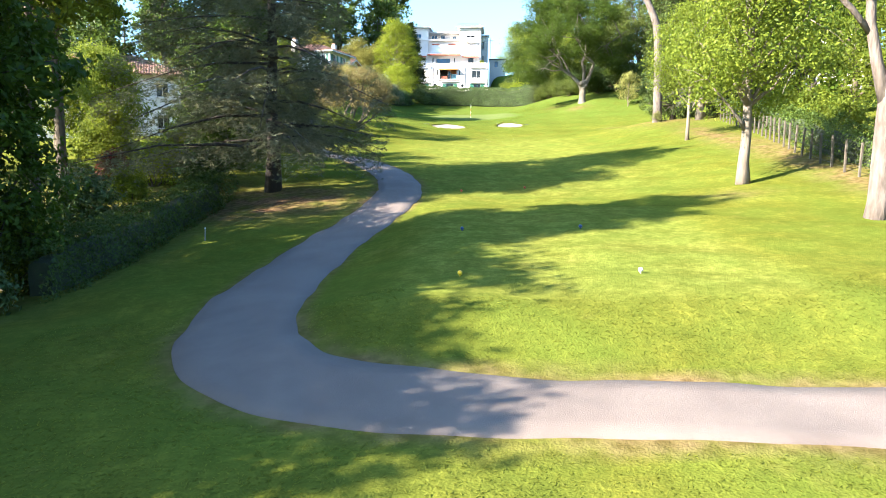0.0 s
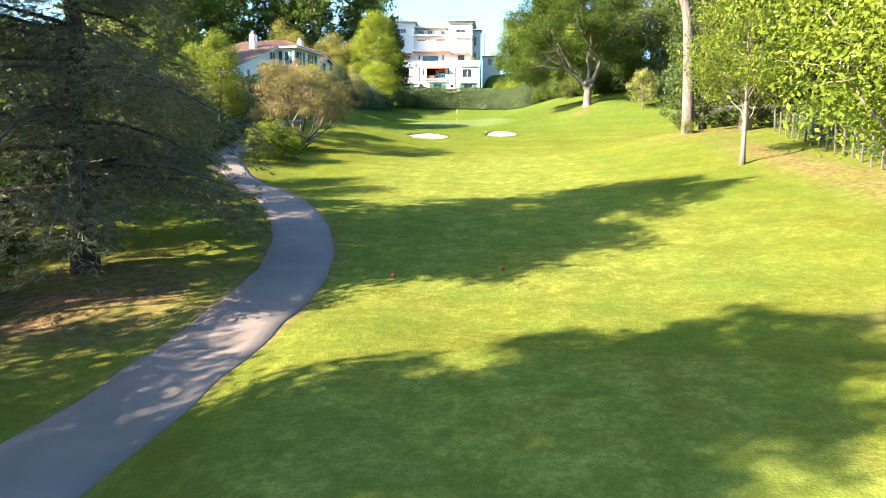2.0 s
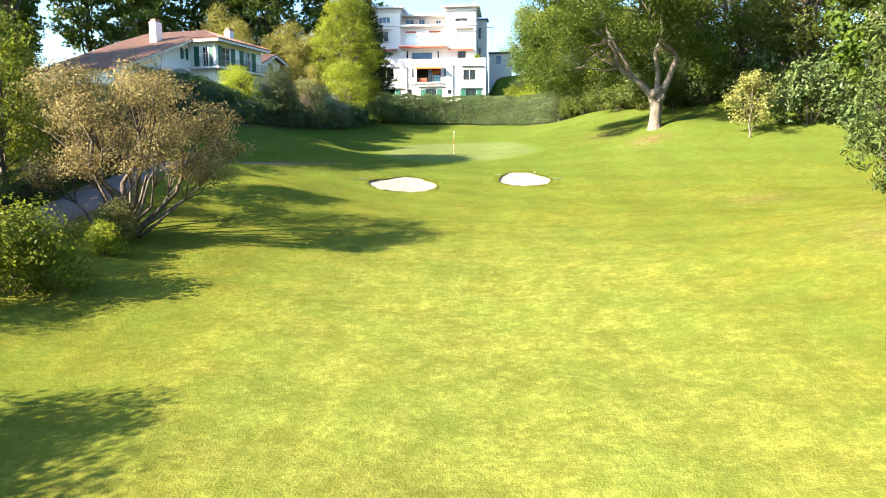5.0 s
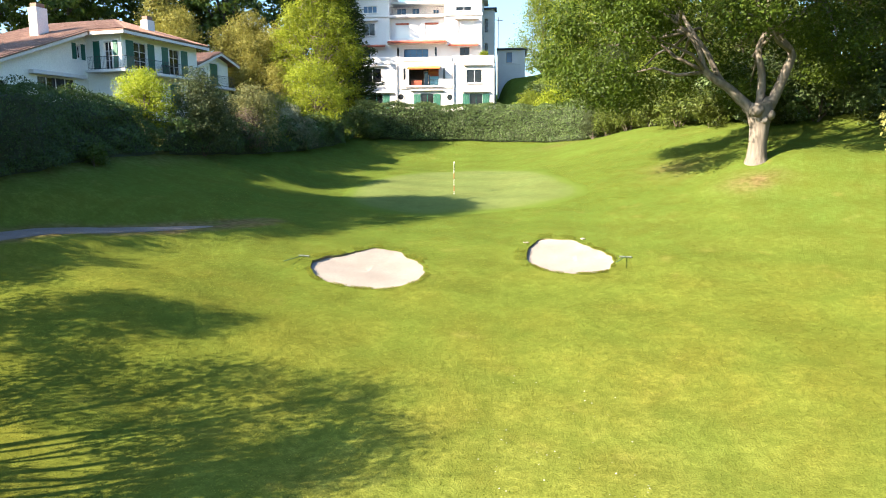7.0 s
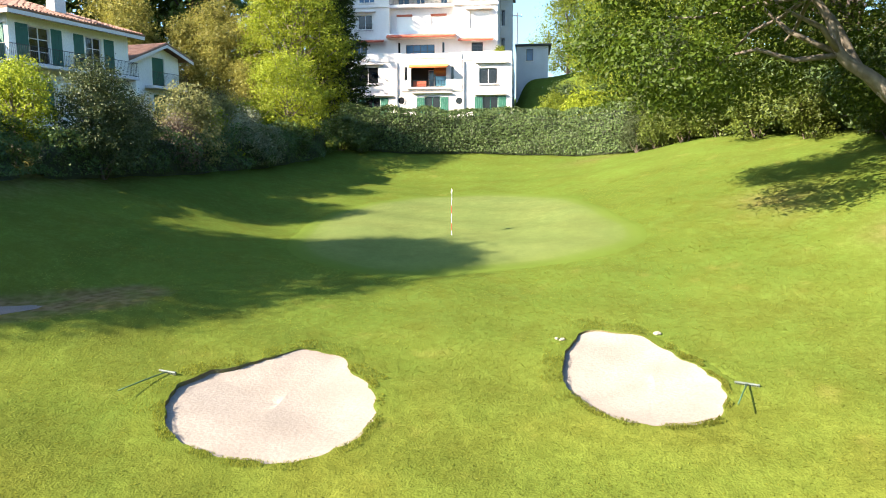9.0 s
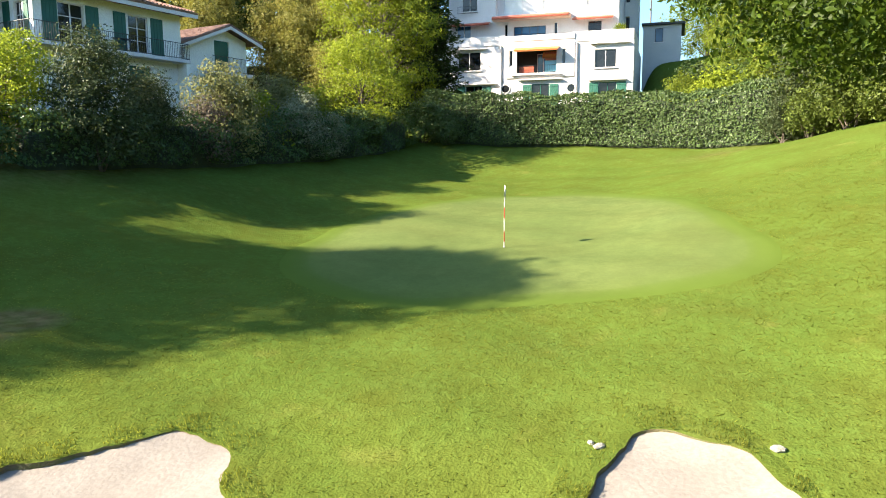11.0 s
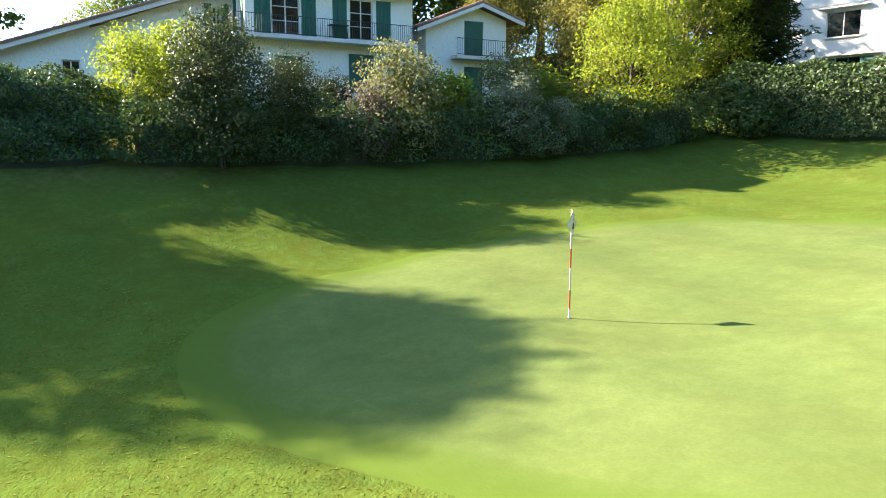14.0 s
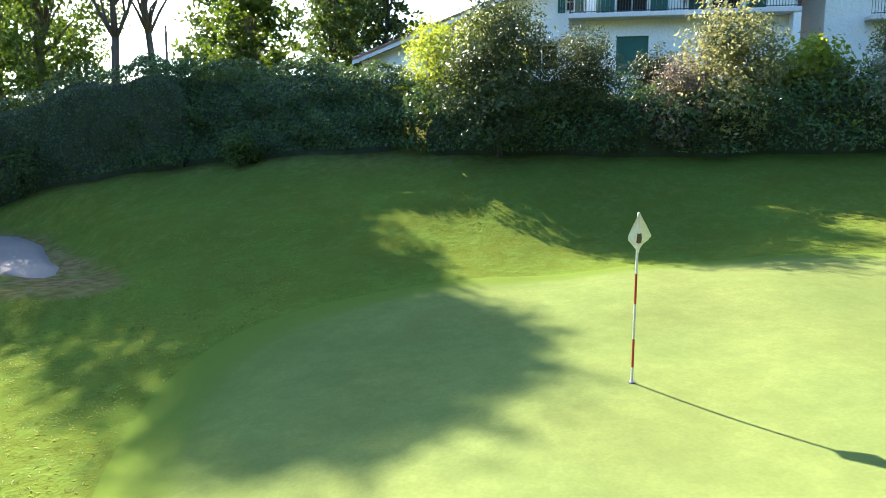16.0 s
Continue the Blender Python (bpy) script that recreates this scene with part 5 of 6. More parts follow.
def railing(parent, a, b, z0, z1, step=0.12, name="railing", mat=None):
    """An iron railing between two plan points."""
    a, b = Vector((*a, 0)), Vector((*b, 0))
    bm = bmesh.new()
    n = max(int((b - a).length / step), 1)
    for i in range(n + 1):
        p = a.lerp(b, i / n)
        add_tube(bm, [(p.x, p.y, z0), (p.x, p.y, z1)], [0.011, 0.011], 4, False)
    for z in (z0 + 0.06, z1):
        add_tube(bm, [(a.x, a.y, z), (b.x, b.y, z)], [0.02, 0.02], 5)
    return part(name, bm, mat or IRON, parent)


def awning(parent, u0, u1, v, z, out, drop, mat, valance=0.12):
    """A cloth awning that slopes out from the wall, with a valance."""
    bm = bmesh.new()
    rows = [(v, z), (v - out * 0.5, z - drop * 0.46), (v - out, z - drop), (v - out, z - drop - valance)]
    for dz in (0.0, -0.02):
        ring = [[bm.verts.new((u, vv, zz + dz)) for u in np.linspace(u0, u1, 9)] for vv, zz in rows]
        for r0, r1 in zip(ring, ring[1:]):
            for k in range(8):
                bm.faces.new((r0[k], r0[k + 1], r1[k + 1], r1[k]))
    return part("awning", bm, mat, parent)


# the white apartment house, stepping back floor by floor
apartment = thing("apartment_house", 2.0, 162.0, 0, -4, "white stepped apartment house with red awnings and green shutters", "building")
FLOOR0, L1, TERR = 16.5, 21.1, 24.05
front_holes = [(3.5, 5.1, 18.2, 20.35), (-2.65, -1.0, 18.2, 20.4), (-9.1, -7.45, 18.2, 20.4), (3.1, 5.05, 21.65, 23.28), (-9.9, -7.6, 21.85, 23.6)]
part("front_wall", wall_with_openings(-12.6, 6.55, FLOOR0, TERR, 0, 0.3, front_holes + [(-5.2, 1.3, L1 - 0.1, TERR)]), WHITE, apartment)
part("bay_wall", wall_with_openings(-5.2, 1.3, L1 - 0.1, 24.35, -0.1, 0.2, [(-4.1, -0.35, 21.42, 23.6), (-4.8, -4.45, 22.1, 23.55), (0.12, 0.5, 22.15, 23.5)]), WHITE, apartment)
part("bay_return", box(-5.2, -4.9, 0.2, 0.5, L1 - 0.1, 24.35), WHITE, apartment)
part("bay_return", box(1.0, 1.3, 0.2, 0.5, L1 - 0.1, 24.35), WHITE, apartment)
part("side_wall", box(6.25, 6.55, 0.3, 13, FLOOR0, TERR), WHITE, apartment)
part("side_wall", box(-12.6, -12.3, 0.3, 13, FLOOR0, TERR), WHITE, apartment)
part("terrace_floor", box(-12.3, 6.25, 0.3, 13, TERR - 0.3, TERR - 0.02), GREY_WALL, apartment)
part("shade_back", box(-12.3, 6.25, 2.6, 2.8, FLOOR0, TERR - 0.31), ROOM_SHADE, apartment)
bmp = add_box(bmesh.new(), -12.6, -5.2, -0.06, 0.2, TERR + 0.002, 24.95, 0.02)
add_box(bmp, 1.3, 6.55, -0.06, 0.2, TERR + 0.002, 24.95, 0.02)
add_box(bmp, -5.2, 1.3, -0.16, 0.1, 24.352, 24.85, 0.02)
add_box(bmp, 6.3, 6.55, 0.2, 8, TERR + 0.002, 24.95, 0.02)
part("parapet", bmp, WHITE, apartment)
for u in (-5.62, 1.5):
    part("downpipe", add_tube(bmesh.new(), [(u, -0.1, 18), (u, -0.1, 24.0)], [0.07, 0.07], 8), WHITE, apartment)
for u0, u1, z in [(2.6, 6.0, 20.5), (-4.0, 0.2, 20.75), (-10, -6.0, 20.5), (2.7, 6.2, 23.75), (-10.4, -7.0, 23.8), (-4.6, 0.2, 21.2)]:
    part("hood", box(u0, u1, -0.3, -0.103 if z == 21.2 else -0.003, z, z + 0.1, 0.02), WHITE, apartment)
for u0, u1, z0, z1 in front_holes[:3]:
    window(apartment, u0, u1, z0, z1, 0, bars=1, sill=False, frame_mat=GREEN_PAINT)
for a, b in [(2.65, 3.48), (5.12, 5.95), (-3.5, -2.67), (-0.98, -0.15), (-7.43, -6.6), (-9.95, -9.12)]:
    shutter(apartment, a, b, 18.25, 20.36, -0.004, PALE_GREEN)
window(apartment, 3.1, 5.05, 21.65, 23.28, 0, bars=1)
window(apartment, -9.9, -7.6, 21.85, 23.6, 0, bars=1)
for u0, u1, z0, z1 in [(-4.8, -4.45, 22.1, 23.55), (0.12, 0.5, 22.15, 23.5)]:
    window(apartment, u0, u1, z0, z1, -0.1, bars=0, sill=False)
for u, z in [(1.03, 19.93), (-5.15, 20.03)]:
    port = new("porthole")
    port.parent = apartment
    bmr = bmesh.new()
    bmesh.ops.create_circle(bmr, cap_ends=True, segments=24, radius=0.36)
    bmesh.ops.rotate(bmr, verts=bmr.verts, matrix=Matrix.Rotation(radians(90), 3, "X"))
    bmesh.ops.translate(bmr, verts=bmr.verts, vec=(u, -0.02, z))
    part("pane", bmr, PANE, port)
    ring_pts = [(u + 0.4 * math.cos(a), -0.03, z + 0.4 * math.sin(a)) for a in np.linspace(0, 2 * math.pi, 25)]
    part("frame", add_tube(bmesh.new(), ring_pts, [0.05] * 25, 6, False), WHITE, port)
# loggia: back wall coloured dark for a dim room, glass doors, railing, orange awning, red chairs
part("loggia_shade", wall_with_openings(-4.9, 1.0, 21.2, 24.0, 1.6, 1.75, []), ROOM_SHADE, apartment)
part("loggia_floor", box(-4.89, 0.99, 0.21, 1.6, 21.22, 21.38), PEACH, apartment)
window(apartment, -2.4, -0.6, 21.4, 23.3, 1.2, pane=BLUE_PANE, bars=2, sill=False)
railing(apartment, (-4.1, -0.05), (-0.35, -0.05), 21.4, 22.1, 0.16)
awning(apartment, -4.2, -0.1, -0.11, 23.75, 0.9, 0.32, ORANGE_CLOTH)
awning(apartment, -1.7, -0.25, 0.6, 23.4, 0.5, 0.55, ORANGE_CLOTH)
part("curtain", box(-1.5, -0.42, 0.34, 0.37, 22.55, 23.3), RED_CLOTH, apartment, "red cloth hung in the loggia")
part("curtain", box(-1.5, -0.42, 0.34, 0.37, 21.55, 22.54), BLUE_CLOTH, apartment, "light blue cloth hung in the loggia")
part("balcony_screen", box(-3.9, -2.5, 0.24, 0.28, 21.5, 22.05), RED_CLOTH, apartment, "red cloth screen on the loggia")
# second floor, set back, with red awnings
h2 = [(-5.3, -2.1, 24.95, 26.38), (-6.25, -5.9, 25.45, 26.7), (-1.3, -0.95, 25.45, 26.65), (2.0, 3.25, 25.15, 26.5), (-11.2, -9.7, 25.4, 26.8)]
part("second_floor_wall", wall_with_openings(-12.1, 4.85, TERR - 0.01, 27.3, 4.0, 4.3, h2), WHITE, apartment)
part("second_floor_side", box(4.55, 4.85, 4.3, 13, TERR - 0.01, 27.3), WHITE, apartment)
part("shade_back", box(-12.0, 4.5, 6.0, 6.2, TERR, 27.2), ROOM_SHADE, apartment)
window(apartment, *h2[0], 4.0, pane=BLUE_PANE, bars=3, cross=1, frame_mat=IRON)
for h in h2[1:3]:
    window(apartment, *h, 4.0, bars=0, sill=False)
window(apartment, *h2[3], 4.0, bars=1, cross=3, frame_mat=IRON)
window(apartment, *h2[4], 4.0, pane=BLUE_PANE, bars=1)
part("canopy", box(-7.3, 0.35, 2.9, 4.0, 26.95, 27.28, 0.03), PEACH, apartment)
awning(apartment, -7.2, 0.25, 2.88, 27.32, 0.35, 0.22, RED_CLOTH)
awning(apartment, 0.6, 4.4, 3.98, 26.98, 1.0, 0.3, RED_CLOTH)
awning(apartment, -12.0, -7.6, 3.98, 27.02, 1.0, 0.3, RED_CLOTH)
# third and fourth floor: two towers, a recessed middle
part("middle_wall", wall_with_openings(-7.2, 0.0, 27.31, 30.45, 5.0, 5.3, [(-6.5, -4.7, 28.0, 29.85), (-2.65, -0.85, 28.0, 29.85)]), WHITE, apartment)
for u0 in (-6.5, -2.65):
    part("blind", box(u0, u0 + 1.8, 5.12, 5.16, 28.0, 29.62), BLIND, apartment)
    part("blind_box", box(u0, u0 + 1.8, 5.0, 5.2, 29.63, 29.84), RED_CLOTH, apartment)
part("ledge", box(-7.4, 0.2, 3.6, 5.0, 27.31, 27.5, 0.03), WHITE, apartment)
part("balcony_slab", box(-7.3, 0.1, 4.3, 7.3, 30.46, 30.8, 0.03), WHITE, apartment)
railing(apartment, (-7.15, 4.4), (-0.05, 4.4), 30.8, 31.7, 0.14)
part("recessed_wall", wall_with_openings(-7.2, 0.0, 30.81, 32.3, 7.2, 7.5, [(-6.7, -5.4, 30.9, 32.1), (-4.6, -3.6, 30.85, 32.1), (-1.8, -1.0, 31.1, 31.9)]), WHITE, apartment)
for u0, u1, z0, z1 in [(-6.7, -5.4, 30.9, 32.1), (-4.6, -3.6, 30.85, 32.1), (-1.8, -1.0, 31.1, 31.9)]:
    window(apartment, u0, u1, z0, z1, 7.2, pane=BLUE_PANE, bars=1, sill=False)
part("middle_roof", box(-7.19, -0.01, 5.4, 13, 32.31, 32.65, 0.03), GREY_WALL, apartment)
for u0, u1, holes in [(-12.1, -7.2, [(-10.7, -9.1, 28.2, 29.75), (-10.6, -8.8, 31.05, 31.95)]), (0.0, 4.82, [(1.8, 3.9, 28.0, 29.9), (1.5, 3.5, 31.1, 31.6)])]:
    part("tower_wall", wall_with_openings(u0, u1, 27.31, 33.2, 4.2, 4.5, holes), WHITE, apartment)
    for side in (u0, u1 - 0.3):
        part("tower_side", box(side, side + 0.3, 4.5, 12.9, 27.31, 33.2), WHITE, apartment)
    part("shade_back", box(u0 + 0.31, u1 - 0.31, 6.3, 6.4, 27.4, 33.1), ROOM_SHADE, apartment)
    part("tower_roof", box(u0 - 0.6, u1 + 0.6, 3.5, 13.2, 33.21, 33.5, 0.04), GREY_WALL, apartment)
    part("string_course", box(u0 - 0.12, u1 + 0.12, 4.02, 4.2, 30.5, 30.75, 0.02), WHITE, apartment)
    part("hood", box(holes[0][0] - 0.5, holes[0][1] + 0.4, 3.7, 4.2, 30.0, 30.12, 0.02), WHITE, apartment)
    part("soffit_band", box(u0 - 0.2, u1 + 0.2, 4.0, 4.2, 32.7, 32.9, 0.02), WHITE, apartment)
window(apartment, -10.7, -9.1, 28.2, 29.75, 4.2, bars=1)
railing(apartment, (-11.0, 3.6), (-8.9, 3.6), 27.9, 28.6)
window(apartment, -10.6, -8.8, 31.05, 31.95, 4.2, pane=BLUE_PANE, bars=2)
part("blind", box(1.8, 3.9, 4.3, 4.34, 28.0, 29.9), BLIND, apartment)
window(apartment, 1.5, 3.5, 31.1, 31.6, 4.2, bars=1)
part("chimney", box(-11.7, -11.0, 6, 6.8, 33.51, 34.3, 0.02), WHITE, apartment)
part("chimney", box(4.2, 4.7, 6, 6.8, 33.51, 34.2, 0.02), WHITE, apartment)
railing(apartment, (-0.2, 5.0), (4.0, 5.0), 33.51, 34.4, 0.2, "roof_railing")
part("back_wall", box(-12.3, 4.8, 13.0, 13.3, FLOOR0, 32.3), WHITE, apartment)
part("stair_tower", wall_with_openings(4.86, 6.3, TERR, 32.4, 11.0, 13.0, [(5.0, 5.4, 26, 28.0), (5.0, 5.4, 29.4, 31.2)]), GREY_WALL, apartment)
part("stair_roof", box(4.7, 6.6, 10.7, 13.3, 32.41, 32.65, 0.02), DARK_ROOF, apartment)
for z in (26.0, 29.4):
    part("stair_pane", box(5.0, 5.4, 11.5, 11.55, z, z + 1.9), PANE, apartment)
terrace_bush = thing("terrace_plant", 2.0 + 5.2, 161.9 + 0.7, 24.0, 0, "clipped yellow-green shrub on the roof terrace", "shrub")
for pn_b, me_b in yellow_bush:
    ob_b = part(pn_b, me_b, None, terrace_bush)
    ob_b.scale = (0.5, 0.5, 0.62)
# low wing beside it
wing = thing("wing_building", 2.0, 162.0, 0, -4, "low grey-white wing with a flat dark roof", "building")
part("front_wall", wall_with_openings(6.75, 10.55, 20.5, 27.1, 12.0, 12.3, [(7.95, 8.75, 25.4, 26.78)]), GREY_WALL, wing)
part("side_wall", box(10.25, 10.55, 12.3, 20, 20.5, 27.1), GREY_WALL, wing)
part("roof", box(6.6, 10.9, 11.7, 20.2, 27.11, 27.35, 0.02), DARK_ROOF, wing)
window(wing, 7.95, 8.75, 25.4, 26.78, 12.0, pane=BLUE_PANE, bars=0, frame_mat=IRON)
part("shade_back", box(6.8, 10.2, 14, 14.1, 20.6, 27.0), ROOM_SHADE, wing)


def tiled_plane(parent, corners, name="roof_plane", tiles=True):
    """A sloping roof plane: a slab with rows of rounded clay tiles on it. corners: the outline, the first two along the eave."""
    pts = [Vector(p) for p in corners]
    ex = (pts[1] - pts[0]).normalized()
    nrm = ex.cross(pts[2] - pts[0]).normalized()
    if nrm.z < 0:
        nrm = -nrm
    ey = nrm.cross(ex)
    if ey.z < 0:
        ey = -ey
    bm = bmesh.new()
    low, up = [bm.verts.new(p - nrm * 0.1) for p in pts], [bm.verts.new(p) for p in pts]
    bm.faces.new(up)
    bm.faces.new(low[::-1])
    for k in range(len(pts)):
        bm.faces.new((low[k], low[(k + 1) % len(pts)], up[(k + 1) % len(pts)], up[k]))
    bmesh.ops.recalc_face_normals(bm, faces=bm.faces)
    plane = part(name, bm, TILE, parent)
    if not tiles:
        return plane
    flat = [((p - pts[0]).dot(ex), (p - pts[0]).dot(ey)) for p in pts]
    bt = bmesh.new()
    x = min(f[0] for f in flat) + 0.12
    while x < max(f[0] for f in flat):
        cuts = sorted(y0 + (x - x0) / (x1 - x0) * (y1 - y0) for (x0, y0), (x1, y1) in zip(flat, flat[1:] + flat[:1]) if (x0 - x) * (x1 - x) < 0)
        if len(cuts) >= 2 and cuts[-1] - cuts[0] > 0.2:
            m = max(int((cuts[-1] - cuts[0]) / 0.42), 1)
            for j in range(m):
                ya, yb = cuts[0] + (cuts[-1] - cuts[0]) * j / m, cuts[0] + (cuts[-1] - cuts[0]) * (j + 1.1) / m
                s, e = pts[0] + ex * x + ey * ya + nrm * 0.02, pts[0] + ex * x + ey * yb + nrm * 0.004
                prof = [(-0.085, 0.0), (-0.05, 0.055), (0, 0.075), (0.05, 0.055), (0.085, 0.0)]
                r0, r1 = [bt.verts.new(s + ex * a + nrm * b) for a, b in prof], [bt.verts.new(e + ex * a * 0.85 + nrm * b * 0.85) for a, b in prof]
                for k in range(4):
                    bt.faces.new((r0[k], r0[k + 1], r1[k + 1], r1[k]))
        x += 0.24
    tagged(part("roof_tiling", bt, TILE, parent), kind="stuff")
    return plane


# the villa: long shuttered face to the course, broad low gable
VX, VY, VT = -20.33, 124.12, 74.7
villa = thing("villa", VX, VY, 0, VT, "cream villa with green shutters, balcony and red clay roof", "house")
vh = [(1.3, 2.72, 19.62, 21.66), (5.35, 6.62, 19.62, 21.66), (5.25, 6.65, 16.9, 18.9), (1.4, 2.8, 16.9, 18.6)]
part("front_wall", wall_with_openings(0, 8.9, 14.5, 22.12, 0, 0.3, vh), CREAM, villa)


def across(bm):
    """Turns a mesh built along u (v into the house) into one along s, the gable side."""
    for v in bm.verts:
        v.co = Vector((v.co.y, v.co.x, v.co.z))
    bmesh.ops.reverse_faces(bm, faces=bm.faces)
    return bm


def side_window(parent, s0, s1, z0, z1, u, bars=1, cross=0, deep=0.14):
    """A window in the gable side."""
    w = new("window")
    w.parent = parent
    bm = bmesh.new()
    f = 0.06
    for a, b, c, d in ((s0, s0 + f, z0, z1), (s1 - f, s1, z0, z1), (s0 + f, s1 - f, z0, z0 + f), (s0 + f, s1 - f, z1 - f, z1)):
        add_box(bm, u + deep - 0.04, u + deep + 0.03, a, b, c, d)
    for i in range(bars):
        m = s0 + (s1 - s0) * (i + 1) / (bars + 1)
        add_box(bm, u + deep - 0.035, u + deep + 0.025, m - 0.03, m + 0.03, z0 + f, z1 - f)
    for i in range(cross):
        m = z0 + (z1 - z0) * (i + 1) / (cross + 1)
        add_box(bm, u + deep - 0.03, u + deep + 0.02, s0 + f, s1 - f, m - 0.02, m + 0.02)
    part("frame", bm, WHITE, w)
    part("pane", box(u + deep - 0.005, u + deep + 0.005, s0 + f, s1 - f, z0 + f, z1 - f), PANE, w)
    return w


def side_shutter(parent, s0, s1, z0, z1, u, mat):
    bm = bmesh.new()
    n = max(3, int((s1 - s0) / 0.13))
    for i in range(n):
        add_box(bm, u - 0.04, u - 0.005, s0 + (s1 - s0) * i / n + 0.005, s0 + (s1 - s0) * (i + 1) / n - 0.005, z0, z1)
    for zz in (z0 + 0.2, z1 - 0.2):
        add_box(bm, u - 0.062, u - 0.042, s0 + 0.03, s1 - 0.03, zz - 0.05, zz + 0.05)
    return part("shutter", bm, mat, parent)


# left wall of the front wing, then the long wall set back under the low roof
part("side_wall", across(wall_with_openings(0.3, 3.14, 14.5, 22.1, 0, 0.3, [(0.88, 1.56, 19.55, 21.55)])), CREAM, villa)
set_back = [(-0.98, -0.55, 20.34, 21.25), (-4.6, -1.3, 17.5, 18.78)]
slope_bm = wall_with_openings(-6.7, -0.002, 14.5, 22.2, 3.14, 3.44, set_back)
bmesh.ops.bisect_plane(slope_bm, geom=list(slope_bm.verts) + list(slope_bm.edges) + list(slope_bm.faces), plane_co=(-0.65, 0, 22.1), plane_no=(-0.39, 0, 1), clear_outer=True)
part("gable_wall", slope_bm, CREAM, villa)
side_window(villa, 0.88, 1.56, 19.55, 21.55, 0, 1, 2)
window(villa, -0.98, -0.55, 20.34, 21.25, 3.14, bars=1, cross=1, sill=False)
window(villa, -4.6, -1.3, 17.5, 18.78, 3.14, bars=3, cross=0, sill=False)
for a, b in [(-1.38, -1.0), (-0.52, -0.14)]:
    shutter(villa, a, b, 20.25, 21.38, 3.136, GREEN_PAINT, False)
for s0, s1 in [(1.9, 2.48), (0.32, 0.72)]:
    side_shutter(villa, s0, s1, 19.55, 21.6, -0.003, GREEN_PAINT)
part("awning_box", box(-5.3, -0.6, 2.7, 3.136, 18.84, 19.12, 0.03), WHITE, villa)
low_bm = wall_with_openings(-11.5, -6.702, 14.5, 20.2, 3.02, 3.32, [(-8.0, -7.2, 17.0, 18.2)])
bmesh.ops.bisect_plane(low_bm, geom=list(low_bm.verts) + list(low_bm.edges) + list(low_bm.faces), plane_co=(-0.65, 0, 22.1), plane_no=(-0.368, 0, 1), clear_outer=True)
part("low_wall", low_bm, CREAM, villa)
window(villa, -8.0, -7.2, 17.0, 18.2, 3.02, bars=1, cross=0)
part("shade_back", box(-11.1, -6.9, 4.4, 4.5, 15, 17.9), ROOM_SHADE, villa)
part("end_wall", across(wall_with_openings(3.32, 10.4, 14.5, 18.2, -11.5, -11.2, [])), CREAM, villa)
part("back_wall", box(8.6, 8.9, 0.3, 10.4, 14.5, 22.2), CREAM, villa)
part("back_wall", box(-11.2, 8.59, 10.1, 10.4, 14.5, 18.5), CREAM, villa)
part("shade_back", box(1.2, 8.5, 2.4, 2.5, 15, 22), ROOM_SHADE, villa)
part("shade_side", box(1.9, 2.0, 0.4, 2.39, 15, 21.9), ROOM_SHADE, villa)
part("shade_back", box(-6.4, 0.2, 5.4, 5.5, 15, 19.4), ROOM_SHADE, villa)
for u0, u1, z0, z1 in vh[:2]:
    window(villa, u0, u1, z0, z1, 0, bars=1, cross=2, sill=False)
for u0, u1, z0, z1 in vh[2:]:
    part("door", box(u0, u1, 0.1, 0.16, z0, z1, 0.01), GREEN_PAINT, villa, "green boarded garden door")
for a, b in [(0.45, 1.25), (2.8, 3.55), (4.42, 5.18), (6.8, 7.62)]:
    shutter(villa, a, b, 19.62, 21.68, -0.004, GREEN_PAINT, False)
bal = box(-0.75, 8.85, -0.85, -0.003, 19.3, 19.5, 0.02)
add_box(bal, -0.75, -0.003, -0.003, 2.68, 19.3, 19.5, 0.02)
part("balcony", bal, WHITE, villa)
railing(villa, (-0.7, -0.8), (8.8, -0.8), 19.5, 20.4)
railing(villa, (-0.7, -0.8), (-0.7, 2.4), 19.5, 20.4)
railing(villa, (8.8, -0.8), (8.8, -0.05), 19.5, 20.4)
part("buttress", box(8.55, 8.85, -0.8, -0.004, 14.5, 19.29), CREAM, villa)
RA, RB, RD = (-0.65, -0.85, 22.3), (4.0, 3.86, 23.85), (9.6, -0.85, 22.3)
RE, RG, RG2, RH = (-0.65, 2.25, 22.3), (-11.8, 2.25, 18.2), (4.0, 11.0, 23.85), (9.6, 11.0, 22.3)
tiled_plane(villa, [RA, RD, RB])
tiled_plane(villa, [RA, RE, RB])
tiled_plane(villa, [(-11.8, 11.0, 18.2), RG, RE, (-0.65, 11.0, 22.3)])
tiled_plane(villa, [(-0.65, 11.0, 22.3), RE, RB, RG2])
tiled_plane(villa, [RD, RH, RG2, RB], tiles=False)
fas = bmesh.new()
for p, q in ((RA, RD), (RA, RE), (RE, RG)):
    p, q = Vector(p), Vector(q)
    inw = Vector((0.05, 0, 0)) if q == Vector(RE) else Vector((0, 0.05, 0))
    ring = [fas.verts.new(v) for v in (p + inw + Vector((0, 0, -0.1)), q + inw + Vector((0, 0, -0.1)), q + inw + Vector((0, 0, -0.32)), p + inw + Vector((0, 0, -0.32)))]
    ring2 = [fas.verts.new(v.co + inw) for v in ring]
    for k in range(4):
        fas.faces.new((ring[k], ring[(k + 1) % 4], ring2[(k + 1) % 4], ring2[k]))
    fas.faces.new(ring)
    fas.faces.new(ring2[::-1])
part("fascia", fas, WHITE, villa)
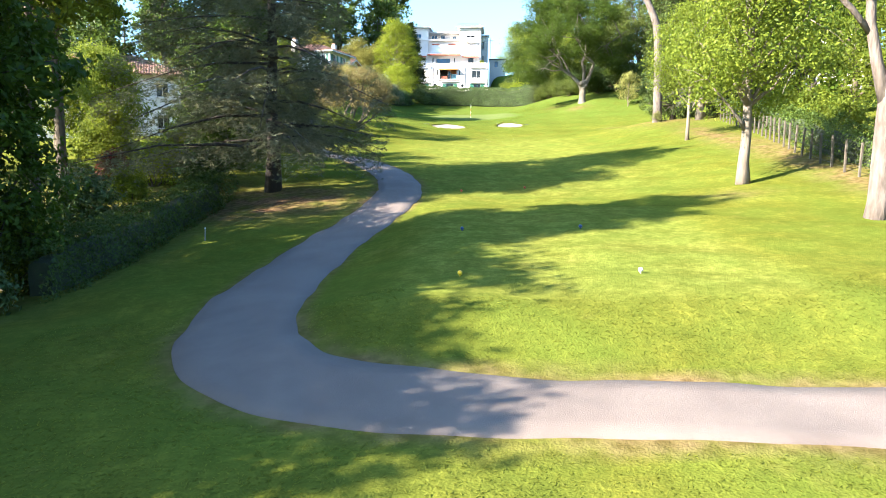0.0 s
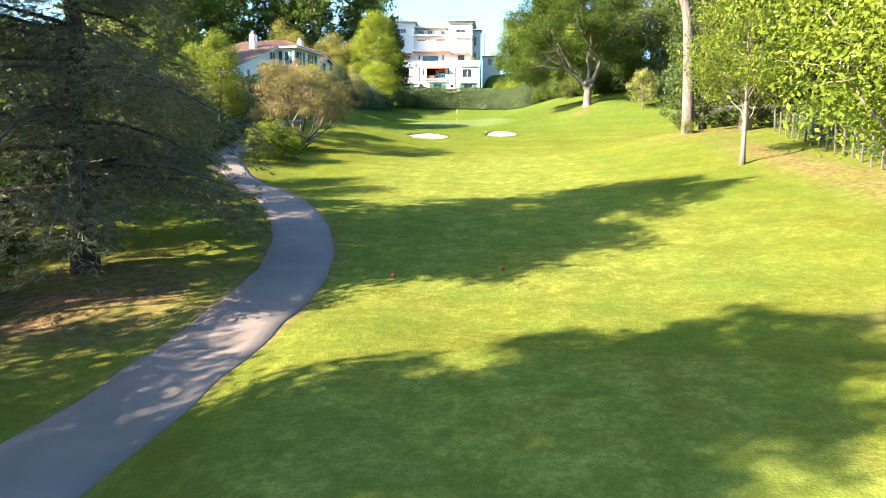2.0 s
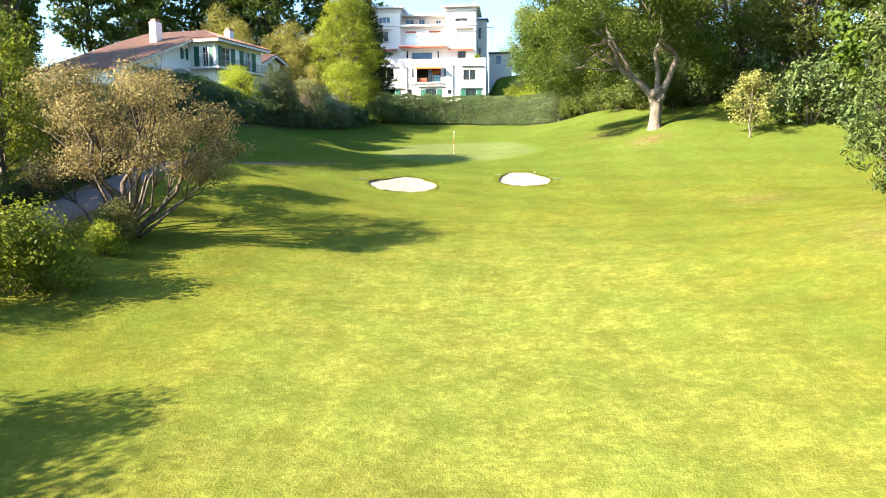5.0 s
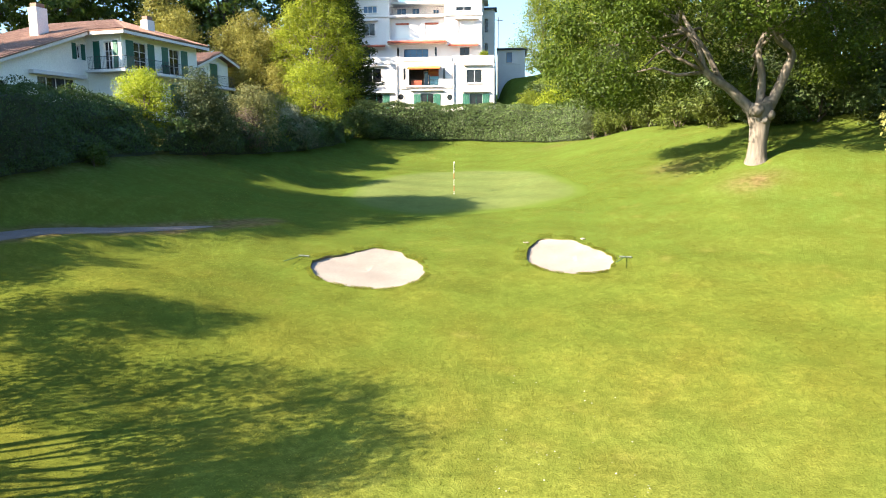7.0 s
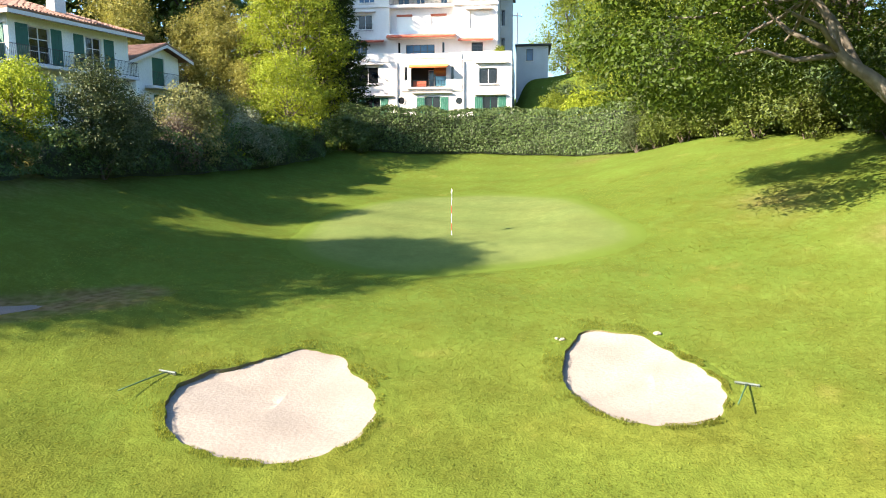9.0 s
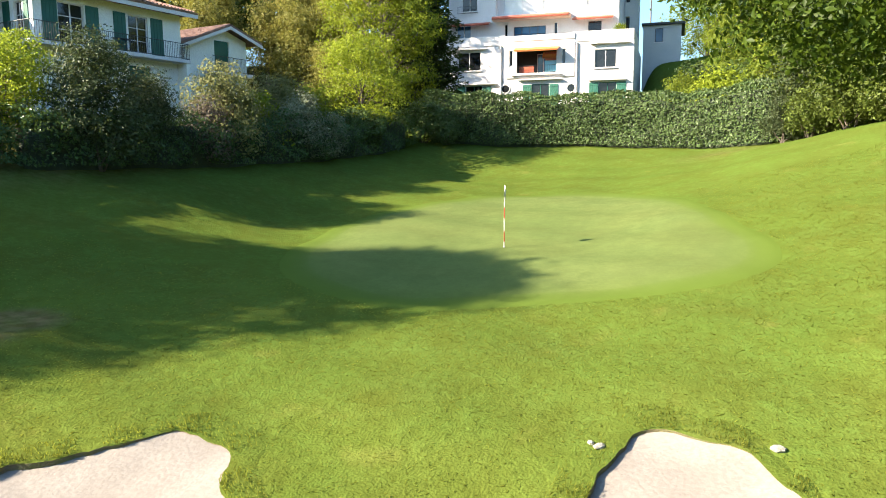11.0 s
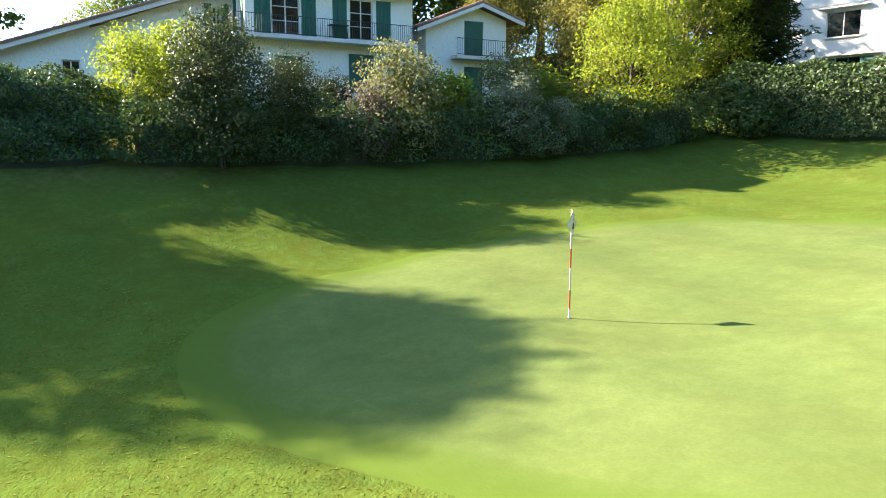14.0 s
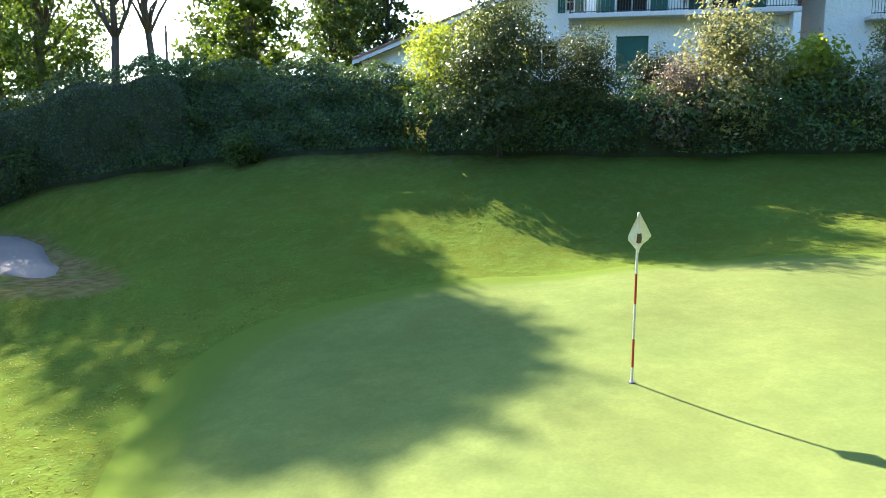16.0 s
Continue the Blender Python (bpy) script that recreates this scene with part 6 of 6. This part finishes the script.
for u, s, z0, z1, w in [(-1.5, 5.8, 21.0, 23.9, 0.5), (4.5, 1.2, 22.4, 23.75, 0.42)]:
    ch = part("chimney", box(u - w, u + w, s - w * 0.8, s + w * 0.8, z0, z1, 0.03), WHITE, villa)
    cap = box(u - w * 0.75, u + w * 0.75, s - w * 0.6, s + w * 0.6, z1 + 0.002, z1 + 0.3, 0.02)
    part("chimney_pot", cap, TILE, ch)
terrace_table = thing("garden_table", -18.75, 128.45, 19.5, VT, "small dark iron table on the villa balcony", "table")
part("tabletop", box(-0.5, 0.5, -0.25, 0.25, 0.68, 0.72, 0.01), IRON, terrace_table)
for a, b in ((-0.42, -0.2), (0.42, -0.2), (-0.42, 0.2), (0.42, 0.2)):
    part("leg", add_tube(bmesh.new(), [(a, b, 0), (a * 0.9, b * 0.9, 0.68)], [0.02, 0.02], 6), IRON, terrace_table)

# the small gabled house beside the villa
annex = thing("garden_house", -18.4, 137.0, 0, VT, "small white gabled garden house with green doors and a balcony", "house")
ah = [(0.0, 1.28, 19.45, 21.42), (0.0, 1.3, 16.6, 18.8)]
face = wall_with_openings(-2.5, 2.85, 14.5, 22.3, 0, 0.3, ah)
for co, no in (((0.85, 0, 22.2), (0.3, 0, 1)), ((0.85, 0, 22.2), (-0.4, 0, 1))):
    bmesh.ops.bisect_plane(face, geom=list(face.verts) + list(face.edges) + list(face.faces), plane_co=co, plane_no=no, clear_outer=True)
part("front_wall", face, CREAM, annex)
part("side_wall", box(-2.5, -2.2, 0.3, 7, 14.5, 20.8), CREAM, annex)
part("side_wall", box(2.55, 2.85, 0.3, 7, 14.5, 21.5), CREAM, annex)
part("back_wall", box(-2.5, 2.85, 7, 7.3, 14.5, 20.8), CREAM, annex)
for u0, u1, z0, z1 in ah:
    part("door", box(u0, u1, 0.08, 0.14, z0, z1, 0.01), GREEN_PAINT, annex, "green boarded door")
part("balcony", box(-0.9, 2.85, -0.75, -0.003, 19.15, 19.35, 0.02), WHITE, annex)
railing(annex, (-0.85, -0.7), (2.8, -0.7), 19.35, 20.3)
tiled_plane(annex, [(-3.35, -0.7, 20.75), (-3.35, 7.5, 20.75), (0.85, 7.5, 22.45), (0.85, -0.7, 22.45)])
tiled_plane(annex, [(3.75, -0.7, 21.55), (3.75, 7.5, 21.55), (0.85, 7.5, 22.45), (0.85, -0.7, 22.45)])
barge = bmesh.new()
for p, q in (((-3.35, -0.72, 20.64), (0.85, -0.72, 22.34)), ((0.85, -0.72, 22.34), (3.75, -0.72, 21.44))):
    p, q = Vector(p), Vector(q)
    ring = [barge.verts.new(v) for v in (p, q, q - Vector((0, 0, 0.2)), p - Vector((0, 0, 0.2)))]
    ring2 = [barge.verts.new(v.co + Vector((0, 0.05, 0))) for v in ring]
    for k in range(4):
        barge.faces.new((ring[k], ring[(k + 1) % 4], ring2[(k + 1) % 4], ring2[k]))
    barge.faces.new(ring)
    barge.faces.new(ring2[::-1])
part("bargeboard", barge, WHITE, annex)


def plain_house(x, y, turn, w, d, z0, z1, roof_z, label, storeys=2, cols=4):
    """A white house half hidden by trees: walls with windows, a tiled roof."""
    ob = thing("house", x, y, 0, turn, label, "house")
    holes = []
    hs = (z1 - z0) / storeys
    for k in range(storeys):
        for i in range(cols):
            c = -w / 2 + w * (i + 0.5) / cols
            holes.append((c - 0.55, c + 0.55, z0 + hs * k + 0.9, z0 + hs * k + 2.2))
    part("front_wall", wall_with_openings(-w / 2, w / 2, z0 - 3, z1, 0, 0.3, holes), WHITE, ob)
    for u0, u1, a, b in holes:
        window(ob, u0, u1, a, b, 0)
    part("shade_back", box(-w / 2 + 0.3, w / 2 - 0.3, 2, 2.1, z0, z1 - 0.1), ROOM_SHADE, ob)
    for u in (-w / 2, w / 2 - 0.3):
        part("side_wall", box(u, u + 0.3, 0.3, d, z0 - 3, z1), WHITE, ob)
    part("back_wall", box(-w / 2, w / 2, d, d + 0.3, z0 - 3, z1), WHITE, ob)
    e = 0.7
    tiled_plane(ob, [(-w / 2 - e, -e, z1), (w / 2 + e, -e, z1), (w / 2 - d / 2, d / 2, roof_z), (-w / 2 + d / 2, d / 2, roof_z)])
    tiled_plane(ob, [(-w / 2 - e, d + e, z1), (w / 2 + e, d + e, z1), (w / 2 - d / 2, d / 2, roof_z), (-w / 2 + d / 2, d / 2, roof_z)], tiles=False)
    tiled_plane(ob, [(-w / 2 - e, -e, z1), (-w / 2 - e, d + e, z1), (-w / 2 + d / 2, d / 2, roof_z)])
    tiled_plane(ob, [(w / 2 + e, -e, z1), (w / 2 + e, d + e, z1), (w / 2 - d / 2, d / 2, roof_z)])
    return ob


plain_house(-31.2, 66, 22, 13, 8, 6.0, 11.9, 14.0, "white garden house with a red roof behind trees")
plain_house(56, 118, -20, 22, 12, 14, 32, 35, "tall white apartment house seen through the trees", 6, 6)


# ---- golf things ----
RED_PAINT = plain("red_paint", (0.36, 0.03, 0.016), (0.40, 0.042, 0.022), 0.45, 4.0, 0.05)
WHITE_PAINT = plain("white_paint", (0.56, 0.56, 0.55), (0.62, 0.62, 0.61), 0.4, 4.0, 0.05)
YELLOW_PAINT = plain("yellow_paint", (0.55, 0.36, 0.012), (0.6, 0.42, 0.02), 0.4, 8.0, 0.05)
BLUE_PAINT = plain("blue_paint", (0.012, 0.035, 0.13), (0.018, 0.046, 0.15), 0.4, 8.0, 0.05)
CREAM_CLOTH = plain("cream_cloth", (0.74, 0.70, 0.58), (0.8, 0.76, 0.64), 0.9, 6.0)
BROWN_CLOTH = plain("brown_cloth", (0.09, 0.055, 0.03), (0.12, 0.085, 0.045), 0.9, 6.0)
HOLE_SHADE = plain("hole_shade", (0.02, 0.02, 0.02), (0.03, 0.03, 0.03), 0.9, 6.0)
CONCRETE = plain("concrete", (0.21, 0.19, 0.175), (0.28, 0.26, 0.24), 0.9, 2.0, 0.3)
POST = plain("weathered_post", (0.065, 0.053, 0.042), (0.11, 0.095, 0.075), 0.9, 2.0, 0.3)

FX, FY = 3.88, 118.3
FZ = at(FX, FY) + 0.04
flag = thing("golf_flag", FX, FY, FZ, 0, "red and white golf flagstick with a limp cream flag", "flagstick")
for k, (z0, z1, m) in enumerate([(-0.05, 0.2, WHITE_PAINT), (0.2, 0.56, RED_PAINT), (0.56, 1.0, WHITE_PAINT), (1.0, 1.38, RED_PAINT), (1.38, 2.13, WHITE_PAINT)]):
    part("pole_section", add_tube(bmesh.new(), [(0, 0, z0), (0, 0, z1)], [0.016, 0.016], 10), m, flag)
bmf = bmesh.new()
fr = []
for i in range(9):
    v = i / 8
    row = []
    wl, wr = np.interp(v, (0, 0.72, 1), (0.015, 0.13, 0.02)), np.interp(v, (0, 0.66, 1), (0.015, 0.175, 0.0))
    for j in range(9):
        u = -1 + j / 4
        y = u * (wr if u > 0 else wl)
        row.append(bmf.verts.new((0.024 + 0.035 * math.cos(3.2 * u) * v + 0.012 * math.sin(5 * u + 6 * v), y, 2.115 - 0.48 * v + 0.05 * abs(u) * v)))
    fr.append(row)
for r0, r1 in zip(fr, fr[1:]):
    for j in range(8):
        bmf.faces.new((r0[j], r0[j + 1], r1[j + 1], r1[j]))
cloth = part("flag_cloth", bmf, CREAM_CLOTH, flag, "limp cream cloth with a dark emblem", True)
me_c = cloth.data
me_c.materials.append(BROWN_CLOTH)
for p in me_c.polygons:
    q = p.index // 8, p.index % 8
    p.material_index = 1 if 4 <= q[0] <= 5 and 3 <= q[1] <= 4 else 0
# no hollow: the shaded depth of the cup is a near-black disc
cup_shade = bmesh.new()
bmesh.ops.create_circle(cup_shade, cap_ends=True, segments=20, radius=0.054)
bmesh.ops.translate(cup_shade, verts=cup_shade.verts, vec=(0, 0, 0.006))
part("cup_shade", cup_shade, HOLE_SHADE, flag)
part("ferrule", add_tube(bmesh.new(), [(0, 0, 0), (0, 0, 0.05)], [0.03, 0.02], 10), WHITE_PAINT, flag)


def tee_marker(x, y, mat, label):
    """A ball on a short spike."""
    ob = thing("tee_marker", x, y, at(x, y), 0, label, "tee marker", "tee markers")
    bm = bmesh.new()
    bmesh.ops.create_uvsphere(bm, u_segments=16, v_segments=10, radius=0.065)
    bmesh.ops.translate(bm, verts=bm.verts, vec=(0, 0, 0.09))
    part("ball", bm, mat, ob, smooth=True)
    part("spike", add_tube(bmesh.new(), [(0, 0, -0.05), (0, 0, 0.05)], [0.015, 0.02], 6), mat, ob)
    return ob


for x, y, m, c in [(1.15, 17.7, YELLOW_PAINT, "yellow"), (5.75, 17.5, WHITE_PAINT, "white"), (1.3, 25.0, BLUE_PAINT, "dark blue"), (5.55, 25.0, BLUE_PAINT, "dark blue"), (1.45, 39.2, RED_PAINT, "red"), (5.0, 39.5, RED_PAINT, "red")]:
    tee_marker(x, y, m, c + " ball-shaped tee marker standing on the tee lawn")


def stake(x, y, h, mat, label):
    ob = thing("stake", x, y, at(x, y), 0, label, "stake", "stakes beside the path")
    part("post", add_tube(bmesh.new(), [(0, 0, -0.1), (0.02, 0, h)], [0.03, 0.025], 8), mat, ob)
    part("cap", add_tube(bmesh.new(), [(0.02, 0, h), (0.02, 0, h + 0.06)], [0.032, 0.02], 8), WHITE_PAINT, ob)


stake(-16.3, 73.0, 0.55, CONCRETE, "short pale marker stake beside the cart path")
stake(-9.6, 29.5, 0.5, CONCRETE, "short pale marker stake beside the hedge")

# wire fence on pale posts along the right bank, with climbing green
FENCE = curve_through([(19.9, 26), (20.0, 33), (20.7, 40), (22.2, 47), (23.8, 54), (25.4, 62), (26.8, 70)], 30)
seg = np.cumsum(np.r_[0, np.hypot(*np.diff(FENCE, axis=0).T)])
fx, fy = float(FENCE[0, 0]), float(FENCE[0, 1])
fence = thing("fence", fx, fy, at(fx, fy), 0, "wire fence on pale concrete posts overgrown with green", "fence")
fz = at(fx, fy)
spots = np.arange(0, seg[-1], 1.45)
pf_x, pf_y = np.interp(spots, seg, FENCE[:, 0]), np.interp(spots, seg, FENCE[:, 1])
post_me = None
for x, y in zip(pf_x, pf_y):
    if post_me is None:
        bmq = box(-0.05, 0.05, -0.05, 0.05, -0.3, 1.6, 0.012)
        ob = part("post", bmq, POST, fence)
        post_me = ob.data
    else:
        ob = part("post", post_me, None, fence)
    ob.location = (x - fx, y - fy, at(x, y) - fz)
    ob.rotation_euler = (radians(2 * math.sin(7 * x)), radians(2 * math.sin(5 * y)), 0)
for k in range(6):
    zz = 0.2 + 0.26 * k
    line_w = [(x - fx + 0.06, y - fy, at(x, y) - fz + zz) for x, y in zip(pf_x, pf_y)]
    part("wire", add_tube(bmesh.new(), line_w, [0.006] * len(line_w), 4, False), IRON, fence)
hedge("hedge", [(21.2, 26), (21.4, 33), (22.1, 40), (23.6, 47), (25.2, 54), (26.8, 62), (28.2, 70)], 1.7, 1.3, LEAF_DARK, 12, "ragged green hedge growing through the wire fence", 90, 0.08, 0.3)
bush_v = shrub("shrub", 2.4, 1.5, LEAF_FRESH, 28, 3500, 0.09)
for i, (x, y) in enumerate([(23.2, 36), (24.3, 43), (26, 50), (28, 58), (23.5, 29)]):
    plant("shrub", bush_v, x, y, 70 * i, 1.0 + 0.1 * (i % 3), "light green shrub behind the wire fence", "shrub", "shrubs behind the fence")


# ---- poles and far things ----
def utility_pole(x, y, h, label):
    z = at(x, y)
    ob = thing("utility_pole", x, y, z, 20, label, "pole", "utility poles")
    part("pole", add_tube(bmesh.new(), [(0, 0, -0.4), (0, 0, h)], [0.14, 0.09], 10), WOOD_POLE, ob)
    part("crossarm", box(-0.9, 0.9, -0.05, 0.05, h - 0.6, h - 0.48, 0.01), WOOD_POLE, ob)
    for u in (-0.75, 0, 0.75):
        part("insulator", add_tube(bmesh.new(), [(u, 0, h - 0.48), (u, 0, h - 0.32)], [0.04, 0.03], 8), WHITE_PAINT, ob)


utility_pole(11.4, 208, 14.2, "slim wooden utility pole beyond the houses")
utility_pole(-44, 98.5, 9.5, "slim wooden utility pole behind the hedge")


LEAF_BLADE = leaf("grass_blade", (0.19, 0.225, 0.028), (0.36, 0.39, 0.06), 0.6, 0.5, (0.42, 0.46, 0.05))
LEAF_RIM = leaf("rim_blade", (0.18, 0.22, 0.03), (0.40, 0.43, 0.07), 0.6, 0.5, (0.5, 0.54, 0.06))
LEAF_DAISY = leaf("daisy_petals", (0.62, 0.62, 0.56), (0.8, 0.8, 0.76), 0.6, 0.2, (0.8, 0.8, 0.7))
# rakes left lying beside the bunkers
RAKE_GREEN = plain("rake_green", (0.03, 0.10, 0.06), (0.05, 0.14, 0.09), 0.5, 3.0, 0.1)
RAKE_PALE = plain("rake_pale", (0.08, 0.10, 0.09), (0.12, 0.145, 0.13), 0.5, 4.0, 0.1)


def rake(x, y, turn):
    ob = thing("bunker_rake", x, y, at(x, y), turn, "bunker rake with a pale head lying beside the sand", "rake", "rakes beside the bunkers")
    part("handle", add_tube(bmesh.new(), [(0, 0, 0.055), (0.75, 0, 0.05), (1.5, 0, 0.03)], [0.016, 0.016, 0.014], 8), RAKE_GREEN, ob, smooth=True)
    part("head", box(-0.03, 0.03, -0.28, 0.28, 0.035, 0.075, 0.01), RAKE_PALE, ob)
    for k in range(11):
        part("tine", box(-0.012, 0.012, -0.26 + 0.052 * k - 0.007, -0.26 + 0.052 * k + 0.007, -0.02, 0.038), RAKE_PALE, ob)


# longer grass round the rims of the bunkers
for k, ((cx, cy), radii) in enumerate(BUNKERS):
    r = np.random.default_rng(300 + k)
    a = r.uniform(0, 2 * np.pi, 9000)
    q = rim(radii, a) * (1.005 + (0.1 + 0.16 * (np.sin(a - 0.4) > 0)) * r.random(9000) ** 1.5)
    x, y = cx + q * np.cos(a), cy + q * np.sin(a)
    keep = r.random(9000) > 0.6 * (1 + np.sin(5 * a + k) * np.sin(11 * a))
    p = np.stack([x, y, land(x, y) + 0.05], 1)[keep]
    tufts = part("rim_grass", leaf_mesh("rim_grass", p, r.normal(0, 0.8, p.shape) * (1, 1, 0.1), 0.034, r, 0.2, 0.2, np.tile((0.0, 0.0, 1.0), (len(p), 1)) - 0.5 * np.stack([np.cos(a[keep]), np.sin(a[keep]), 0 * a[keep]], 1)), LEAF_RIM)
    tagged(tufts, "ragged longer grass round the rim of a bunker", "grass", kind="stuff")

rake(-2.7, 102.8, -112)
rake(11.48, 102.37, -117)

# pale stones turned up at the edge of a bunker
STONE = plain("pale_stone", (0.20, 0.185, 0.15), (0.33, 0.315, 0.28), 0.9, 14.0, 0.6, 0.01)
for k, (x, y, w) in enumerate([(10.18, 105.65, 0.10), (7.5, 105.5, 0.09), (7.36, 105.62, 0.06)]):
    r = np.random.default_rng(330 + k)
    bm = bmesh.new()
    for v in bmesh.ops.create_icosphere(bm, subdivisions=2, radius=w)["verts"]:
        v.co = Vector((v.co.x * 1.25, v.co.y * 0.9, v.co.z * 0.55)) * (1 + 0.16 * math.sin(9 * v.co.x / w + k) * math.sin(3.1 * v.co.y / w)) * r.uniform(0.93, 1.07)
    stone = part("stone", bm, STONE, smooth=False)
    stone.matrix_world = pose(x, y, at(x, y) + w * 0.25, 0, 0, 50 * k)
    tagged(stone, "small pale stone lying in the grass beside the bunker", "stone", group="stones beside the bunker")

# blades of longer grass that stand out of the lawn where it is seen close


def off_lawn(x, y):
    """True on sand, path and putting green."""
    out = path_gap(x, y) < 1.55
    for (cx, cy), radii in BUNKERS:
        out |= np.hypot(x - cx, y - cy) < rim(radii, np.arctan2(y - cy, x - cx)) * 1.04
    g = np.hypot(x - 4.2, y - 121.2) / green_rim(np.arctan2(y - 121.2, x - 4.2))
    return out | (g < 1.12) | ((np.abs(x - 4.6) < 4.8) & (np.abs(y - 23.2) < 7.8))


def scattered(x0, x1, y0, y1, n, seed, patchy=0.5):
    r = np.random.default_rng(seed)
    x, y = r.uniform(x0, x1, n), r.uniform(y0, y1, n)
    f = 0.5 + 0.25 * (np.sin(2.1 * x + 1.3 * np.sin(1.7 * y)) + np.sin(2.7 * y + 1.9 * np.sin(1.3 * x + seed)))
    keep = (r.random(n) > patchy * f) & ~off_lawn(x, y)
    return x[keep], y[keep], r


for x0, x1, y0, y1, n, tall in [(-9, 17, 92, 113, 50000, 0.024), (-7, 16, 80, 92, 14000, 0.024), (-9, 13, 5.5, 17, 36000, 0.024), (11, 19, 112, 128, 16000, 0.024)]:
    x, y, r = scattered(x0, x1, y0, y1, n, int(y0))
    p = np.stack([x, y, land(x, y) + 0.008], 1)
    face = np.tile((0.0, 0.0, 1.0), (len(p), 1)) + r.normal(0, 0.25, (len(p), 3))
    lie = r.normal(0, 1, (len(p), 3)) * (1, 1, 0.12) + (0.3, 0.5, 0.12)
    blades = part("grass_tufts", leaf_mesh("grass_tufts", p, face, tall * 1.5, r, 0.22, 0.12, lie), LEAF_BLADE)
    tagged(blades, "short uneven green blades of grass in the lawn", "grass", kind="stuff")
x, y, r = scattered(4.5, 8.5, 82, 92, 150, 5, 0.9)
p = np.stack([x, y, land(x, y) + 0.05], 1)
tagged(part("daisies", leaf_mesh("daisies", p, np.tile((0, 0, 1.0), (len(p), 1)), 0.02, r, 1.0, 0.2), LEAF_DAISY), "small white daisies scattered in the lawn", "flowers", kind="stuff")

# a strip of terracotta paving in the garden behind the hedge
TERRACOTTA = plain("terracotta", (0.2, 0.11, 0.078), (0.27, 0.165, 0.12), 0.85, 1.5, 0.3)
pave = thing("garden_path", -19.2, 37.8, at(-19.2, 37.8), 8, "terracotta paving of a garden behind the hedge", "paving", kind="structure")
for i in range(10):
    for j in range(4):
        part("tile", box(-0.8 + 0.4 * j + 0.01, -0.4 + 0.4 * j - 0.01, -2.0 + 0.4 * i + 0.01, -1.6 + 0.4 * i - 0.01, -0.1, 0.25, 0.01), TERRACOTTA, pave)
